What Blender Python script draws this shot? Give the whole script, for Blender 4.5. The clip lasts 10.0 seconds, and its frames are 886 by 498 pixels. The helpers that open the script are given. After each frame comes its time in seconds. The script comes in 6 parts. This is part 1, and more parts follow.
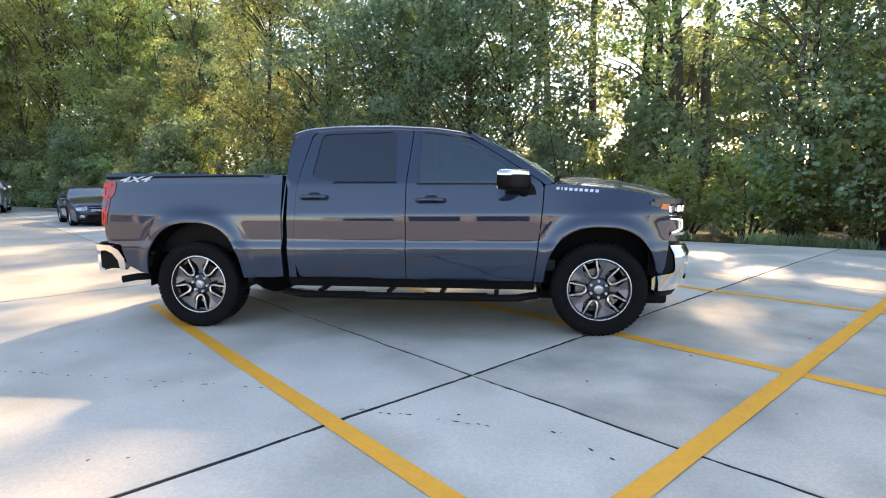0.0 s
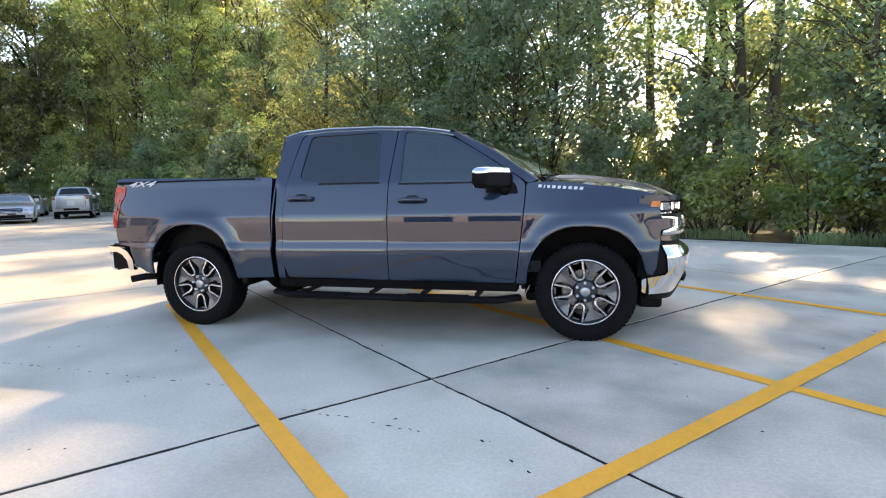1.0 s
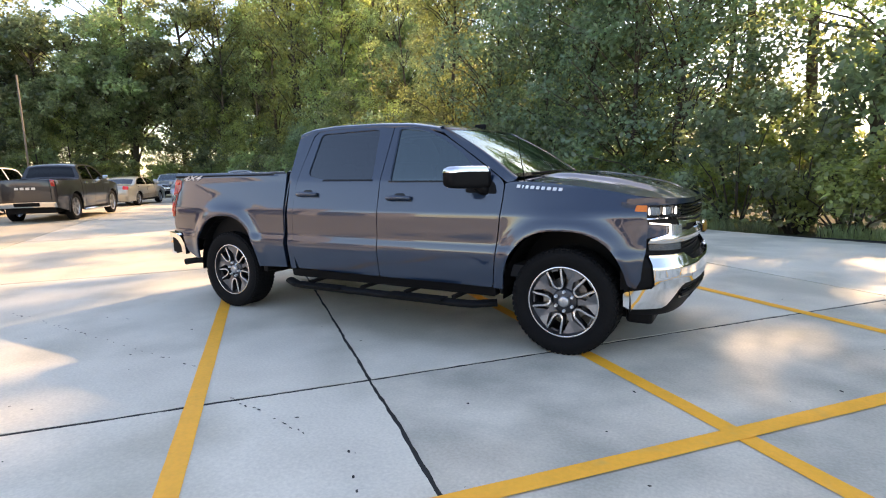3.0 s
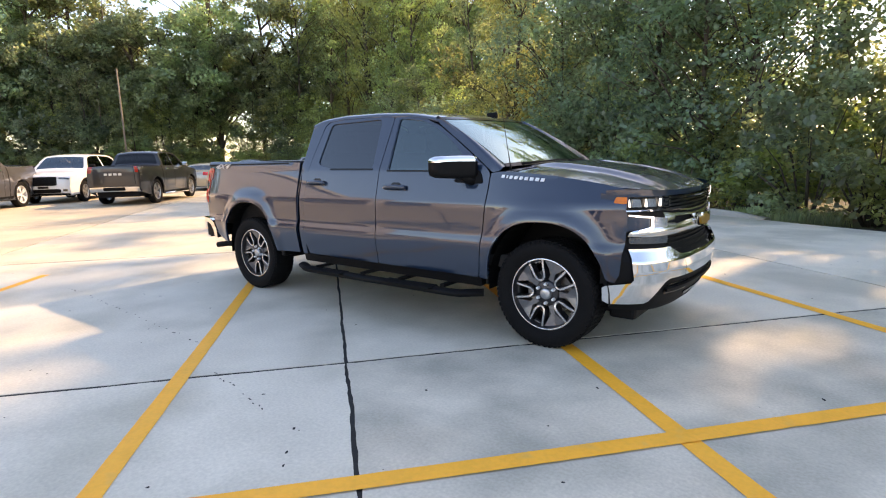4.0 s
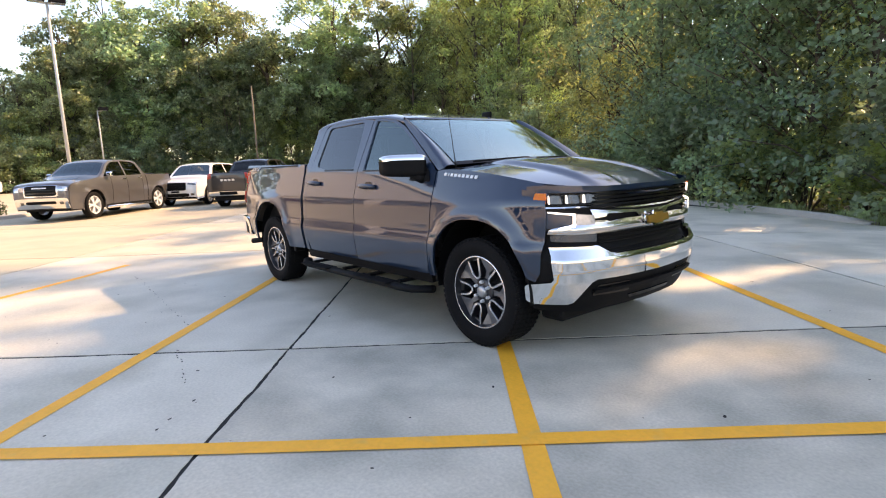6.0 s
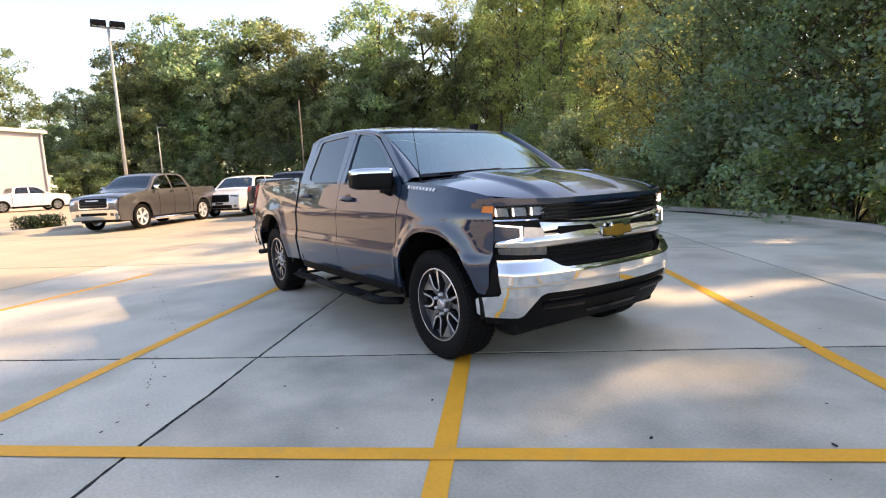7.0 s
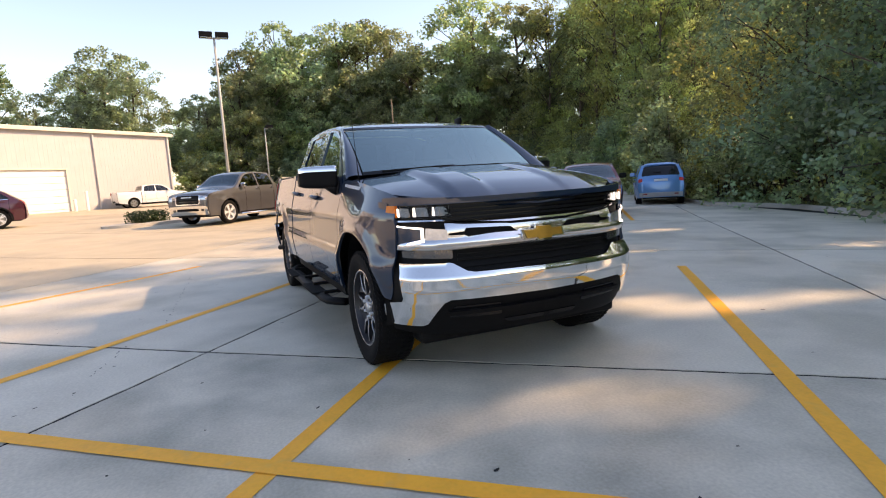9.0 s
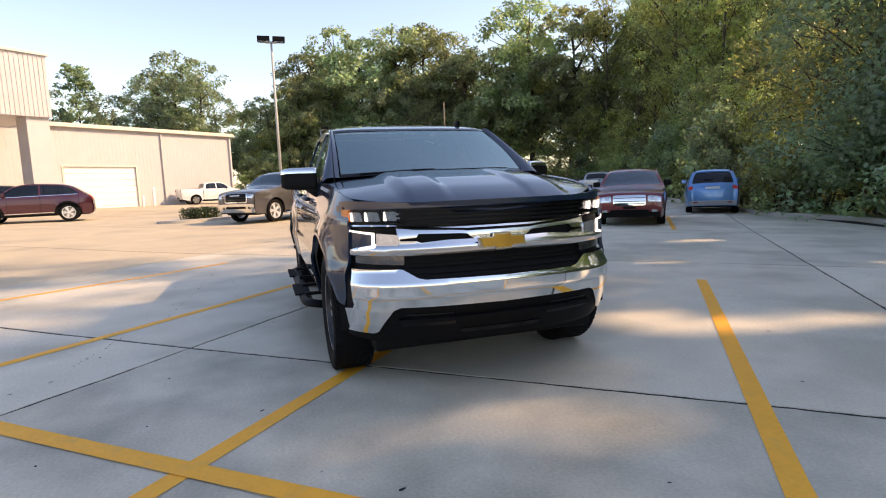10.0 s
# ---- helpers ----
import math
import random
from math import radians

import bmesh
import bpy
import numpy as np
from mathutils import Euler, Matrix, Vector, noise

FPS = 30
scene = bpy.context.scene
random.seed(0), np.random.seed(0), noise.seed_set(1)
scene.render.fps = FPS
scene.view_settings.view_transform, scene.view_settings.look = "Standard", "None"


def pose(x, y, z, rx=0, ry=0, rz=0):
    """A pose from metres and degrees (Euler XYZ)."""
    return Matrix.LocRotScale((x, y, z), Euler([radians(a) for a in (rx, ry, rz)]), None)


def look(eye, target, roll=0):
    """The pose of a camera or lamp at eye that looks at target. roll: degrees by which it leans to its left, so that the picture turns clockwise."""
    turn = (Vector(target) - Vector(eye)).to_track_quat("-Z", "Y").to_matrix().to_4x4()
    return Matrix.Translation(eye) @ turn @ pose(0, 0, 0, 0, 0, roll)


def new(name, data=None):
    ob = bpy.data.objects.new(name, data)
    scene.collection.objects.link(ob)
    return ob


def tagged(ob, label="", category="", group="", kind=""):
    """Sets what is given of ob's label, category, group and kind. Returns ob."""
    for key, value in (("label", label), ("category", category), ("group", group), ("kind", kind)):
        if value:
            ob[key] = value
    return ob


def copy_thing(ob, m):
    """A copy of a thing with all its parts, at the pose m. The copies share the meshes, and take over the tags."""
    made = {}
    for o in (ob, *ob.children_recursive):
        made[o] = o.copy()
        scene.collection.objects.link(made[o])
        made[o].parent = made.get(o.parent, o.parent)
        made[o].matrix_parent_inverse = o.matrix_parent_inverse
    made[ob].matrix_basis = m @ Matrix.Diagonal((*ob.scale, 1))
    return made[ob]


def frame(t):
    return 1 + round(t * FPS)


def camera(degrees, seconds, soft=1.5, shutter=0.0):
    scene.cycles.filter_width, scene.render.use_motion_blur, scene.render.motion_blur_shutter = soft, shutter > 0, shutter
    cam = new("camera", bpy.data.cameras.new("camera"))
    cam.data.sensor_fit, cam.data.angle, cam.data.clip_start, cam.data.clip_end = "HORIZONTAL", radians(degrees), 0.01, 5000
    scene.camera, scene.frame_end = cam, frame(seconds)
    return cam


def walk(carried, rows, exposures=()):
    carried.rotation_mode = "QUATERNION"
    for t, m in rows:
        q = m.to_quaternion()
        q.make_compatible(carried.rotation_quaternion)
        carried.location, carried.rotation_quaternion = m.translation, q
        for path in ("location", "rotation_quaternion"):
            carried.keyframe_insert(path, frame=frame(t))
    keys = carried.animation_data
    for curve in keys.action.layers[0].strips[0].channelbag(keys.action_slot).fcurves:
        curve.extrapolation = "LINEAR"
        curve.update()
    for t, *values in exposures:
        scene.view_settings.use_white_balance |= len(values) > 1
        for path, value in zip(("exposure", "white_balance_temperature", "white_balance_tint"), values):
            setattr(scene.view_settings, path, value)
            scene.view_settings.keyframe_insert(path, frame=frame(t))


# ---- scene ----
cam = camera(77.8, 10.0, soft=1.1)
PATH = [
    (0, (1.118, -5.776, 1.383), (0.867, -3.807, 1.134), -0.6),
    (0.5, (1.516, -5.69, 1.369), (1.14, -3.741, 1.125), -1.0),
    (1, (1.856, -5.552, 1.351), (1.361, -3.629, 1.112), -1.6),
    (1.5, (2.147, -5.413, 1.358), (1.532, -3.524, 1.129), -2.3),
    (2, (2.493, -5.306, 1.37), (1.745, -3.464, 1.149), -2.1),
    (2.5, (2.817, -5.121, 1.418), (1.946, -3.338, 1.165), -1.7),
    (4, (3.762, -4.577, 1.467), (2.55, -3.02, 1.135), -1.6),
    (4.5, (4.038, -4.385, 1.435), (2.729, -2.912, 1.098), -1.8),
    (5, (4.333, -4.136, 1.431), (2.935, -2.748, 1.088), -2.4),
    (5.5, (4.584, -3.92, 1.391), (3.117, -2.6, 1.066), -2.4),
    (7, (5.26, -3.151, 1.359), (3.62, -2.037, 1.103), -3.0),
    (7.5, (5.391, -2.881, 1.343), (3.7, -1.841, 1.103), -3.1),
    (8, (5.539, -2.573, 1.329), (3.795, -1.622, 1.101), -3.5),
    (8.5, (5.628, -2.264, 1.317), (3.846, -1.385, 1.088), -3.7),
    (9, (5.702, -1.929, 1.304), (3.881, -1.141, 1.053), -3.5),
    (9.5, (5.754, -1.634, 1.282), (3.9, -0.928, 1.031), -3.2),
    (10, (5.823, -1.311, 1.284), (3.93, -0.708, 1.053), -2.4),
]
walk(cam, [(t, look(eye, target, roll)) for t, eye, target, roll in PATH], exposures=[(0, 1.68, 7350, 17), (2.5, 1.70, 7700, 18.5), (5, 1.68, 8050, 20.5), (7.5, 1.42, 8050, 21.5), (10, 1.07, 7900, 21.5)])

# ---- light ----
SUN_AZ, SUN_EL = 76.0, 37.0          # degrees: from +x towards +y, above the ground
world = bpy.data.worlds.new("sky")
scene.world = world
world.use_nodes = True
_n = world.node_tree.nodes
_sky = _n.new("ShaderNodeTexSky")
_sky.sky_type, _sky.sun_disc = "NISHITA", False
_sky.sun_elevation, _sky.sun_rotation = radians(SUN_EL), radians(90.0 - SUN_AZ)
_sky.air_density, _sky.dust_density, _sky.ozone_density = 1.1, 0.6, 1.8
_n["Background"].inputs[1].default_value = 0.15
world.node_tree.links.new(_sky.outputs[0], _n["Background"].inputs[0])
sun = new("sun", bpy.data.lights.new("sun", "SUN"))
sun.data.energy, sun.data.angle, sun.data.color = 3.0, radians(1.1), (1.0, 0.77, 0.50)
_a, _e = radians(SUN_AZ), radians(SUN_EL)
TO_SUN = Vector((math.cos(_a) * math.cos(_e), math.sin(_a) * math.cos(_e), math.sin(_e)))
sun.matrix_world = look(TO_SUN * 60, (0, 0, 0))

# ---- materials ----
def material(name, colour, rough=0.6, metal=0.0, scale=8.0, vary=0.12, bump=0.0, fine=60.0, coat=0.0, island=0.0, per_object=0.0, second=None, second_at=(0.5, 0.7), spec=0.5, second_scale=0.7):
    """Principled surface with colour noise at two scales, optional second tone in patches, bump and per-piece variation."""
    m = bpy.data.materials.new(name)
    m.use_nodes = True
    nt = m.node_tree
    b = nt.nodes["Principled BSDF"]
    N, K = nt.nodes.new, nt.links.new
    tc = N("ShaderNodeTexCoord")
    n1, n2 = N("ShaderNodeTexNoise"), N("ShaderNodeTexNoise")
    n1.inputs["Scale"].default_value, n2.inputs["Scale"].default_value = scale, fine
    n1.inputs["Detail"].default_value = 5
    for n in (n1, n2):
        K(tc.outputs["Object"], n.inputs["Vector"])
    value = N("ShaderNodeMath")
    value.operation = "ADD"
    K(n1.outputs["Fac"], value.inputs[0])
    K(n2.outputs["Fac"], value.inputs[1])
    rng = N("ShaderNodeMapRange")
    rng.inputs["From Min"].default_value, rng.inputs["From Max"].default_value = 0.6, 1.4
    rng.inputs["To Min"].default_value, rng.inputs["To Max"].default_value = 1 - vary, 1 + vary
    K(value.outputs[0], rng.inputs["Value"])
    last = rng.outputs[0]
    for amount, node, out in ((per_object, "ShaderNodeObjectInfo", "Random"), (island, "ShaderNodeNewGeometry", "Random Per Island")):
        if amount:
            src, r2, mul = N(node), N("ShaderNodeMapRange"), N("ShaderNodeMath")
            r2.inputs["To Min"].default_value, r2.inputs["To Max"].default_value = 1 - amount, 1 + amount
            mul.operation = "MULTIPLY"
            K(src.outputs[out], r2.inputs["Value"])
            K(last, mul.inputs[0])
            K(r2.outputs[0], mul.inputs[1])
            last = mul.outputs[0]
    mix = N("ShaderNodeMix")
    mix.data_type, mix.blend_type = "RGBA", "MULTIPLY"
    mix.inputs[0].default_value = 1
    mix.inputs[6].default_value = (*colour, 1)
    K(last, mix.inputs[7])
    if second:
        n3, r3, m2 = N("ShaderNodeTexNoise"), N("ShaderNodeMapRange"), N("ShaderNodeMix")
        n3.inputs["Scale"].default_value, n3.inputs["Detail"].default_value = second_scale, 6
        K(tc.outputs["Object"], n3.inputs["Vector"])
        r3.inputs["From Min"].default_value, r3.inputs["From Max"].default_value = second_at
        K(n3.outputs["Fac"], r3.inputs["Value"])
        m2.data_type = "RGBA"
        m2.inputs[6].default_value, m2.inputs[7].default_value = (*colour, 1), (*second, 1)
        K(r3.outputs[0], m2.inputs[0])
        K(m2.outputs[2], mix.inputs[6])
    K(mix.outputs[2], b.inputs["Base Color"])
    b.inputs["Roughness"].default_value, b.inputs["Metallic"].default_value = rough, metal
    b.inputs["Coat Weight"].default_value, b.inputs["Coat Roughness"].default_value, b.inputs["Coat IOR"].default_value = coat, 0.02, 1.7
    b.inputs["Specular IOR Level"].default_value = spec
    if bump:
        bm = N("ShaderNodeBump")
        bm.inputs["Strength"].default_value, bm.inputs["Distance"].default_value = bump, 0.01
        K(value.outputs[0], bm.inputs["Height"])
        K(bm.outputs[0], b.inputs["Normal"])
    return m


def leaf_material(name, colour, glow, mixed=0.45):
    """Leaves: matt from above, letting light through."""
    m = bpy.data.materials.new(name)
    m.use_nodes = True
    nt = m.node_tree
    nt.nodes.clear()
    N, K = nt.nodes.new, nt.links.new
    out, d, tr, mx, gl, mx2 = N("ShaderNodeOutputMaterial"), N("ShaderNodeBsdfDiffuse"), N("ShaderNodeBsdfTranslucent"), N("ShaderNodeMixShader"), N("ShaderNodeBsdfGlossy"), N("ShaderNodeMixShader")
    geo, obj, rng, add = N("ShaderNodeNewGeometry"), N("ShaderNodeObjectInfo"), N("ShaderNodeMapRange"), N("ShaderNodeMath")
    add.operation = "ADD"
    K(geo.outputs["Random Per Island"], add.inputs[0])
    K(obj.outputs["Random"], add.inputs[1])
    rng.inputs["From Max"].default_value = 2.0
    rng.inputs["To Min"].default_value, rng.inputs["To Max"].default_value = 0.45, 1.55
    K(add.outputs[0], rng.inputs["Value"])
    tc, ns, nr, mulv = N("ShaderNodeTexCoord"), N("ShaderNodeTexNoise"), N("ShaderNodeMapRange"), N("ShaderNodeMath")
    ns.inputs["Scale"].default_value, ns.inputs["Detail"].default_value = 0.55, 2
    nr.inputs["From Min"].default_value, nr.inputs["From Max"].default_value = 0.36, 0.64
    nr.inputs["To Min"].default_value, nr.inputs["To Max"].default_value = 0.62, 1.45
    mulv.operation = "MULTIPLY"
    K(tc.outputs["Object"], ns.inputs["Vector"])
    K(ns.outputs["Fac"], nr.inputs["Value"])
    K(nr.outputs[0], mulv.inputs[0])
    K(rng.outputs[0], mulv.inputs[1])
    hue = N("ShaderNodeHueSaturation")
    hr = N("ShaderNodeMapRange")
    hr.inputs["To Min"].default_value, hr.inputs["To Max"].default_value = 0.47, 0.52
    K(obj.outputs["Random"], hr.inputs["Value"])
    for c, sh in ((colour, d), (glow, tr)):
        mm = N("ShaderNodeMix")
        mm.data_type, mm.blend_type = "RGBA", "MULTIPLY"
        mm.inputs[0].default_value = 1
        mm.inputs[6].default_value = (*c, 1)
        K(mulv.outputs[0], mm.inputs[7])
        h = N("ShaderNodeHueSaturation")
        K(hr.outputs[0], h.inputs["Hue"])
        K(mm.outputs[2], h.inputs["Color"])
        K(h.outputs[0], sh.inputs["Color"])
    nt.nodes.remove(hue)
    mx.inputs[0].default_value, mx2.inputs[0].default_value = mixed, 0.05
    gl.inputs["Roughness"].default_value = 0.35
    K(d.outputs[0], mx.inputs[1])
    K(tr.outputs[0], mx.inputs[2])
    K(mx.outputs[0], mx2.inputs[1])
    K(gl.outputs[0], mx2.inputs[2])
    K(mx2.outputs[0], out.inputs[0])
    return m


def glass_material(name, tint, ior=1.5, sheen=(0.95, 0.95, 0.95)):
    m = bpy.data.materials.new(name)
    m.use_nodes = True
    nt = m.node_tree
    nt.nodes.clear()
    N, K = nt.nodes.new, nt.links.new
    out, t, g, mx, fr = N("ShaderNodeOutputMaterial"), N("ShaderNodeBsdfTransparent"), N("ShaderNodeBsdfGlossy"), N("ShaderNodeMixShader"), N("ShaderNodeFresnel")
    t.inputs[0].default_value, g.inputs["Roughness"].default_value, fr.inputs[0].default_value = (*tint, 1), 0.01, ior
    g.inputs["Color"].default_value = (*sheen, 1)
    K(fr.outputs[0], mx.inputs[0])
    K(t.outputs[0], mx.inputs[1])
    K(g.outputs[0], mx.inputs[2])
    K(mx.outputs[0], out.inputs[0])
    return m


def glow_material(name, colour, strength):
    m = bpy.data.materials.new(name)
    m.use_nodes = True
    b = m.node_tree.nodes["Principled BSDF"]
    b.inputs["Base Color"].default_value = (*colour, 1)
    b.inputs["Emission Color"].default_value, b.inputs["Emission Strength"].default_value = (*colour, 1), strength
    return m


CONCRETE = material("concrete", (0.640, 0.592, 0.488), 0.75, 0, 1.6, 0.15, 0.12, 55, per_object=0.10, second=(0.485, 0.456, 0.368), second_at=(0.46, 0.60), second_scale=0.6)
WORN_CONCRETE = material("worn_concrete", (0.585, 0.535, 0.435), 0.72, 0, 1.2, 0.18, 0.12, 55, second=(0.36, 0.342, 0.278), second_at=(0.40, 0.68), second_scale=1.5)
# the far lot's warm sunlight is mixed into these two slab colours
HALF_SUN_CONCRETE = material("half_sun_concrete", (0.57, 0.50, 0.385), 0.75, 0, 1.6, 0.22, 0.12, 55, per_object=0.06, second=(0.47, 0.425, 0.33), second_at=(0.47, 0.62), second_scale=0.6)
SUN_TINTED_CONCRETE = material("tan_concrete", (0.485, 0.412, 0.295), 0.8, 0, 1.4, 0.14, 0.2, 55, per_object=0.05, second=(0.41, 0.352, 0.26), second_at=(0.5, 0.66), second_scale=0.4)
KERB = material("kerb_concrete", (0.42, 0.40, 0.36), 0.8, 0, 2, 0.15, 0.2, 50)
JOINT = material("joint_tar", (0.012, 0.012, 0.012), 0.9, 0, 10, 0.3, 0.2)
YELLOW = material("yellow_road_paint", (0.97, 0.43, 0.030), 0.6, 0, 6, 0.09, 0.15, 40, second=(0.74, 0.40, 0.09), second_at=(0.62, 0.78), second_scale=5)
FLOOR = material("forest_floor", (0.06, 0.05, 0.025), 0.95, 0, 1.5, 0.4, 0.6, 14, second=(0.05, 0.075, 0.02), second_at=(0.42, 0.6))
BARK = material("bark", (0.085, 0.066, 0.05), 0.95, 0, 6, 0.35, 0.8, 30, per_object=0.3)
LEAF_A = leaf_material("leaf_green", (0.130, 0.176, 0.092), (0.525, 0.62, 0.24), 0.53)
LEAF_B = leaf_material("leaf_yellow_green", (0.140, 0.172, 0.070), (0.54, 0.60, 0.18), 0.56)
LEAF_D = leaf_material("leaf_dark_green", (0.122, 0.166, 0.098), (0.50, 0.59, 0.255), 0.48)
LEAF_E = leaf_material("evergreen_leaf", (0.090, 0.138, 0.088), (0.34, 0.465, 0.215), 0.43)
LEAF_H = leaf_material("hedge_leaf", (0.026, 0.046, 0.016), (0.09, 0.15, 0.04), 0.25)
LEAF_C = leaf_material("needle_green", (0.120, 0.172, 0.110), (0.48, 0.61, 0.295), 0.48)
SIDING = material("tan_metal_siding", (0.52, 0.50, 0.505), 0.5, 0, 1.5, 0.06, 0.03, 30)
TRIM = material("pale_metal_trim", (0.66, 0.62, 0.54), 0.45, 0, 3, 0.06)
WHITE_DOOR = material("white_roller_door", (0.80, 0.80, 0.78), 0.45, 0, 3, 0.04)
GALV = material("painted_steel_pole", (0.43, 0.43, 0.41), 0.5, 0.1, 4, 0.12)
WOODPOLE = material("weathered_wood", (0.20, 0.16, 0.12), 0.9, 0, 5, 0.25, 0.3)
RUBBER = material("tyre_rubber", (0.0065, 0.0065, 0.007), 0.75, 0, 12, 0.25, 0.1, 80, spec=0.12)
PLASTIC = material("black_plastic", (0.0045, 0.0045, 0.005), 0.55, 0, 14, 0.2, 0.05, 160, spec=0.13)
GLOSSBLACK = material("gloss_black", (0.005, 0.005, 0.006), 0.15, 0, 8, 0.1, spec=0.3)
SATIN_CHROME = material("bright_trim", (0.78, 0.78, 0.79), 0.17, 1.0, 6, 0.02)
CHROME = material("chrome", (0.86, 0.86, 0.86), 0.05, 1.0, 6, 0.02)
ALLOY = material("machined_alloy", (0.62, 0.62, 0.63), 0.24, 1.0, 20, 0.06)
DARK_ALLOY = material("dark_painted_alloy", (0.055, 0.055, 0.06), 0.35, 0.7, 20, 0.1)
WEB_ALLOY = material("satin_grey_alloy", (0.19, 0.19, 0.20), 0.35, 0.85, 20, 0.1)
SILVER_ALLOY = material("silver_alloy", (0.5, 0.5, 0.51), 0.32, 0.9, 20, 0.08)
STEEL = material("brake_steel", (0.30, 0.28, 0.26), 0.4, 1.0, 30, 0.2)
DARK_RED = material("dark_red_lens", (0.34, 0.014, 0.008), 0.2, 0, 10, 0.1, coat=0.6)
RED_LENS = material("red_lens", (0.62, 0.022, 0.012), 0.25, 0, 10, 0.1, coat=0.3)
AMBER = material("amber_lens", (0.75, 0.17, 0.01), 0.12, 0, 10, 0.1, coat=1.0)
CLEAR = material("headlamp_lens", (0.62, 0.64, 0.67), 0.10, 0.7, 10, 0.2, coat=1.0)
REFLECTOR = material("dark_reflector", (0.40, 0.41, 0.43), 0.08, 0.95, 10, 0.2, coat=0.6)
PLATE = material("number_plate", (0.62, 0.63, 0.62), 0.5, 0, 10, 0.05)
SEAT = material("dark_upholstery", (0.03, 0.03, 0.032), 0.8, 0, 10, 0.2, 0.1)
GOLD = material("gold_badge", (0.50, 0.28, 0.05), 0.28, 0.7, 10, 0.08)
GLASS_DARK = glass_material("privacy_glass", (0.030, 0.035, 0.042), 1.55)
# index and sheen set high to put extra sky reflection into these panes
GLASS_SCREEN = glass_material("sky_boosted_windscreen_glass", (0.26, 0.34, 0.34), 4.4, (0.80, 1.0, 0.97))
GLASS_SIDE = glass_material("sky_boosted_side_glass", (0.10, 0.15, 0.16), 2.15, (0.80, 0.98, 1.0))
GLASS_TINT = glass_material("sky_boosted_privacy_glass", (0.030, 0.040, 0.054), 1.9, (0.88, 0.95, 1.0))
GLASS = glass_material("tinted_glass", (0.09, 0.11, 0.12), 1.6)
GLASS_CLEAR = glass_material("windscreen_glass", (0.16, 0.19, 0.19), 2.3, (0.85, 0.97, 1.0))
LED = glow_material("daytime_led", (1.0, 0.96, 0.90), 1.1)
GLASS_LAMP = glass_material("lamp_cover_glass", (0.92, 0.94, 0.95), 1.3)
FOG = material("smoked_lens", (0.05, 0.055, 0.06), 0.12, 0.3, 10, 0.2, coat=1.0)
BADGE = material("bright_badge", (0.72, 0.73, 0.75), 0.3, 0.2, 10, 0.03)


def paint(name, colour, metal=0.6, rough=0.32, ior=1.5, coat=1.0, spec=0.5):
    m = material(name, colour, rough, metal, 300, 0.06, 0.0, 900, coat=coat, spec=spec)
    m.node_tree.nodes["Principled BSDF"].inputs["Coat IOR"].default_value = ior
    m.node_tree.nodes["Principled BSDF"].inputs["Coat Roughness"].default_value = 0.008
    return m


# ---- building blocks ----
def link(name, bm, mat, parent=None, label="", smooth=True):
    me = bpy.data.meshes.new(name)
    bm.to_mesh(me)
    bm.free()
    return attach(name, me, mat, parent, label, smooth)


def attach(name, me, mat, parent=None, label="", smooth=False):
    if smooth:
        me.polygons.foreach_set("use_smooth", [True] * len(me.polygons))
    if mat:
        me.materials.append(mat)
    ob = new(name, me)
    if parent is not None:
        ob.parent = parent
    if label:
        ob["label"] = label
    return ob


def part(name, bm, mat, parent, label="", smooth=False):
    return link(name, bm, mat, parent, label, smooth)


def holder(name, label, category, group="", m=None, kind=""):
    ob = tagged(new(name), label, category, group, kind)
    if m is not None:
        ob.matrix_basis = m
    return ob


def raw(verts, faces):
    me = bpy.data.meshes.new("m")
    me.from_pydata([tuple(v) for v in verts], [], faces)
    me.update()
    return me


def box(bm, x0, x1, y0, y1, z0, z1, bevel=0.0, m=None):
    r = bmesh.ops.create_cube(bm, size=1.0)
    vs = r["verts"]
    bmesh.ops.transform(bm, matrix=Matrix.Translation(((x0 + x1) / 2, (y0 + y1) / 2, (z0 + z1) / 2)) @ Matrix.Diagonal((x1 - x0, y1 - y0, z1 - z0, 1)), verts=vs)
    if m is not None:
        bmesh.ops.transform(bm, matrix=m, verts=vs)
    if bevel:
        es = list({e for v in vs for e in v.link_edges})
        bmesh.ops.bevel(bm, geom=es, offset=bevel, segments=2, affect="EDGES", profile=0.5)
    return bm


def boxes(*specs, bevel=0.0):
    bm = bmesh.new()
    for s in specs:
        box(bm, *s, bevel=bevel)
    return bm


def tube(bm, points, radii, sides=8):
    """A tapered tube through the points."""
    rings = []
    pts = [Vector(p) for p in points]
    for i, p in enumerate(pts):
        d = (pts[min(i + 1, len(pts) - 1)] - pts[max(i - 1, 0)]).normalized()
        a = d.orthogonal().normalized() if abs(d.z) > 0.9 else d.cross(Vector((0, 0, 1))).normalized()
        if rings:
            a = (last - d * last.dot(d)).normalized()
        last = a
        c = d.cross(a)
        r = radii[i] if hasattr(radii, "__len__") else radii
        rings.append([bm.verts.new(p + r * (math.cos(t) * a + math.sin(t) * c)) for t in (2 * math.pi * k / sides for k in range(sides))])
    for A, B in zip(rings, rings[1:]):
        for k in range(sides):
            bm.faces.new((A[k], A[(k + 1) % sides], B[(k + 1) % sides], B[k]))
    bm.faces.new(rings[0][::-1])
    bm.faces.new(rings[-1])
    return bm


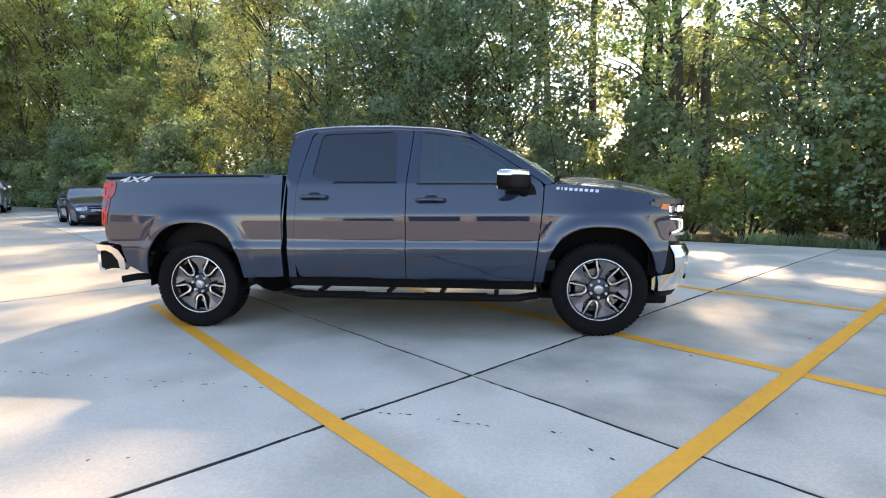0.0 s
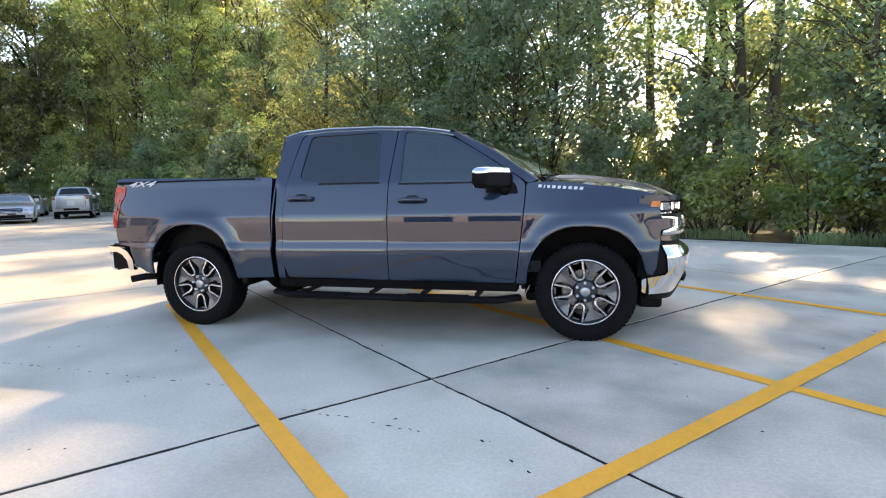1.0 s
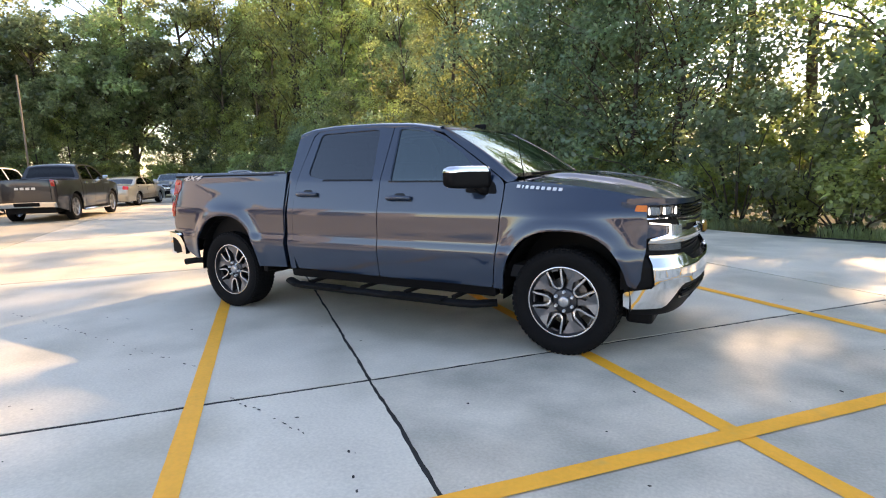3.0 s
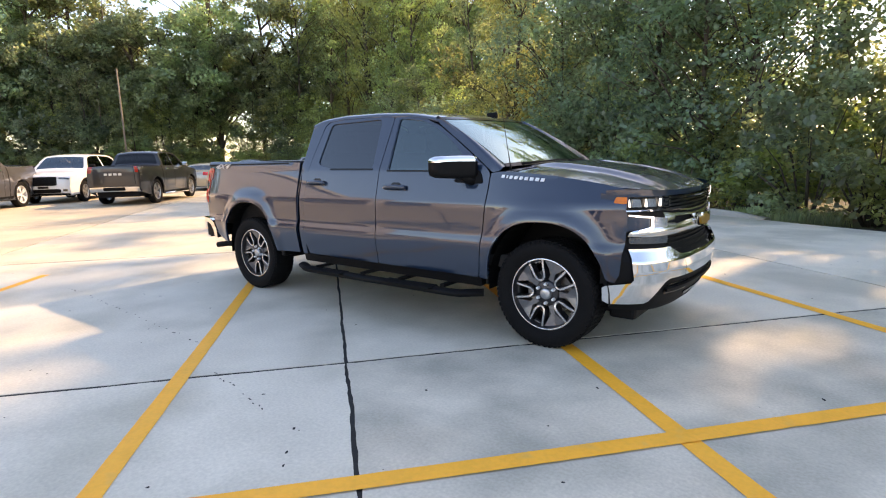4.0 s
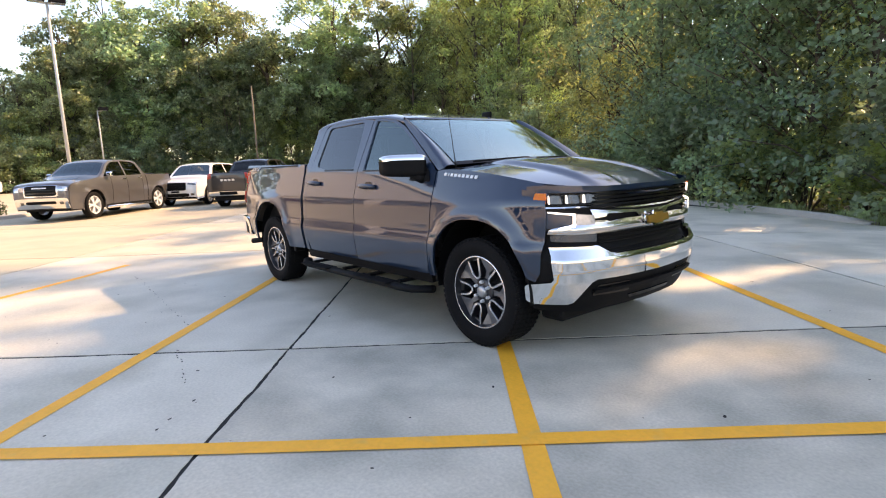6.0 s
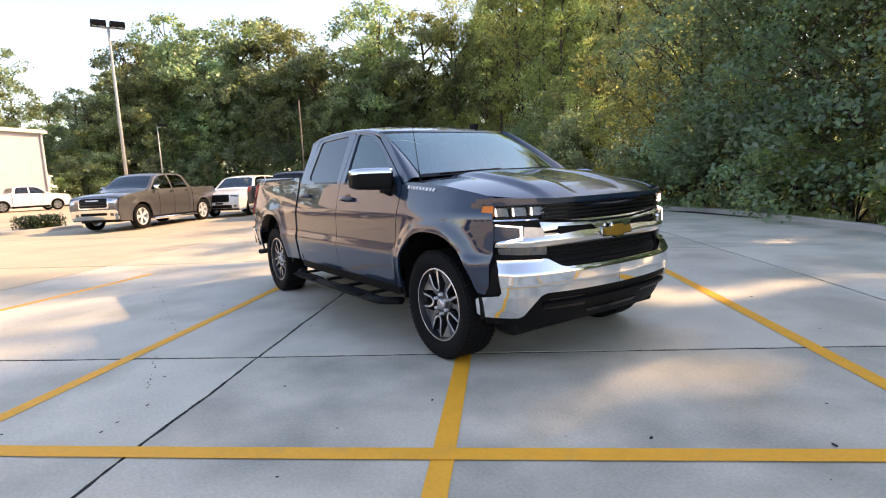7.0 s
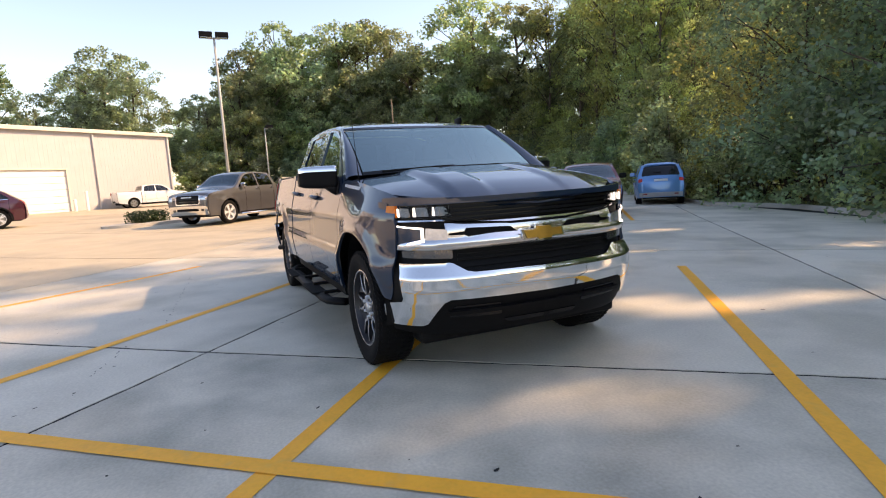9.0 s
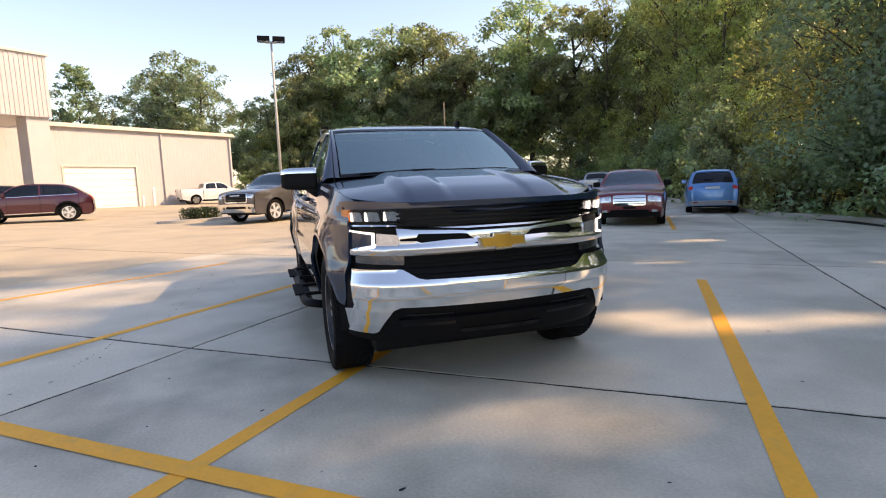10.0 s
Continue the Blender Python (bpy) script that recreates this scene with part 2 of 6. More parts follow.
def lathe(bm, profile, sides=48, axis="y"):
    """Turns (radius, along) pairs round the axis."""
    rings = []
    for r, a in profile:
        rings.append([bm.verts.new((r * math.cos(t), a, r * math.sin(t)) if axis == "y" else (r * math.cos(t), r * math.sin(t), a)) for t in (2 * math.pi * k / sides for k in range(sides))])
    for A, B in zip(rings, rings[1:]):
        for k in range(sides):
            bm.faces.new((A[k], A[(k + 1) % sides], B[(k + 1) % sides], B[k]))
    return bm


from mathutils.geometry import delaunay_2d_cdt


def rounded(points, r=0.04, n=4):
    """A polygon with its corners rounded; a point may carry its own radius."""
    out = []
    k = len(points)
    for i in range(k):
        p, a, b = (Vector(points[j % k][:2]) for j in (i, i - 1, i + 1))
        rr = points[i][2] if len(points[i]) > 2 else r
        da, db = (a - p), (b - p)
        rr = min(rr, da.length * 0.45, db.length * 0.45)
        if rr < 1e-4:
            out.append(p)
            continue
        s, e = p + da.normalized() * rr, p + db.normalized() * rr
        for j in range(n + 1):
            t = j / n
            out.append(s * (1 - t) ** 2 + p * 2 * t * (1 - t) + e * t * t)
    return [tuple(v) for v in out]


def sheet_mesh(outline, f, step=0.05, holes=(), flip=False, lift=0.0, rim=0.012):
    """A curved panel: the outline in (u, v), with holes, laid on f(u, v), with a turned-in rim; exact normals."""
    loops = []
    for loop in (outline, *holes):
        pts = []
        for i in range(len(loop)):
            a, b = np.array(loop[i - 1][:2]), np.array(loop[i][:2])
            n = max(1, int(np.ceil(np.linalg.norm(b - a) / step)))
            pts += [tuple(a + (b - a) * k / n) for k in range(n)]
        loops.append(pts)
    verts, edges = [], []
    for pts in loops:
        s = len(verts)
        verts += pts
        edges += [(s + i, s + (i + 1) % len(pts)) for i in range(len(pts))]
    arr = np.array(verts)
    seg_a, seg_b = arr[[e[0] for e in edges]], arr[[e[1] for e in edges]]
    lo, hi = np.array(loops[0]).min(0), np.array(loops[0]).max(0)
    gu, gv = np.arange(lo[0] + step / 2, hi[0], step), np.arange(lo[1] + step / 2, hi[1], step)
    if len(gu) and len(gv):
        grid = np.stack(np.meshgrid(gu, gv), -1).reshape(-1, 2)
        d = seg_b - seg_a
        L = (d ** 2).sum(1) + 1e-12
        rel = grid[:, None] - seg_a[None]
        t = ((rel * d).sum(-1) / L).clip(0, 1)
        far = ((rel - t[..., None] * d) ** 2).sum(-1).min(1) > (0.4 * step) ** 2
        ya, yb = seg_a[:, 1][None], seg_b[:, 1][None]
        cross = ((ya > grid[:, 1:]) != (yb > grid[:, 1:])) & (grid[:, :1] < seg_a[:, 0] + (grid[:, 1:] - ya) * d[:, 0] / np.where(abs(d[:, 1]) < 1e-12, 1e-12, d[:, 1]))
        verts = verts + [tuple(p) for p in grid[far & (cross.sum(1) % 2 == 1)]]
    vo, _, fo, *_ = delaunay_2d_cdt([Vector(v) for v in verts], edges, [], 0, 1e-5)
    flat = np.array([(v.x, v.y) for v in vo])
    mid = np.array([flat[list(q)].mean(0) for q in fo])
    d = seg_b - seg_a
    ya, yb = seg_a[:, 1][None], seg_b[:, 1][None]
    hits = ((ya > mid[:, 1:]) != (yb > mid[:, 1:])) & (mid[:, :1] < seg_a[:, 0] + (mid[:, 1:] - ya) * d[:, 0] / np.where(abs(d[:, 1]) < 1e-12, 1e-12, d[:, 1]))
    fo = [q for q, keep in zip(fo, hits.sum(1) % 2 == 1) if keep]
    h = 1e-3

    def place(u, v):
        p = Vector(f(u, v))
        n = (Vector(f(u + h, v)) - Vector(f(u - h, v))).cross(Vector(f(u, v + h)) - Vector(f(u, v - h)))
        n = n.normalized() if n.length > 1e-12 else Vector((0, 0, 1))
        return p, (-n if flip else n)

    P, Nn = [], []
    for v in vo:
        p, n = place(v.x, v.y)
        P.append(p + n * lift)
        Nn.append(n)
    faces = [tuple(reversed(q)) if flip else tuple(q) for q in fo]
    count = {}
    for q in faces:
        for a, b in zip(q, q[1:] + q[:1]):
            count[(a, b)] = 1
    border = [(a, b) for a, b in count if (b, a) not in count]
    if rim:
        dup = {}
        for a, b in border:
            for i in (a, b):
                if i not in dup:
                    dup[i] = len(P)
                    P += [P[i].copy(), P[i] - Nn[i] * rim]
                    Nn += [None, None]
        for a, b in border:
            i, j = dup[a], dup[b]
            faces.append((j, i, i + 1, j + 1))
            sn = (P[i] - P[j]).cross(Nn[a]) if Nn[a] is not None else Vector((0, 0, 1))
            sn = -sn.normalized() if sn.length > 1e-9 else Vector((0, 0, 1))
            for k in (i, i + 1, j, j + 1):
                Nn[k] = sn if Nn[k] is None else Nn[k]
    me = raw(P, faces)
    me.polygons.foreach_set("use_smooth", [True] * len(me.polygons))
    me.normals_split_custom_set_from_vertices([tuple(n) for n in Nn])
    return me


def sheet(name, outline, f, mat, parent, label="", **k):
    return attach(name, sheet_mesh(outline, f, **k), mat, parent, label)


# ---- ground ----
def gz(x, y):
    """The lot rises gently towards the building and falls towards the wood."""
    s = lambda v: 0.0 if v < -1.5 else v if v > 1.5 else (v + 1.5) ** 2 / 6.0
    far = min(1.0, 60.0 / max(1.0, math.hypot(x, y)))
    return far * (0.012 * s(-x - 6) - 0.02 * (s(y - 3.5) - s(-y - 3.5)))


GRID = radians(49.6)                     # the direction of the slab joints and stall rows
E1, E2 = Vector((math.cos(GRID), math.sin(GRID))), Vector((-math.sin(GRID), math.cos(GRID)))


def lot(a, b):
    p = E1 * a + E2 * b
    return p.x, p.y


def build_ground():
    ax = sorted({round(s * v, 2) for s in (-1, 1) for v in [*np.arange(0, 40, 2.0), *np.arange(40, 80, 8), 100, 150, 300, 700, 1500, 3000]})
    verts = [(x, y, gz(x, y) - 0.10) for y in ax for x in ax]
    n = len(ax)
    faces = [(j * n + i, j * n + i + 1, (j + 1) * n + i + 1, (j + 1) * n + i) for j in range(n - 1) for i in range(n - 1)]
    return tagged(attach("ground", raw(verts, faces), FLOOR), "leaf-littered earth under and around the wood", "ground", kind="structure")


EDGE = [(60, -6), (30, -1), (18, 1.6), (11.5, 3.6), (8.1, 5.5), (5.2, 7.9), (2.3, 9.0), (-2.6, 12.9), (-5.5, 14.7), (-8.6, 14.6), (-11.7, 16.6), (-21.8, 22.0), (-34, 27.0), (-44, 24.0), (-52, 10.0), (-56, -4)]


def wood_side(x, y):
    """Distance into the wood beyond the edge of the pavement (negative on the pavement)."""
    best, sign = 1e9, 1
    for (ax, ay), (bx, by) in zip(EDGE, EDGE[1:]):
        dx, dy = bx - ax, by - ay
        t = max(0, min(1, ((x - ax) * dx + (y - ay) * dy) / (dx * dx + dy * dy)))
        d = math.hypot(x - ax - t * dx, y - ay - t * dy)
        if d < best:
            best, sign = d, (1 if dx * (y - ay) - dy * (x - ax) < 0 else -1)
    return best * sign


def along(s):
    """A point at distance s along EDGE, with the normal into the wood."""
    for (ax, ay), (bx, by) in zip(EDGE, EDGE[1:]):
        l = math.hypot(bx - ax, by - ay)
        if s <= l or (bx, by) == EDGE[-1]:
            t = s / l
            return ax + t * (bx - ax), ay + t * (by - ay), (by - ay) / l, -(bx - ax) / l
        s -= l


def build_pavement():
    """The joint bed, and every slab on it as its own piece, trimmed at the pavement's edge."""
    ring = [*EDGE, (-75, -20), (-75, -60), (60, -60)]
    bed = sheet_mesh(ring, lambda u, v: (u, v, gz(u, v) - 0.005), step=1.5, rim=0)
    lot_ob = tagged(attach("pavement", bed, JOINT), "dark joint bed beneath the concrete parking slabs", "pavement", kind="structure")
    W, H = 5.58, 5.6
    rnd = random.Random(5)
    for i in range(-15, 10):
        for j in range(-12, 9):
            a0, b0 = -0.985 + W * i, -1.93 + H * j
            corners = [lot(a0, b0), lot(a0 + W, b0), lot(a0 + W, b0 + H), lot(a0, b0 + H)]
            inside = [wood_side(*c) < -0.02 for c in corners]
            cx, cy = lot(a0 + W / 2, b0 + H / 2)
            if not any(inside) or math.hypot(cx + 12, cy + 2) > 48:
                continue
            g, e = 0.0125, 0.0165
            n = 84 if -2 < i < 2 and -3 < j < 2 else 22
            ring_ab = []
            for (pa, pb), (qa, qb) in zip([(g, e), (W - g, e), (W - g, H - e), (g, H - e)], [(W - g, e), (W - g, H - e), (g, H - e), (g, e)]):
                for k in range(n):
                    t = k / n
                    w = 0.010 * noise.noise(Vector((a0 + pa + (qa - pa) * t, b0 + pb + (qb - pb) * t, 0)) * 1.7) + rnd.uniform(-0.0045, 0.0045)
                    ring_ab.append((a0 + pa + (qa - pa) * t + (w if pa == qa else 0), b0 + pb + (qb - pb) * t + (w if pb == qb else 0)))
            pts = [lot(a, b) for a, b in ring_ab]
            if not all(inside):
                poly, out = pts, []
                for k in range(len(poly)):
                    p, q = poly[k - 1], poly[k]
                    dp, dq = wood_side(*p), wood_side(*q)
                    if (dp < 0) != (dq < 0):
                        t = dp / (dp - dq)
                        out.append((p[0] + t * (q[0] - p[0]), p[1] + t * (q[1] - p[1])))
                    if dq < 0:
                        out.append(q)
                pts = out
                if len(pts) < 4:
                    continue
            attach("slab", sheet_mesh(pts, lambda u, v: (u, v, gz(u, v)), step=1.4, rim=0.04), SUN_TINTED_CONCRETE if i < -1 else WORN_CONCRETE if i == 0 and j == -1 else HALF_SUN_CONCRETE if i == -1 and (j < -1 or j > 0) else CONCRETE, lot_ob)
    return lot_ob


def stripe(a0, a1, b0, b1, lift):
    """A painted stripe from (a0, b0) to (a1, b1) on the lot's grid."""
    p, q = Vector(lot(a0, b0)), Vector(lot(a1, b1))
    d = (q - p).normalized()
    s = Vector((-d.y, d.x)) * 0.058
    L = (q - p).length
    n = int(L / 0.12)
    verts, faces = [], []
    for k in range(n + 1):
        c = p + (q - p) * k / n
        for sg in (-1, 1):
            e = c + s * sg * (1 + 0.05 * noise.noise(Vector((c.x * 9, c.y * 9, sg))))
            verts.append((e.x, e.y, gz(e.x, e.y) + lift))
        if k:
            i = 2 * k
            faces.append((i - 2, i - 1, i + 1, i))
    return tagged(attach("parking_line", raw(verts, [f[::-1] for f in faces]), YELLOW), "painted yellow parking stall line on concrete", "parking line", "stall lines", kind="structure")


def build_kerb():
    """A concrete kerb along the wood, broken where the pavement runs out level."""
    s0 = sum(math.hypot(b[0] - a[0], b[1] - a[1]) for a, b in zip(EDGE[:6], EDGE[1:7]))
    verts, faces = [], []
    prof = [(-0.01, -0.1), (-0.005, 0.11), (0.02, 0.135), (0.14, 0.135), (0.16, 0.11), (0.165, -0.1)]
    s, k = s0 + 0.4, 0
    while s < s0 + 62:
        x, y, nx, ny = along(s)
        for o, h in prof:
            verts.append((x + nx * o, y + ny * o, gz(x, y) + h * min(1, 0.2 + (s - s0) * 0.5)))
        if k:
            for i in range(5):
                a = (k - 1) * 6 + i
                faces.append((a, a + 6, a + 7, a + 1))
        s += 0.5
        k += 1
    return tagged(attach("kerb", raw(verts, faces), KERB), "worn grey concrete kerb along the wood", "kerb", kind="structure")


build_ground()
build_pavement()
build_kerb()
for a0, b0, a1, b1 in ((-5.45, -2.0, -4.93, 2.6), (-2.36, -8.9, -1.98, 2.2), (0.66, -8.9, 0.70, 1.9), (3.42, -8.9, 3.12, 2.1), (2.85, 10.0, 2.65, 15.0)):
    stripe(a0, a1, b0, b1, 0.004)
stripe(-2.3, 8.3, -3.49, -3.53, 0.008)


def build_marks():
    """Hairline crack, spalls and specks of litter on the slabs."""
    rnd = random.Random(3)
    verts, faces = [], []

    def blot(x, y, r, sx=1.0, ang=0.0):
        n = 7
        b = len(verts)
        for k in range(n):
            t = 2 * math.pi * k / n
            q = r * rnd.uniform(0.6, 1.2)
            u, v = q * sx * math.cos(t), q * math.sin(t)
            px, py = x + u * math.cos(ang) - v * math.sin(ang), y + u * math.sin(ang) + v * math.cos(ang)
            verts.append((px, py, gz(px, py) + 0.003))
        faces.append(tuple(range(b, b + n)))

    for x0, y0, x1, y1 in ((-3.9, -2.20, -0.50, -2.38), (1.2, -2.75, 1.9, -3.35), (-0.2, -2.6, 1.4, -2.9)):
        n = int(math.hypot(x1 - x0, y1 - y0) / 0.06)
        for k in range(n):
            if rnd.random() < (0.62 if x0 < -1 else 0.28):
                t = k / n
                blot(x0 + (x1 - x0) * t + rnd.uniform(-0.01, 0.01), y0 + (y1 - y0) * t + rnd.uniform(-0.02, 0.02), rnd.uniform(0.004, 0.009), 3.0, math.atan2(y1 - y0, x1 - x0) + rnd.uniform(-0.5, 0.5))
    for k in range(240):
        x, y = rnd.uniform(-9, 8), rnd.uniform(-6, 7)
        blot(x, y, rnd.uniform(0.003, 0.012), rnd.uniform(1, 2.2), rnd.uniform(0, 3))
    return tagged(attach("pavement_marks", raw(verts, faces), JOINT), "dark specks and hairline cracks on the concrete", "litter", kind="stuff")


build_marks()

# ---- wood ----
def folded_leaves(v):
    """A mesh of leaves, four corners each."""
    i = np.arange(len(v) // 4) * 4
    tri = np.stack([np.stack([i, i + 1, i + 2], 1), np.stack([i, i + 2, i + 3], 1)], 1).reshape(-1, 3)
    me = bpy.data.meshes.new("crown")
    me.vertices.add(len(v))
    me.vertices.foreach_set("co", np.ascontiguousarray(v, dtype=np.float32).ravel())
    me.loops.add(tri.size)
    me.loops.foreach_set("vertex_index", tri.ravel().astype(np.int32))
    me.polygons.add(len(tri))
    me.polygons.foreach_set("loop_start", np.arange(0, tri.size, 3, dtype=np.int32))
    me.polygons.foreach_set("loop_total", np.full(len(tri), 3, dtype=np.int32))
    me.update()
    me.validate()
    return me


def leaves_mesh(centres, radii, per, size, rng, flat=0.6, droop=0.0):
    """Leaf pairs scattered in clumps: each leaf is two triangles folded along its rib."""
    C = np.repeat(np.array(centres), per, 0)
    R = np.repeat(np.array(radii), per)[:, None]
    n = len(C)
    off = rng.normal(size=(n, 3))
    off /= np.linalg.norm(off, axis=1, keepdims=True)
    p = C + off * R * rng.uniform(0.25, 1.0, (n, 1)) ** 0.6 * np.array([1, 1, flat])
    p[:, 2] -= droop * rng.uniform(0, 1, n) * R[:, 0]
    up = rng.normal(size=(n, 3)) * 0.75 + np.array([0, 0, 0.7]) + off * 0.4
    up /= np.linalg.norm(up, axis=1, keepdims=True)
    a = np.cross(up, rng.normal(size=(n, 3)))
    a /= np.linalg.norm(a, axis=1, keepdims=True) + 1e-9
    b = np.cross(up, a)
    L = (size * rng.uniform(0.6, 1.35, n))[:, None]
    w = L * 0.32
    v = np.stack([p - a * L * 0.5, p + b * w + up * w * 0.25, p + a * L * 0.5, p - b * w + up * w * 0.25], 1).reshape(-1, 3)
    return folded_leaves(v)


def broadleaf(seed, height, spread, low, leaf, mat, clumps, per, label, size=0.2, name="tree"):
    """A tall tree of the wood's edge: tapered, slightly bent trunk, limbs, and a ragged crown of leaf clumps."""
    rng = np.random.default_rng(seed)
    tree = holder(name, label, "tree", "trees of the wood")
    bm = bmesh.new()
    lean = rng.normal(size=2) * 0.02
    r0 = 0.0085 * height + 0.03
    trunk = [(lean[0] * z * z / height + 0.12 * math.sin(z * 0.6 + seed), lean[1] * z * z / height + 0.12 * math.cos(z * 0.5 + seed), z) for z in np.linspace(-0.2, height * 0.95, 12)]
    tube(bm, trunk, [r0 * (1.25 if i == 0 else 1 - 0.9 * i / 12) for i in range(12)], 8)
    centres, radii = [], []
    for k in range(clumps):
        f = low + (1 - low) * rng.uniform(0, 1) ** 0.85
        z = f * height
        g = (f - low) / (1 - low)
        env = spread * (0.35 + 1.5 * math.sqrt(max(0.0, g + 0.12)) * (1.08 - g)) * rng.uniform(0.35, 1.15)
        th = rng.uniform(0, 2 * math.pi)
        tx, ty, _ = trunk[min(11, max(0, int(f * 0.95 * 11)))]
        c = (tx + env * math.cos(th), ty + env * math.sin(th), z + rng.normal() * 0.3)
        centres.append(c)
        radii.append(rng.uniform(0.45, 0.95) * (0.8 + spread * 0.12))
        if k % 3 == 0:
            zb = max(low * height * 0.7, z - env * 0.55)
            j = min(10, max(1, int(zb / (height * 0.95) * 11)))
            s = Vector(trunk[j])
            e = Vector(c)
            mid = s.lerp(e, 0.55) + Vector((0, 0, 0.12 * env))
            at = len(bm.verts)
            tube(bm, [s, mid, e], [r0 * 0.34 * (1 - 0.6 * f), r0 * 0.2, 0.012], 5)
            bm.verts.ensure_lookup_table()
            bm.faces.new((bm.verts[at], bm.verts[at + 1], bm.verts[j * 8]))
    part("trunk", bm, BARK, tree, smooth=True)
    attach("crown", leaves_mesh(centres, radii, per, size, rng), mat, tree)
    return tree


def dome(seed, height, spread, mat, clumps, per, label, size=0.5):
    """A broad full-grown tree seen from afar: billowing crown of clumps over a short trunk."""
    rng = np.random.default_rng(seed)
    tree = holder("tree", label, "tree", "trees of the wood")
    bm = bmesh.new()
    r0 = 0.014 * height
    trunk = [(0.2 * math.sin(z * 0.4 + seed), 0.2 * math.cos(z * 0.4 + seed), z) for z in np.linspace(-0.2, height * 0.8, 8)]
    tube(bm, trunk, [r0 * (1.25 if i == 0 else 1 - 0.9 * i / 8) for i in range(8)], 7)
    centres, radii = [], []
    heads = [(0, 0, height * 0.80, spread * 0.62)] + [(spread * 0.55 * math.cos(a) * q, spread * 0.55 * math.sin(a) * q, height * h, spread * s) for a, q, h, s in zip(rng.uniform(0, 6.28) + np.arange(9) * 2.4, rng.uniform(0.5, 1.15, 9), rng.uniform(0.28, 0.78, 9), rng.uniform(0.36, 0.58, 9))]
    for k in range(clumps):
        hx, hy, hz, hr = heads[k % len(heads)]
        d = rng.normal(size=3)
        d /= np.linalg.norm(d)
        d[2] = abs(d[2]) * 0.9 - 0.28
        c = (hx + d[0] * hr, hy + d[1] * hr, hz + d[2] * hr * 0.95)
        centres.append(c)
        radii.append(rng.uniform(0.55, 1.05) * spread * 0.19)
        if k % 14 == 0:
            j = min(6, max(1, int((c[2] - hr) / (height * 0.8) * 7)))
            at = len(bm.verts)
            tube(bm, [trunk[j], (hx * 0.6, hy * 0.6, (trunk[j][2] + c[2]) / 2), c], [r0 * 0.4, r0 * 0.22, 0.015], 5)
            bm.verts.ensure_lookup_table()
            bm.faces.new((bm.verts[at], bm.verts[at + 1], bm.verts[j * 7]))
    part("trunk", bm, BARK, tree, smooth=True)
    attach("crown", leaves_mesh(centres, radii, per, size, rng, 0.75), mat, tree)
    return tree


def shrub(seed, height, spread, mat, per, label, size=0.13, name="shrub"):
    rng = np.random.default_rng(seed)
    s = holder(name, label, "shrub", "undergrowth")
    bm = bmesh.new()
    centres, radii = [], []
    for k in range(26):
        th, q = rng.uniform(0, 2 * math.pi), rng.uniform(0, 1)
        z = height * (0.12 + 0.85 * rng.uniform(0, 1))
        r = spread * math.sqrt(q) * (1.1 - 0.6 * (z / height) ** 2)
        c = (r * math.cos(th), r * math.sin(th), z)
        centres.append(c)
        radii.append(rng.uniform(0.3, 0.55) * (0.5 + spread * 0.3))
        if k % 2 == 0:
            at = len(bm.verts)
            tube(bm, [(0.1 * math.cos(th), 0.1 * math.sin(th), -0.1), (c[0] * 0.5, c[1] * 0.5, z * 0.6), c], [0.03, 0.018, 0.006], 5)
            bm.verts.ensure_lookup_table()
            if at:
                bm.faces.new((bm.verts[at], bm.verts[at + 1], bm.verts[0]))
    part("stem", bm, BARK, s, smooth=True)
    attach("foliage", leaves_mesh(centres, radii, per, size, rng, 0.8), mat, s)
    return s


SEED = 4
# holes in the canopy, named by where the sun that falls through them lands: x, y, radius
SUN_HOLES = ((3.3, 0.15, 0.44), (3.15, -1.0, 0.32), (2.3, 2.2, 0.50), (2.4, 3.5, 0.35), (3.0, 4.2, 0.45), (0.7, 7.6, 0.45), (-1.3, 4.5, 0.50), (1.6, 1.8, 0.35), (-3.3, 7.1, 0.5), (4.7, 4.8, 0.5),
             (4.9, 2.7, 0.5), (5.5, 1.8, 0.4), (-1.95, -3.2, 0.33), (-2.9, -4.4, 0.38), (-3.6, -0.2, 0.45), (-5.6, -0.2, 0.7), (-6.0, 2.2, 0.6), (-4.6, 4.7, 0.5), (-7.2, 0.8, 0.6), (6.6, 3.4, 0.4))


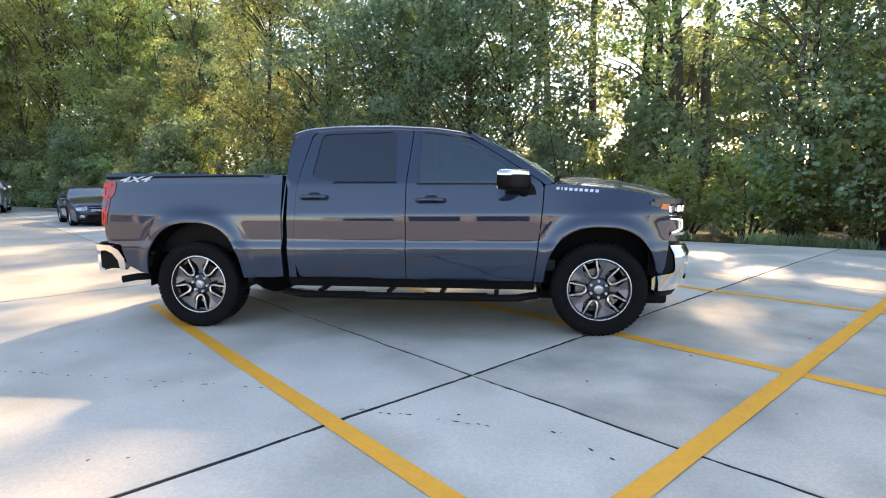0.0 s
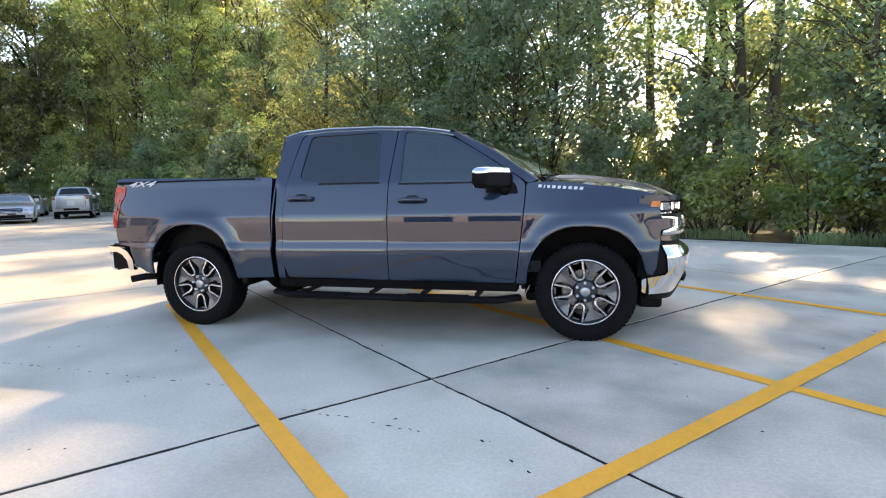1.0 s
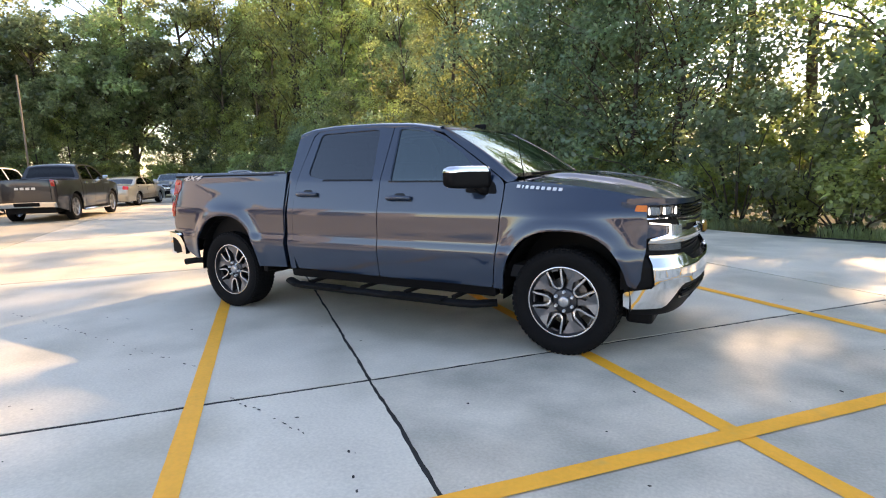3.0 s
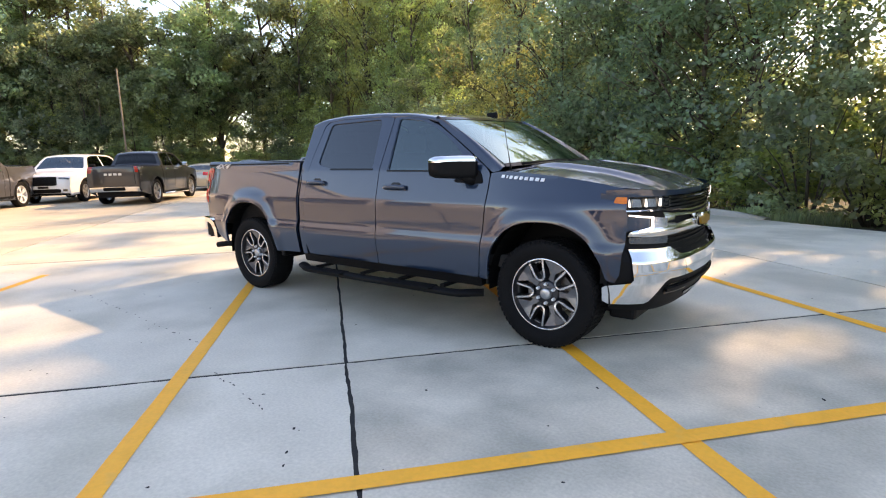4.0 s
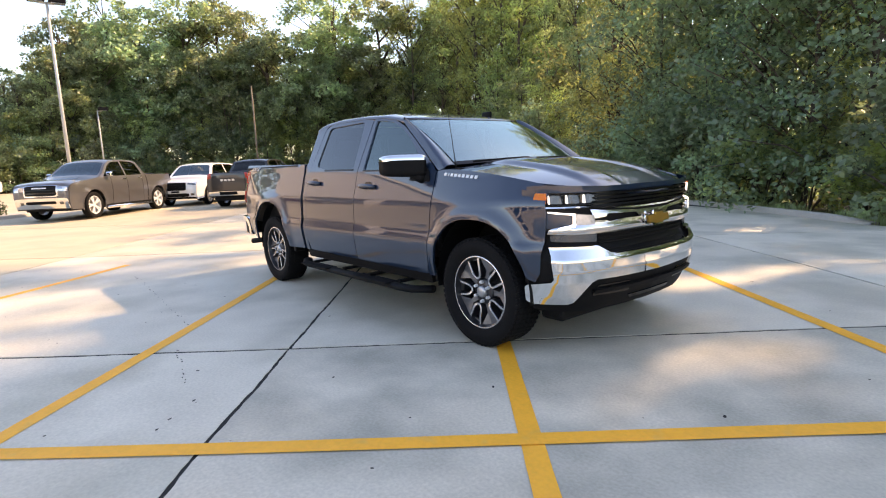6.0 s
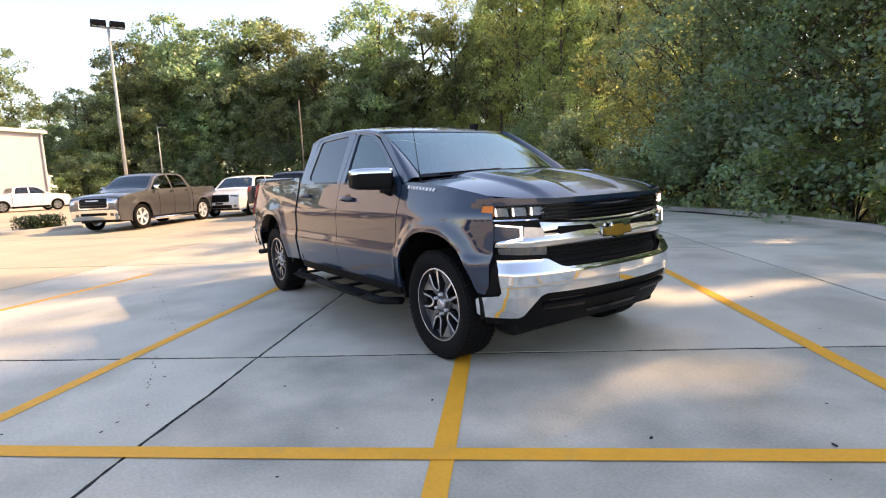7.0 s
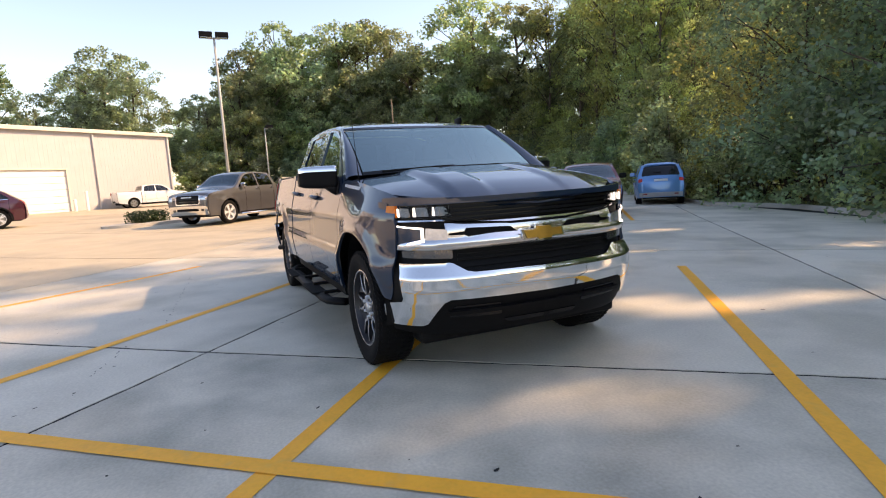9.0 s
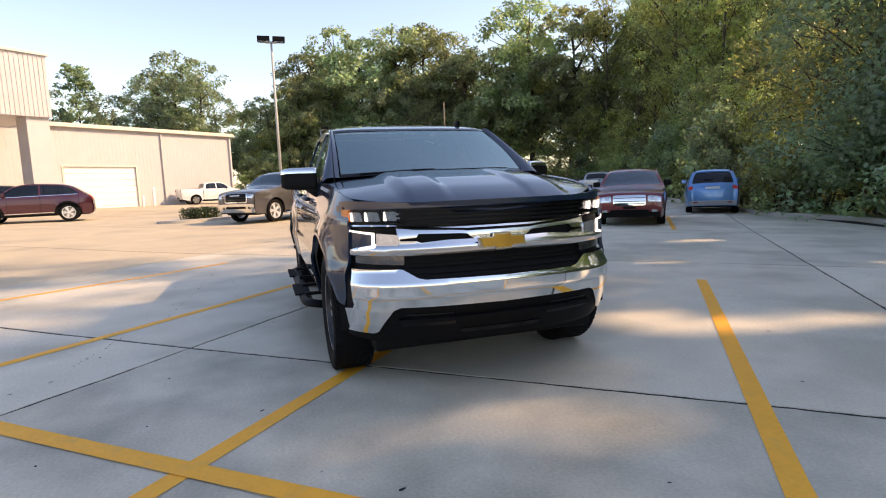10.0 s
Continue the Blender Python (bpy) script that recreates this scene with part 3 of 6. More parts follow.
def open_canopy():
    """Takes the leaves out of the crowns along the sun's way to each spot."""
    step = np.array([TO_SUN.x / TO_SUN.z, TO_SUN.y / TO_SUN.z])
    along_sun = step / np.linalg.norm(step)
    across = np.array([-along_sun[1], along_sun[0]])
    for ob in [o for o in bpy.data.objects if o.name.split(".")[0] in ("crown", "foliage") and o.parent]:
        m = np.array(ob.parent.matrix_basis)
        if abs(m[0, 3]) > 30:
            continue
        v = np.empty(len(ob.data.vertices) * 3, dtype=np.float32)
        ob.data.vertices.foreach_get("co", v)
        v = v.reshape(-1, 3)
        c = v.reshape(-1, 4, 3).mean(1) @ m[:3, :3].T + m[:3, 3]
        g = c[:, :2] - step * c[:, 2:]
        g = g + 0.16 * np.stack([np.sin(c[:, 0] * 2.3 + c[:, 2] * 3.1), np.sin(c[:, 1] * 2.7 + c[:, 2] * 1.9)], 1)
        cut = np.zeros(len(c), bool)
        for x, y, r in SUN_HOLES:
            d = g - (x, y)
            cut |= (d @ across / r) ** 2 + (d @ along_sun / (1.5 * r)) ** 2 < 1
        cut &= c[:, 2] > 3.5
        if cut.any():
            mat = ob.data.materials[0]
            ob.data = folded_leaves(v.reshape(-1, 4, 3)[~cut].reshape(-1, 3))
            ob.data.materials.append(mat)


def build_wood():
    rnd = random.Random(11)
    tall = [broadleaf(1, 15.5, 2.5, 0.22, 0, LEAF_A, 105, 95, "tall green broadleaf tree at the wood's edge", 0.165),
            broadleaf(2, 14.0, 2.3, 0.15, 0, LEAF_B, 100, 95, "tall yellow-green sweetgum tree at the wood's edge", 0.16),
            broadleaf(3, 17.0, 2.2, 0.38, 0, LEAF_C, 90, 100, "tall dark pine with a bare lower trunk", 0.16),
            broadleaf(4, 12.5, 2.6, 0.12, 0, LEAF_A, 100, 95, "broad dark green oak at the wood's edge", 0.16)]
    small = [broadleaf(5, 7.0, 1.7, 0.08, 0, LEAF_B, 60, 90, "slender young tree with bright leaves", 0.14, "sapling"),
             broadleaf(6, 8.5, 1.9, 0.06, 0, LEAF_A, 70, 90, "bushy young tree clothed to the ground", 0.13, "sapling")]
    low = [shrub(7, 2.6, 1.5, LEAF_A, 85, "leafy green shrub at the foot of the wood", 0.15),
           shrub(8, 1.9, 1.3, LEAF_B, 85, "light green bramble at the foot of the wood", 0.13),
           shrub(9, 3.6, 1.7, LEAF_C, 95, "dark evergreen shrub at the foot of the wood", 0.16)]
    back = [broadleaf(21, 20.5, 3.3, 0.42, 0, LEAF_A, 100, 54, "tall green tree deep in the wood", 0.30),
            broadleaf(22, 22.0, 2.9, 0.50, 0, LEAF_C, 90, 56, "tall dark pine deep in the wood", 0.29),
            broadleaf(23, 19.5, 3.4, 0.40, 0, LEAF_B, 100, 54, "broad light green tree deep in the wood", 0.30)]
    fill = [broadleaf(24, 9.0, 2.6, 0.05, 0, LEAF_A, 60, 55, "bushy green tree inside the wood", 0.27),
            broadleaf(25, 10.5, 2.4, 0.10, 0, LEAF_B, 60, 55, "light green young tree inside the wood", 0.27)]
    dense = [broadleaf(41, 8.6, 2.7, 0.02, 0, LEAF_E, 120, 80, "dense dark evergreen tree clothed to the ground", 0.145),
             broadleaf(42, 7.8, 2.9, 0.02, 0, LEAF_E, 120, 80, "broad dark evergreen overhanging the kerb", 0.145)]
    airy = [broadleaf(43, 15.0, 2.2, 0.16, 0, LEAF_B, 105, 62, "open sunlit sweetgum with yellow-green leaves", 0.18),
            broadleaf(44, 16.5, 2.0, 0.24, 0, LEAF_A, 95, 62, "slender open tree with sunlit leaves", 0.18)]
    high = broadleaf(27, 22.5, 3.3, 0.72, 0, LEAF_C, 38, 70, "added very tall pine whose unseen high crown shades the lot", 0.29)
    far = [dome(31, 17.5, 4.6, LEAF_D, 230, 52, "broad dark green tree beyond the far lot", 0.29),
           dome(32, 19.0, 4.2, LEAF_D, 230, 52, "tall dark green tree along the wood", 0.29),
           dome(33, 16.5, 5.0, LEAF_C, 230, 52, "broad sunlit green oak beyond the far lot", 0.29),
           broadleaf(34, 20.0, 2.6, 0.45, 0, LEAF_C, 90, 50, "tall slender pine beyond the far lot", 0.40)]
    used = set()

    def put(kind, x, y, k, wide=1.0):
        m = Matrix.Translation((x, y, gz(x, y) - 0.05)) @ Matrix.Rotation(rnd.uniform(0, 6.28), 4, "Z") @ Matrix.Diagonal((k * wide * rnd.uniform(0.9, 1.1), k * wide * rnd.uniform(0.9, 1.1), k, 1))
        if kind in used:
            c = copy_thing(kind, m)
        else:
            used.add(kind)
            kind.matrix_basis = m

    total = sum(math.hypot(b[0] - a[0], b[1] - a[1]) for a, b in zip(EDGE, EDGE[1:]))
    # undergrowth along the kerb, then saplings, then two ranks of tall trees
    near = sum(math.hypot(b[0] - a[0], b[1] - a[1]) for a, b in zip(EDGE[:3], EDGE[1:4])) + 1.5
    for gap, d0, d1, kinds, scales, side in ((1.35, 0.8, 2.2, low, (0.75, 1.2), 0), (3.0, 2.4, 4.4, small, (0.8, 1.2), 0), (3.4, 4.5, 7.5, tall, (0.85, 1.12), 1), (3.3, 9.0, 13.0, back, (0.9, 1.1), 1), (3.0, 13.5, 18.0, fill, (0.75, 1.0), 1), (4.6, 19.0, 26.0, fill, (1.1, 1.4), 3), (1.9, 2.4, 4.4, low, (1.1, 1.5), 2),
                                             (3.2, 3.6, 6.0, far[:3], (0.85, 1.1), -1), (3.4, 7.5, 12.0, far[:3], (1.06, 1.22), -1), (2.3, 2.0, 5.0, fill, (0.55, 0.95), -1), (1.5, 0.9, 2.4, low, (1.1, 1.6), -1), (2.6, 13.0, 18.0, fill, (0.8, 1.1), -1)):
        rnd.seed(SEED + int(gap * 100 + d0 * 10))
        s = near + rnd.uniform(0, 2)
        while s < total:
            x, y, nx, ny = along(s)
            d = rnd.uniform(d0, d1)
            if (side in (1, 2) and x < -17) or (side == 3 and x < -36) or (side == 2 and x < 0) or (side < 0 and x > -15):
                s += gap
                continue
            px, py = x + nx * d, y + ny * d
            # a break in the ranks where the sky shows
            if 1.8 < px - 0.08 * (py - 12) < 6.2 and kinds in (tall, back, small, fill):
                s += gap * 0.5
                continue
            pick = rnd.choice(kinds)
            # an open, sunlit stretch: one rank of slender trees with low growth behind
            if -17 < x < -5.2:
                if kinds is back or d0 == 19.0 or (kinds is fill and rnd.random() < 0.6):
                    s += gap
                    continue
                if kinds is tall:
                    pick = rnd.choice(airy)
            if side < 0 and x > -27:
                if d0 > 5:
                    s += gap
                    continue
                if d0 > 3:
                    px, py = px + 2 * nx, py + 2 * ny
                    pick = rnd.choice(airy)
            tallness = 1.0
            # slender, open trees further along, and lower ones by the building
            if side < 0 and -41 < x <= -27 and d0 > 3:
                pick = rnd.choice(airy if d0 < 5 else back)
                tallness = 1.2 if d0 < 5 else 0.88
            if side < 0 and py < 2.5 and d0 > 3:
                tallness = 0.72
            put(pick, px, py, rnd.uniform(*scales) * tallness)
            s += gap * rnd.uniform(0.7, 1.3) * (1.5 if kinds in (back, tall) and x < -3 else 1.0)
    # dark evergreens along the kerb, and lower trees before the gap
    for x, y, q in ((-6.4, 16.9, 1.05), (-4.3, 16.3, 1.1), (-2.4, 15.6, 1.08), (-0.6, 13.9, 1.06), (0.9, 13.3, 0.98), (-3.4, 18.6, 1.15), (-0.4, 16.9, 1.1)):
        put(dense[rnd.random() < 0.5], x, y, q)
    for x, y, q in ((8.8, 9.6, 0.9), (12.2, 7.6, 0.95), (10.4, 12.0, 1.0)):
        put(small[1] if rnd.random() < 0.6 else dense[0], x, y, q)
    # darker, lower growth added inside the open stretch to shade the shrubs before it
    s = near
    while s < total:
        x, y, nx, ny = along(s)
        if -28 < x < -5.5:
            d = rnd.uniform(9.0, 12.5)
            put(rnd.choice(dense), x + nx * d, y + ny * d, rnd.uniform(0.7, 0.9))
        s += 2.4
    for x, y in ((-8.2, 19.6), (-10.6, 20.4)):
        put(tall[1], x, y, 1.0)
    put(small[0], -47.3, 22.6, 0.95)
    # tall pines added to shade the lot, their crowns high over the gap, unseen
    for x, y in ((6.6, 19.0), (8.9, 18.2), (10.8, 17.6), (2.6, 20.2), (4.6, 19.6)):
        put(high, x, y, rnd.uniform(0.97, 1.05))
    # a stand of full-grown trees at the far corner of the lot
    for k, (x, y, q) in enumerate(((-45, 29.5, 1.2), (-48.2, 26.4, 1.22), (-42, 38, 1.28), (-54.5, 21.5, 1.0), (-57.5, 17.6, 1.24), (-58.5, 14.2, 1.15), (-60, 10.4, 1.2), (-61, 7.6, 1.24), (-61, 3.5, 1.04))):
        put(far[(1, 0, 2, 1)[k % 4]], x, y, q * 1.07)
    for k, (x, y, q) in enumerate(((-33, 32, 1.2), (-39, 33, 1.28), (-36, 37.5, 1.3), (-30, 36, 1.28), (-36, 32.4, 1.22), (-41, 35.5, 1.3))):
        put((*airy, back[1])[k % 3], x, y, q if k % 3 < 2 else 0.92)
    for x, y, q in ((-24, 34.5, 1.2), (-28.5, 38.5, 1.25), (-33.5, 41.5, 1.3), (-19.5, 37, 1.2)):
        put(far[0], x, y, q)
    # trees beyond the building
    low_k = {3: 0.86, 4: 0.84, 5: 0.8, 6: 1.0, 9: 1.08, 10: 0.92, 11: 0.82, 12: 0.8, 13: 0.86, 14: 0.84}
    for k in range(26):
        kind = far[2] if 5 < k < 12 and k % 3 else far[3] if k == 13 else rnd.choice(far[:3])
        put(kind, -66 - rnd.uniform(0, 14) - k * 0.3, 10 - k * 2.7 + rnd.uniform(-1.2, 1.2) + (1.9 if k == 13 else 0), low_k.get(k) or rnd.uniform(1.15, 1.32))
    for kind in (*tall, *small, *low, *back, *fill, *far, *dense, *airy, high):
        if kind not in used:
            put(kind, -84, 20 + 5 * len(used), 0.9)


build_wood()
open_canopy()


def verge():
    """Grass and weeds where the pavement meets the wood."""
    rng = np.random.default_rng(41)
    near = sum(math.hypot(b[0] - a[0], b[1] - a[1]) for a, b in zip(EDGE[:3], EDGE[1:4]))
    verts, faces = [], []
    for k in range(12000):
        x, y, nx, ny = along(near + rng.uniform(0, 30))
        d = 0.12 + abs(rng.normal()) * 0.55
        px, py = x + nx * d, y + ny * d
        if noise.noise(Vector((px * 0.9, py * 0.9, 0))) < 0.02:
            continue
        h, a = rng.uniform(0.06, 0.26), rng.uniform(0, 6.28)
        bx, by = 0.35 * h * math.cos(a), 0.35 * h * math.sin(a)
        w = rng.uniform(0.003, 0.007)
        z = gz(px, py) - 0.10
        i = len(verts)
        verts += [(px - w * math.sin(a), py + w * math.cos(a), z), (px + w * math.sin(a), py - w * math.cos(a), z), (px + bx * 0.4, py + by * 0.4, z + 0.1 + h * 0.6), (px + bx, py + by, z + 0.1 + h)]
        faces += [(i, i + 1, i + 2), (i + 1, i + 3, i + 2)]
    tagged(attach("grass", raw(verts, faces), LEAF_D), "ragged grass and weeds at the edge of the pavement", "grass", kind="stuff")


verge()

# ---- building ----
def build_building():
    """A long tan metal hall with a roller door, and the ribbed entrance canopy in front of it."""
    far_c, near_c = Vector((-50.2, -4.0)), Vector((-22.0, -36.0))
    d = (near_c - far_c).normalized()
    n = Vector((-d.y, d.x))
    if n.x < 0:
        n = -n
    L = (near_c - far_c).length
    hall = holder("metal_hall", "long tan metal building with vertical ribbed siding", "building")
    P = lambda s, o, z: (far_c.x + d.x * s + n.x * o, far_c.y + d.y * s + n.y * o, z)
    z0, z1 = 0.3, 6.75

    def slab_box(bm, s0, s1, o0, o1, za, zb):
        vs = [bm.verts.new(P(s, o, z)) for z in (za, zb) for s, o in ((s0, o0), (s1, o0), (s1, o1), (s0, o1))]
        for f in ((3, 2, 1, 0), (4, 5, 6, 7), (0, 1, 5, 4), (1, 2, 6, 5), (2, 3, 7, 6), (3, 0, 4, 7)):
            bm.faces.new([vs[i] for i in f])

    door = (9.3, 14.6, 3.75)
    for spec in ((0, door[0], -0.25, 0, z0, z1), (door[1], L, -0.25, 0, z0, z1), (door[0], door[1], -0.25, 0, door[2], z1), (0, L, -18, -17.75, z0, z1), (0, 0.25, -17.75, -0.25, z0, z1), (L - 0.25, L, -17.75, -0.25, z0, z1)):
        bm = bmesh.new()
        slab_box(bm, *spec)
        part("wall", bm, SIDING, hall)
    bm = bmesh.new()
    s = 0.15
    while s < L:
        if not door[0] - 0.1 < s < door[1] + 0.1:
            slab_box(bm, s, s + 0.05, 0, 0.006, z0, z1)
        else:
            slab_box(bm, s, s + 0.05, 0, 0.006, door[2] + 0.1, z1)
        s += 0.3
    tagged(part("siding_ribs", bm, SIDING, hall), kind="stuff")
    bm = bmesh.new()
    slab_box(bm, -0.15, L, -18.1, 0.15, z1, z1 + 0.12)
    part("roof", bm, TRIM, hall)
    bm = bmesh.new()
    slab_box(bm, -0.2, L, 0.15, 0.33, z1 - 0.18, z1 + 0.06)
    part("gutter", bm, TRIM, hall)
    for s in (0.15, 6.9, 20.0):
        bm = bmesh.new()
        slab_box(bm, s, s + 0.14, 0.03, 0.16, z0, z1 - 0.15)
        part("downpipe", bm, SIDING, hall)
    rd = part("roller_door", bmesh.new(), WHITE_DOOR, hall, "white roller door, closed")
    for k in range(7):
        bm = bmesh.new()
        h = (door[2] - z0) / 7
        slab_box(bm, door[0], door[1], -0.16, -0.10, z0 + k * h + 0.01, z0 + (k + 1) * h - 0.01)
        part("door_panel", bm, WHITE_DOOR, rd)
    bm = bmesh.new()
    slab_box(bm, door[0] - 0.12, door[0], 0.0, 0.05, z0, door[2] + 0.12)
    slab_box(bm, door[1], door[1] + 0.12, 0.0, 0.05, z0, door[2] + 0.12)
    slab_box(bm, door[0], door[1], 0.0, 0.05, door[2], door[2] + 0.12)
    part("door_trim", bm, TRIM, hall)
    bm = bmesh.new()
    slab_box(bm, 14.6, 16.6, -5.0, -3.5, z1 + 0.12, z1 + 2.0)
    part("roof_unit", bm, SIDING, hall)
    canopy = holder("entrance_canopy", "tall ribbed tan metal entrance block on columns", "canopy")
    bm = bmesh.new()
    slab_box(bm, 17.85, 34, 0.35, 6.4, 6.3, 9.9)
    part("fascia_block", bm, SIDING, canopy)
    bm = bmesh.new()
    s = 17.95
    while s < 34:
        slab_box(bm, s, s + 0.09, 6.4, 6.43, 6.3, 9.9)
        s += 0.24
    o = 0.5
    while o < 6.3:
        slab_box(bm, 17.82, 17.85, o, o + 0.09, 6.3, 9.9)
        o += 0.24
    tagged(part("ribs", bm, SIDING, canopy), kind="stuff")
    bm = bmesh.new()
    slab_box(bm, 17.7, 34.1, 0.34, 6.55, 9.9, 10.05)
    part("coping", bm, TRIM, canopy)
    for s in (18.2, 25.5, 33):
        bm = bmesh.new()
        slab_box(bm, s - 0.25, s + 0.95, 4.9, 6.2, 0.2, 6.3)
        part("column", bm, SIDING, canopy)


def bollard(x, y, h, label):
    post = holder("bollard", label, "bollard", m=Matrix.Translation((x, y, gz(x, y))))
    bm = bmesh.new()
    lathe(bm, [(0.11, -0.1), (0.11, h - 0.06), (0.09, h - 0.015), (0.05, h), (0.001, h + 0.005)], 16, "z")
    part("shaft", bm, WHITE_DOOR, post, smooth=True)


def lamp_post(x, y, h, heads, label, r=0.09):
    post = holder("street_lamp", label, "street lamp", m=Matrix.Translation((x, y, gz(x, y))))
    bm = bmesh.new()
    tube(bm, [(0, 0, 0), (0, 0, h * 0.5), (0, 0, h)], [r, r * 0.85, r * 0.65], 10)
    part("pole", bm, GALV, post, smooth=True)
    bm = bmesh.new()
    tube(bm, [(0, 0, -0.1), (0, 0, 0.7)], 0.27, 16)
    part("base", bm, KERB, post, "round concrete base")
    for sg in heads:
        bm = bmesh.new()
        box(bm, -0.25, 0.25, sg * 0.42 - 0.34, sg * 0.42 + 0.34, h - 0.02, h + 0.26, 0.03)
        head = part("lamp_head", bm, PLASTIC, post, "dark box lamp head")
        part("lens", boxes((-0.19, 0.19, sg * 0.42 - 0.27, sg * 0.42 + 0.27, h - 0.035, h - 0.021)), CLEAR, head)
        part("arm", boxes((-0.04, 0.04, min(0, sg * 0.3), max(0, sg * 0.3), h - 0.1, h - 0.02)), GALV, post)
    return post


def wooden_pole(x, y, h, r=0.13):
    p = holder("utility_pole", "thin weathered wooden utility pole before the wood", "utility pole", m=Matrix.Translation((x, y, gz(x, y))))
    bm = bmesh.new()
    tube(bm, [(0, 0, -0.2), (0, 0, h)], [r, r * 0.7], 8)
    part("shaft", bm, WOODPOLE, p, smooth=True)


def build_reflected_building():
    """An unseen long pale building closing the lot opposite the wood, added for reflections."""
    b = holder("showroom", "unseen long low tan building opposite the wood, added for reflections", "building")
    for spec in ((-16, 46, -44.3, -44, 0.2, 6.2), (-16, 46, -60.3, -60, 0.2, 6.2), (-16, -15.7, -60, -44.3, 0.2, 6.2), (45.7, 46, -60, -44.3, 0.2, 6.2)):
        part("wall", boxes(spec), SIDING, b)
    part("roof", boxes((-16.2, 46.2, -60.5, -43.7, 6.2, 6.5)), TRIM, b)
    for x in range(-14, 45, 6):
        part("bay_window", boxes((x, x + 4.6, -44.0, -43.96, 0.9, 3.6)), GLASS_DARK, b)


build_building()
build_reflected_building()
for along_wall, out in ((8.45, 0.7), (9.55, 1.0), (15.2, 0.9)):
    _d = Vector((28.2, -32.0)).normalized()
    bollard(-50.2 + _d.x * along_wall - _d.y * out, -4.0 + _d.y * along_wall + _d.x * out, 1.5 if along_wall < 9 else 0.9, "white steel bollard before the metal hall")
lamp_post(-28.2, -0.3, 9.6, (-1, 1), "tall grey steel parking-lot lamp with twin dark box heads")
lamp_post(-50.0, 4.4, 6.7, (1,), "short parking-lot lamp with a single head", 0.07)
wooden_pole(-40.9, 14.2, 8.3, 0.08)
wooden_pole(-52.8, 17.3, 10.0, 0.09)

# ---- vehicles ----
def wheel(parent, x, y, r, w, side, rim_r, rim_mat, spokes=5):
    """A parked wheel: tyre, and a rim with spokes, hub and nuts. side: +1 where the outside faces +y."""
    hub = part("wheel", bmesh.new(), RUBBER, parent)
    hub.location = (x, y, r)
    if side < 0:
        hub.rotation_euler = (0, 0, math.pi)
    bm = bmesh.new()
    h = w / 2
    lathe(bm, [(rim_r, -h * 0.8), (r - 0.03, -h), (r, -h * 0.8), (r, h * 0.8), (r - 0.012, h * 0.93), (r - 0.05, h), (rim_r + 0.02, h * 0.9), (rim_r, h * 0.82)], 40)
    part("tyre", bm, RUBBER, hub, smooth=True)
    bm = bmesh.new()
    lathe(bm, [(rim_r, h * 0.82), (rim_r - 0.015, h * 0.84), (rim_r - 0.025, h * 0.6), (rim_r - 0.03, -h * 0.8)], 40)
    lathe(bm, [(0.001, h * 0.62), (0.05, h * 0.62), (0.065, h * 0.5), (0.065, 0)], 20)
    for k in range(spokes):
        for off in (-0.16, 0.16):
            a = 2 * math.pi * k / spokes
            m = Matrix.Rotation(a, 4, "Y")
            pts = []
            for rr, ww, aa in ((0.045, 0.022, off * 0.5), (rim_r - 0.02, 0.024, off)):
                for s in (-1, 1):
                    for yy in (h * 0.68, h * 0.5):
                        v = Vector((rr * math.cos(aa) - s * ww * math.sin(aa), yy, rr * math.sin(aa) + s * ww * math.cos(aa)))
                        pts.append(bm.verts.new(m @ v))
            for f in ((0, 4, 6, 2), (1, 3, 7, 5), (0, 1, 5, 4), (2, 6, 7, 3)):
                bm.faces.new([pts[i] for i in f])
    part("rim", bm, rim_mat, hub, "alloy rim")
    bm = bmesh.new()
    lathe(bm, [(0.001, h * 0.1), (rim_r * 0.78, h * 0.1), (rim_r * 0.78, -h * 0.2)], 24)
    part("brake_disc", bm, STEEL, hub)
    return hub


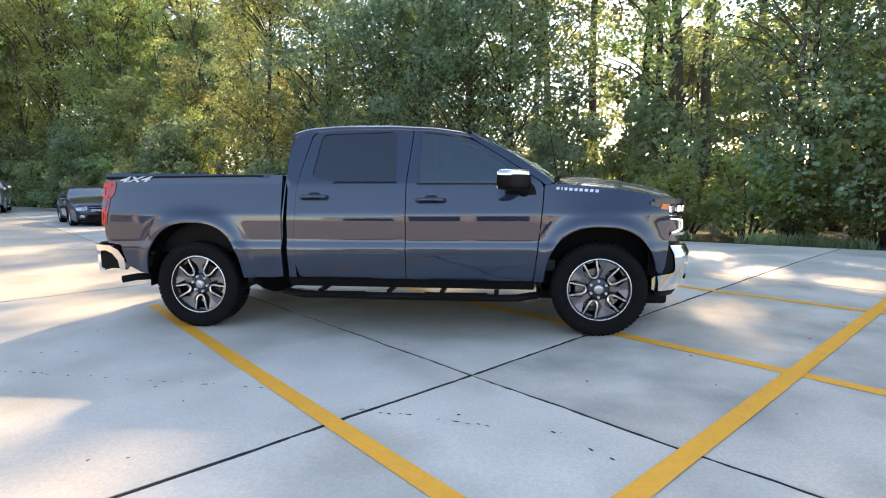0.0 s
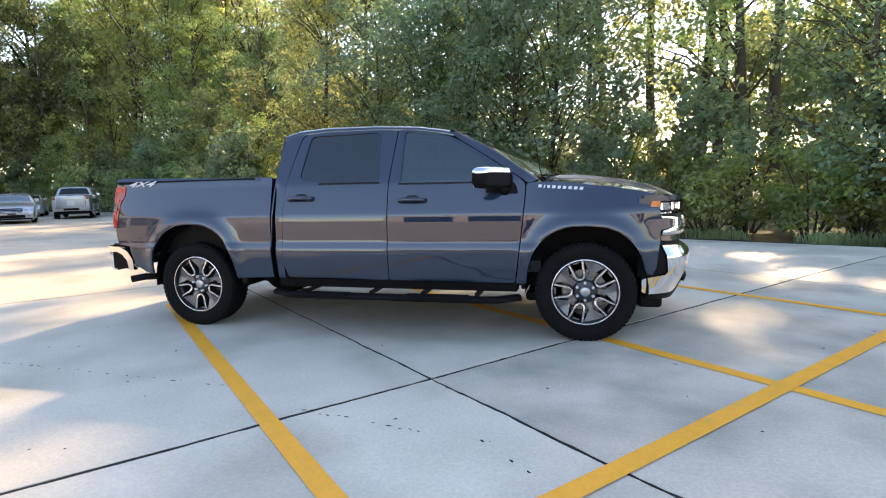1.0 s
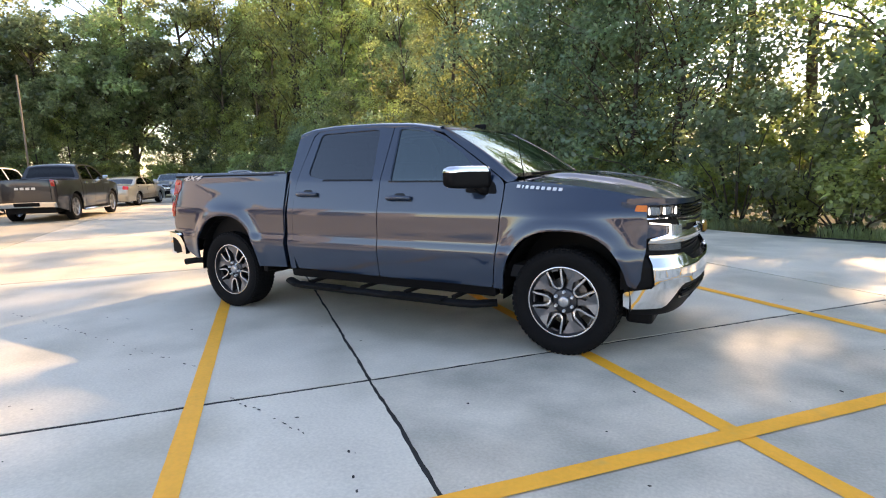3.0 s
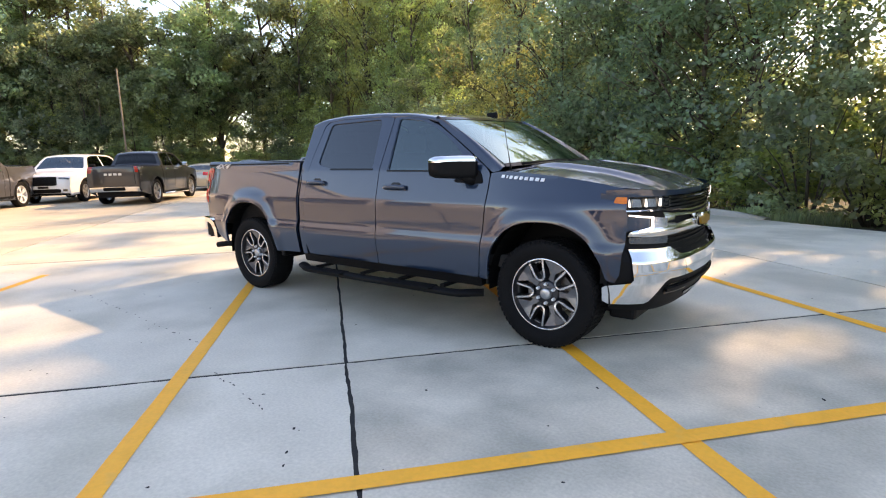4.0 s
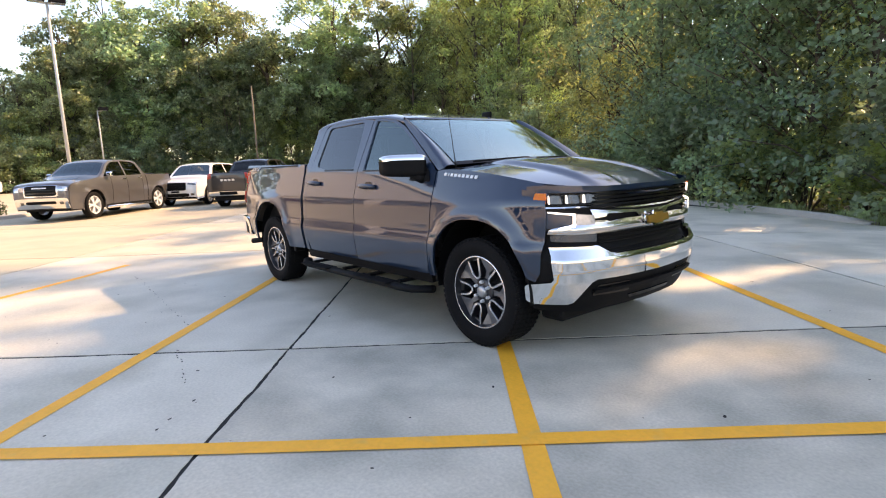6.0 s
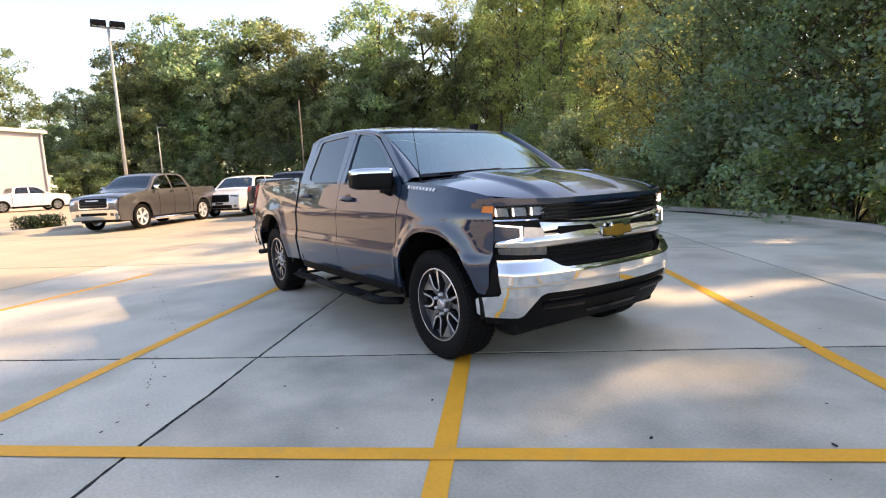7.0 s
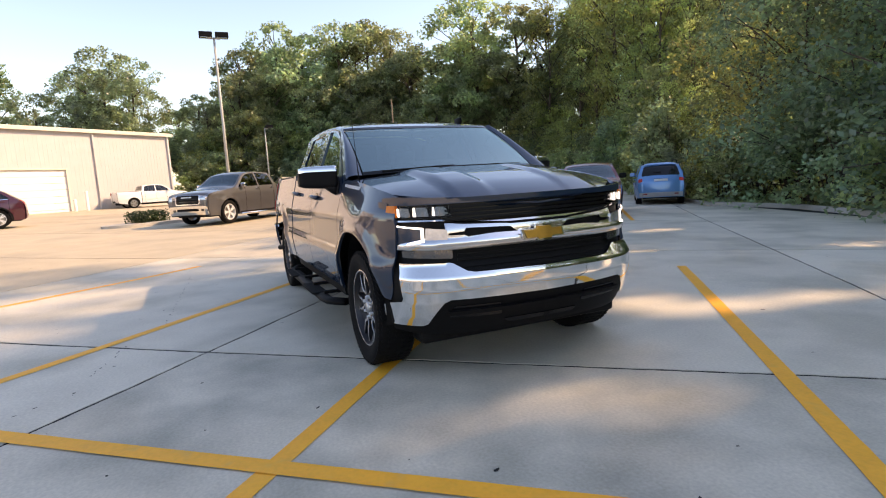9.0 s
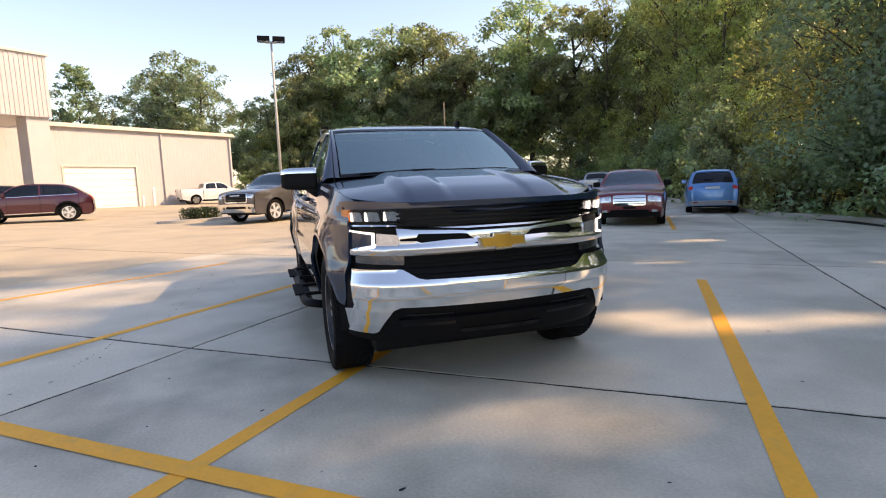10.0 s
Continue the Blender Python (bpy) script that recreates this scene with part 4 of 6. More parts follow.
PROFILES = {
    # outline from the front's foot over the top to the rear's foot: x as a share of half the length, z as a share of the height
    "sedan": dict(p=[(0.97, 0.15), (1.0, 0.34), (0.985, 0.47), (0.93, 0.545), (0.80, 0.60), (0.46, 0.68), (0.16, 0.93), (-0.05, 0.99), (-0.28, 0.985), (-0.48, 0.92), (-0.74, 0.71), (-0.93, 0.69), (-0.985, 0.62), (-1.0, 0.40), (-0.97, 0.18)],
                  ws=(5, 6), rw=(9, 10), win=[(0.42, 0.69), (0.15, 0.90), (-0.05, 0.95), (-0.30, 0.945), (-0.47, 0.88), (-0.64, 0.72)], axles=(0.60, -0.58)),
    "suv": dict(p=[(0.97, 0.17), (1.0, 0.32), (0.99, 0.50), (0.95, 0.575), (0.80, 0.61), (0.48, 0.66), (0.27, 0.92), (0.12, 0.985), (-0.20, 1.0), (-0.62, 0.985), (-0.82, 0.95), (-0.95, 0.66), (-0.99, 0.56), (-1.0, 0.33), (-0.97, 0.20)],
                ws=(5, 6), rw=(10, 11), win=[(0.43, 0.67), (0.24, 0.90), (0.10, 0.945), (-0.20, 0.955), (-0.60, 0.94), (-0.80, 0.88), (-0.86, 0.68)], axles=(0.60, -0.60)),
    "crossover": dict(p=[(0.97, 0.17), (1.0, 0.32), (0.99, 0.50), (0.95, 0.575), (0.80, 0.615), (0.50, 0.66), (0.27, 0.91), (0.10, 0.985), (-0.18, 1.0), (-0.55, 0.972), (-0.72, 0.905), (-0.92, 0.69), (-0.985, 0.61), (-1.0, 0.36), (-0.97, 0.20)],
                      ws=(5, 6), rw=(10, 11), win=[(0.45, 0.67), (0.24, 0.89), (0.08, 0.945), (-0.18, 0.955), (-0.53, 0.925), (-0.68, 0.86), (-0.80, 0.71)], axles=(0.60, -0.60)),
    "pickup": dict(p=[(0.97, 0.20), (1.0, 0.34), (0.995, 0.53), (0.970, 0.600), (0.86, 0.640), (0.50, 0.690), (0.31, 0.925), (0.20, 0.985), (0.02, 1.0), (-0.20, 0.99), (-0.31, 0.955), (-0.35, 0.715), (-0.60, 0.715), (-0.985, 0.72), (-1.0, 0.70), (-1.0, 0.36), (-0.98, 0.26)],
                   ws=(5, 6), rw=(10, 11), win=[(0.45, 0.685), (0.28, 0.89), (0.20, 0.935), (0.0, 0.955), (-0.19, 0.945), (-0.28, 0.90), (-0.30, 0.705)], axles=(0.66, -0.60)),
}


def vehicle(name, kind, label, category, x, y, heading, L, W, H, body, r=0.34, rim=SILVER_ALLOY, grille=PLASTIC, trim=None, dark_windows=False, plate=False, lower=None, rails=False, bright=False, lamps=CLEAR):
    """A parked car, truck or van of the given kind; the nose points along its heading (degrees from +x)."""
    spec = PROFILES[kind]
    car = holder(name, label, category, "parked cars")
    tall_car = kind in ("suv", "crossover")
    hx = L / 2
    prof = [(a * hx, b * H) for a, b in spec["p"]]
    zt = [0, 0.22, 0.42, 0.60, 0.69, 0.80, 1.0]
    wt = [0.93, 0.96, 1.0, 0.985, 0.945, 0.865, 0.70]

    flare = [a * hx for a in spec["axles"]]

    def half(px, pz):
        e = min(1.0, abs(px) / hx)
        q = min(math.hypot(px - c, pz - r) for c in flare)
        if pz < 0.62 * H:
            return W / 2 * float(np.interp(pz / H, zt, wt)) * (1 - 0.11 * e ** 7) + 0.028 * math.exp(-(max(0.0, q - r * 1.19) / 0.11) ** 2) - 0.012 * math.exp(-((pz / H - 0.34) / 0.035) ** 2)
        return W / 2 * float(np.interp(pz / H, zt, wt)) * (1 - 0.11 * e ** 7)

    fine = []
    for i in range(len(prof) - 1):
        a, b = prof[i], prof[i + 1]
        n = 4
        for k in range(n):
            t = k / n
            fine.append((a[0] + (b[0] - a[0]) * t, a[1] + (b[1] - a[1]) * t))
    fine.append(prof[-1])
    fine = np.array(fine)
    soft = fine.copy()
    for _ in range(2):
        soft[1:-1] = 0.25 * soft[:-2] + 0.5 * soft[1:-1] + 0.25 * soft[2:]
    fine = soft
    arc = np.arange(len(fine)) / 4.0

    def skin(s, t):
        px, pz = float(np.interp(s, arc, fine[:, 0])), float(np.interp(s, arc, fine[:, 1]))
        e = abs(px) / hx
        edge = 1 - abs(t) ** 2.2
        return (px + math.copysign(0.13 * e ** 6 * (edge - 0.35), px), half(px, pz) * t * (1 - 0.0 * edge), pz - 0.035 + 0.05 * (1 - abs(t) ** 3) * (1 if 0.45 < pz / H else 0.4) )

    K = len(prof) - 1
    ws, rw = spec["ws"], spec["rw"]
    rect = lambda s0, s1, t0, t1: [(s0, t0), (s1, t0), (s1, t1), (s0, t1)]
    tw = 0.90
    holes = [rounded(rect(ws[0] + 0.06, ws[1] + 0.25, -tw, tw), 0.1), rounded(rect(rw[0] + 0.05, rw[1] - 0.05, -0.86, 0.86), 0.12)]
    sheet("body_shell", rect(0, K, -1, 1), skin, body, car, step=0.14, holes=holes, rim=0.01, flip=True)
    sheet("windscreen", holes[0], skin, GLASS_CLEAR, car, "windscreen", step=0.2, lift=-0.004, rim=0, flip=True)
    sheet("rear_window", holes[1], skin, GLASS_DARK if dark_windows else GLASS, car, "rear window", step=0.2, lift=-0.004, rim=0, flip=True)
    # sides with wheel arches and windows cut through
    ax = [a * hx for a in spec["axles"]]
    R = r * 1.19
    base = 0.175 * H
    out = [(p[0], p[1] - 0.035) for p in fine]
    arch = []
    for c in sorted(ax):
        z = base
        a0 = math.asin((r - base) / R) if r > base else 0
        arch += [(c - R * math.cos(a), r + R * math.sin(a)) for a in np.linspace(-a0, math.pi + a0, 18)]
    outline = [tuple(p) for p in out] + arch
    win = [(a * hx, b * H) for a, b in spec["win"]]
    zs = lambda px: float(np.interp(-px, [-w[0] for w in win], [w[1] for w in win]))
    x0, x1 = win[0][0], win[-1][0]
    zb = lambda px: win[0][1] + (win[-1][1] - win[0][1]) * (x0 - px) / (x0 - x1)
    split = x0 + (x1 - x0) * (0.50 if kind != "pickup" else 0.56)
    panes = []
    for a, b in ((x0, split + 0.04), (split - 0.04, x1)):
        xs = np.linspace(a, b, 9)
        top = [(q, max(zs(q), zb(q) + 0.004)) for q in xs]
        panes.append(rounded([*top, (b, zb(b)), (a, zb(a))] if a != x0 else [*top, (b, zb(b))], 0.02, 2))
    for sg in (1, -1):
        f = lambda u, v, sg=sg: (u, sg * half(u, v), v)
        sheet("side_panel", outline, f, body, car, step=0.13, holes=panes, flip=sg > 0, rim=0.02)
        for k, pane in enumerate(panes):
            sheet("side_window", pane, f, GLASS_DARK if dark_windows and k else GLASS, car, "side window", step=0.2, flip=sg > 0, lift=-0.008, rim=0)
        for dx in (split, x0 - 0.12 * hx, x1 + 0.02 * hx):
            seam = [(dx - 0.006, base + 0.08), (dx + 0.006, base + 0.08), (dx + 0.006, zb(dx) - 0.02), (dx - 0.006, zb(dx) - 0.02)]
            sheet("door_seam", seam, f, GLOSSBLACK, car, step=0.1, flip=sg > 0, lift=0.002, rim=0)
        for dx in (split + 0.16, x1 + 0.26 if kind != "pickup" else x1 + 0.2):
            hy = half(dx, zb(dx) - 0.1)
            part("door_handle", boxes((dx - 0.1, dx + 0.1, min(sg * hy, sg * (hy + 0.035)), max(sg * hy, sg * (hy + 0.035)), zb(dx) - 0.13, zb(dx) - 0.09), bevel=0.008), trim or body, car)
        my = half(x0 - 0.1, zb(x0))
        bm = boxes((x0 - 0.26, x0 - 0.12, min(sg * my, sg * (my + 0.21)), max(sg * my, sg * (my + 0.21)), zb(x0), zb(x0) + 0.16), bevel=0.04)
        part("mirror", bm, trim or body, car)
        sheet("sill", rounded([(ax[1] + R * 1.05, base - 0.02), (ax[0] - R * 1.05, base - 0.02), (ax[0] - R * 1.05, base + 0.07), (ax[1] + R * 1.05, base + 0.07)], 0.02), f, lower or PLASTIC, car, step=0.2, flip=sg > 0, lift=0.012, rim=0.02)
        if bright:
            wx0, wx1 = x0 - 0.05 * hx, x1 + 0.03 * hx
            sheet("belt_trim", [(wx1, zb(wx1) - 0.035), (wx0, zb(wx0) - 0.035), (wx0, zb(wx0) - 0.012), (wx1, zb(wx1) - 0.012)], f, SATIN_CHROME, car, step=0.15, flip=sg > 0, lift=0.006, rim=0.006)
            sheet("sill_trim", [(ax[1] + R * 1.15, base + 0.10), (ax[0] - R * 1.15, base + 0.09), (ax[0] - R * 1.15, base + 0.125), (ax[1] + R * 1.15, base + 0.135)], f, SATIN_CHROME, car, step=0.15, flip=sg > 0, lift=0.010, rim=0.008)
        for c in ax:
            wheel(car, c, sg * (W / 2 - 0.13), r, 0.23, sg, r * 0.70, rim)
            lip = [(c + q * math.cos(a), r + q * math.sin(a)) for q, aa in ((R * 1.005, np.linspace(-0.25, math.pi + 0.25, 20)), (R * (1.13 if tall_car else 1.05), np.linspace(math.pi + 0.25, -0.25, 20))) for a in aa]
            sheet("arch_lip", lip, f, PLASTIC if tall_car and lower is None else lower or body, car, step=0.12, flip=sg > 0, lift=0.010, rim=0.03)
    # front and rear fittings
    truck = kind == "pickup"
    g0, g1, gt = (1.42, 2.45, 0.56) if truck else (1.25, 2.30, 0.50)
    if truck:
        sheet("grille_frame", rounded(rect(g0 - 0.10, g1 + 0.10, -gt - 0.06, gt + 0.06), 0.12), skin, SATIN_CHROME if trim is CHROME else body, car, step=0.15, lift=0.010, flip=True)
    gr = sheet("grille", rounded(rect(g0, g1, -gt, gt), 0.12), skin, grille, car, "dark grille" if grille is PLASTIC else "chrome grille", step=0.15, lift=0.018, flip=True)
    for k in range(4 if truck else 3):
        s = g0 + 0.14 + 0.24 * k
        sheet("grille_bar", rect(s, s + 0.06, -gt + 0.02, gt - 0.02), skin, (trim or CHROME) if not truck else GLOSSBLACK, gr, step=0.15, lift=0.028, flip=True)
    if truck and trim is CHROME:
        sheet("badge_bar", rounded(rect(1.98, 2.12, -0.26, 0.26), 0.03), skin, BADGE, gr, "plain bright badge bar", step=0.15, lift=0.034, flip=True)
    if plate is False and not truck:
        sheet("plate_holder", rect(0.95, 1.18, -0.20, 0.20), skin, PLASTIC, car, step=0.15, lift=0.022, flip=True)
    if truck:
        fb = sheet("front_bumper", rounded(rect(0.15, 1.22, -0.99, 0.99), 0.10), skin, trim or CHROME, car, "front bumper", step=0.15, lift=0.035, rim=0.05, flip=True)
        sheet("bumper_slot", rounded(rect(0.66, 0.94, -0.55, 0.55), 0.08), skin, PLASTIC, fb, step=0.15, lift=0.042, flip=True)
        for t in (-1, 1):
            lo, hi = sorted((t * 0.66, t * 0.86))
            sheet("fog_lamp", rounded(rect(0.62, 0.90, lo, hi), 0.06), skin, FOG, fb, step=0.1, lift=0.044, flip=True)
    else:
        sheet("lower_intake", rounded(rect(0.35, 0.85, -0.62, 0.62), 0.1), skin, PLASTIC, car, step=0.15, lift=0.012, flip=True)
        for t in (-1, 1):
            lo, hi = sorted((t * 0.70, t * 0.88))
            sheet("fog_lamp", rounded(rect(0.55, 0.85, lo, hi), 0.06), skin, lamps, car, step=0.1, lift=0.012, flip=True)
    sheet("front_apron", rounded(rect(0.04, 0.30 if not tall_car or lamps is FOG else 0.62, -0.97, 0.97), 0.06), skin, PLASTIC, car, "black lower apron", step=0.15, lift=0.014, flip=True)
    sheet("bonnet_seam", rect(3.02, 3.06, -0.93, 0.93), skin, GLOSSBLACK, car, step=0.15, lift=0.002, rim=0, flip=True)
    for t in (-1, 1):
        lo, hi = sorted((t * 0.56, t * 0.97))
        s0, s1 = (1.80, 2.42) if truck else (1.62, 2.22) if lamps is CLEAR else (1.95, 2.25)
        hl = sheet("headlight", rounded(rect(s0, s1, lo, hi), 0.1), skin, lamps, car, "clear headlight" if lamps is CLEAR else "slim smoked headlight", step=0.1, lift=0.012, flip=True)
        lo, hi = sorted((t * 0.62, t * 0.76))
        sheet("lens", rounded(rect(s0 + 0.1, s1 - 0.1, lo, hi), 0.06), skin, REFLECTOR, hl, step=0.1, lift=0.018, flip=True)
        lo, hi = sorted((t * (0.84 if truck else 0.68 if not rails else 0.80), t * 0.99))
        sheet("tail_light", rounded(rect(K - 2.75, K - (1.75 if not rails else 2.1), lo, hi), 0.08), skin, DARK_RED if truck else RED_LENS, car, "red tail light", step=0.1, lift=0.012, flip=True)
    sheet("rear_bumper", rounded(rect(K - 0.85, K - 0.15, -0.98, 0.98), 0.05), skin, lower or trim or body, car, "rear bumper", step=0.15, lift=0.03, rim=0.04, flip=True)
    if truck:
        sheet("step_pad", rounded(rect(K - 0.80, K - 0.30, -0.42, 0.42), 0.05), skin, PLASTIC, car, "black bumper step", step=0.15, lift=0.036, rim=0.04, flip=True)
        if dark_windows:
            for t in (-0.34, -0.16, 0.02, 0.20):
                sheet("badge_bar", rounded(rect(K - 1.66, K - 1.54, t, t + 0.12), 0.02), skin, SILVER_ALLOY, car, "plain bright badge bar", step=0.15, lift=0.012, flip=True)
    if rails:
        for t in (-1, 1):
            lo, hi = sorted((t * 0.60, t * 0.86))
            sheet("bumper_reflector", rounded(rect(K - 0.72, K - 0.55, lo, hi), 0.04), skin, DARK_RED, car, "red bumper reflector", step=0.1, lift=0.036, flip=True)
        sheet("tailgate_garnish", rounded(rect(K - 2.62, K - 2.48, -0.42, 0.42), 0.04), skin, body, car, step=0.15, lift=0.03, rim=0.03, flip=True)
        for sg in (1, -1):
            bm = bmesh.new()
            tube(bm, [(x1 + 0.25, sg * W * 0.33, H * 0.965), (x1 + 0.38, sg * W * 0.33, H + 0.05), (0.0, sg * W * 0.33, H + 0.075), (x0 - 0.75, sg * W * 0.33, H + 0.06), (x0 - 0.62, sg * W * 0.33, H * 0.97)], 0.018, 6)
            part("roof_rail", bm, PLASTIC, car, smooth=True)
        sheet("rear_spoiler", rounded(rect(rw[0] - 0.32, rw[0] + 0.02, -0.84, 0.84), 0.06), skin, body, car, step=0.15, lift=0.04, rim=0.03, flip=True)
        sheet("rear_wiper", rect(rw[1] - 0.35, rw[1] - 0.28, -0.02, 0.35), skin, PLASTIC, car, step=0.1, lift=0.012, rim=0.006, flip=True)
    if plate:
        sheet("number_plate", rect(K - 1.6, K - 1.15, -0.2, 0.2) if not rails else rect(K - 2.42, K - 2.02, -0.3, 0.3), skin, PLATE, car, "pale number plate", step=0.1, lift=0.02, flip=True)
    if truck:
        # flat black sheet laid on the closed deck, in place of an open bed
        opening = rect(11.25, 12.85, -0.80, 0.80)
        sheet("bed_opening", rounded(opening, 0.05), skin, PLASTIC, car, "flat black sheet in place of an open load bed", step=0.15, lift=0.003, rim=0, flip=True)
        for sg in (1, -1):
            dx = x1 - 0.075 * hx
            f = lambda u, v, sg=sg: (u, sg * half(u, v), v)
            sheet("bed_seam", [(dx - 0.02, base + 0.06), (dx + 0.02, base + 0.06), (dx + 0.02, 0.70 * H), (dx - 0.02, 0.70 * H)], f, PLASTIC, car, step=0.1, flip=sg > 0, lift=0.003, rim=0)
            bm = bmesh.new()
            tube(bm, [(ax[1] + R * 1.1, sg * (W / 2 + 0.02), base - 0.03), (ax[0] - R * 1.1, sg * (W / 2 + 0.02), base - 0.03)], 0.045, 8)
            part("side_step", bm, trim or PLASTIC, car, smooth=True)
        sheet("tailgate_seam", [(K - 2.9, -0.80), (K - 1.05, -0.80), (K - 1.05, -0.78), (K - 2.9, -0.78)], skin, PLASTIC, car, step=0.15, lift=0.004, rim=0, flip=True)
        sheet("tailgate_seam", [(K - 2.9, 0.78), (K - 1.05, 0.78), (K - 1.05, 0.80), (K - 2.9, 0.80)], skin, PLASTIC, car, step=0.15, lift=0.004, rim=0, flip=True)
        sheet("tailgate_handle", rect(K - 2.55, K - 2.35, -0.14, 0.14), skin, PLASTIC, car, step=0.1, lift=0.012, flip=True)
    part("underbody", boxes((-hx * 0.93, hx * 0.93, -W * 0.36, W * 0.36, base - 0.04, base + 0.25)), PLASTIC, car)
    for c in ax:
        part("wheel_well", boxes((c - R * 1.02, c + R * 1.02, -W / 2 + 0.30, W / 2 - 0.30, r * 0.9, r + R * 1.02)), PLASTIC, car)
    wx = (win[0][0] + win[-1][0]) / 2
    for sx in (0.18, -0.75):
        for sy in (-0.22, 0.22):
            part("seat", boxes((wx + sx, wx + sx + 0.16, (sy - 0.13) * W, (sy + 0.13) * W, H * 0.3, H * 0.80), bevel=0.04), SEAT, car)
    part("dashboard", boxes((win[0][0] - 0.35, win[0][0] + 0.1, -W * 0.40, W * 0.40, H * 0.35, H * 0.64), bevel=0.04), SEAT, car)
    part("cabin_floor", boxes((win[-1][0], win[0][0], -W * 0.42, W * 0.42, base, H * 0.35)), SEAT, car)
    car.matrix_basis = Matrix.Translation((x, y, gz(x, y))) @ Matrix.Rotation(radians(heading), 4, "Z")
    return car


P_BRONZE = paint("bronze_grey_paint", (0.112, 0.108, 0.112), 0.5, 0.3)
P_WHITE = paint("white_paint", (0.78, 0.78, 0.77), 0.0, 0.4)
P_BLACK = paint("black_paint", (0.018, 0.018, 0.020), 0.3)
P_GOLD = paint("pale_gold_paint", (0.42, 0.40, 0.34))
P_SILVER = paint("silver_paint", (0.44, 0.46, 0.47))
P_NAVY = paint("navy_paint", (0.02, 0.032, 0.07))
P_MAROON = paint("maroon_paint", (0.060, 0.007, 0.018), 0.3, 0.3)
P_RED = paint("dark_red_paint", (0.15, 0.006, 0.009), 0.2, 0.3)
P_BLUE = paint("light_blue_paint", (0.10, 0.30, 0.62), 0.3)
P_CLAD = material("grey_cladding", (0.36, 0.37, 0.39), 0.5, 0, 8, 0.08)


def build_parked():
    vehicle("pickup_truck", "pickup", "parked bronze-grey pickup with a chrome grille and bumper", "pickup truck", -18.7, -0.35, -43, 5.85, 2.05, 1.97, P_BRONZE, 0.43, BADGE, trim=CHROME)
    vehicle("suv", "suv", "parked white suv with dark windows", "suv", -21.6, 4.0, -41, 5.0, 1.95, 1.80, P_WHITE, 0.38, SILVER_ALLOY, trim=PLASTIC, dark_windows=True, lamps=FOG)
    vehicle("pickup_truck", "pickup", "parked dark grey pickup, tailgate towards the lane", "pickup truck", -18.3, 5.4, 133, 5.4, 1.92, 1.88, P_BLACK, 0.43, SILVER_ALLOY, trim=CHROME, dark_windows=True)
    vehicle("sedan_car", "sedan", "parked pale gold saloon car", "car", -25.2, 11.9, 128, 4.85, 1.83, 1.44, P_GOLD, 0.33, plate=True)
    vehicle("sedan_car", "sedan", "parked silver saloon car facing the lane", "car", -25.6, 15.7, -40, 4.85, 1.83, 1.45, P_SILVER, 0.33)
    vehicle("suv", "suv", "parked silver crossover at the far end", "suv", -32.8, 19.4, -40, 4.5, 1.84, 1.66, P_SILVER, 0.35)
    vehicle("sedan_car", "sedan", "parked navy blue saloon car", "car", -14.7, 13.2, -42, 4.6, 1.80, 1.42, P_NAVY, 0.32)
    vehicle("pickup_truck", "pickup", "parked silver pickup, tailgate towards the lane", "pickup truck", -27.5, 21.0, 132, 5.6, 1.95, 1.85, P_SILVER, 0.38, plate=True, trim=SATIN_CHROME)
    vehicle("sedan_car", "sedan", "parked pale saloon car by the wood", "car", -33.2, 22.6, -45, 4.6, 1.80, 1.42, P_SILVER, 0.32)
    vehicle("suv", "suv", "parked dark red suv with a chrome grille", "suv", -9.05, 9.84, -39, 4.72, 1.925, 1.65, P_RED, 0.37, trim=PLASTIC, grille=CHROME)
    vehicle("suv", "suv", "parked light blue suv, tailgate towards the lane", "suv", -11.89, 15.65, 138, 4.5, 1.82, 1.63, P_BLUE, 0.35, plate=True, dark_windows=True, lower=P_CLAD, rails=True)
    vehicle("suv", "crossover", "parked maroon suv with chrome window trim", "suv", -23.9, -11.45, -78, 4.78, 1.90, 1.74, P_MAROON, 0.39, BADGE, bright=True)
    vehicle("suv", "suv", "parked dark suv beyond the maroon one", "suv", -31.5, -16.6, -75, 4.8, 1.90, 1.75, P_BLACK, 0.37)
    vehicle("pickup_truck", "pickup", "parked white pickup beside the metal hall", "pickup truck", -46.0, -5.6, 112, 5.5, 1.95, 1.85, P_WHITE, 0.39, plate=True)


build_parked()


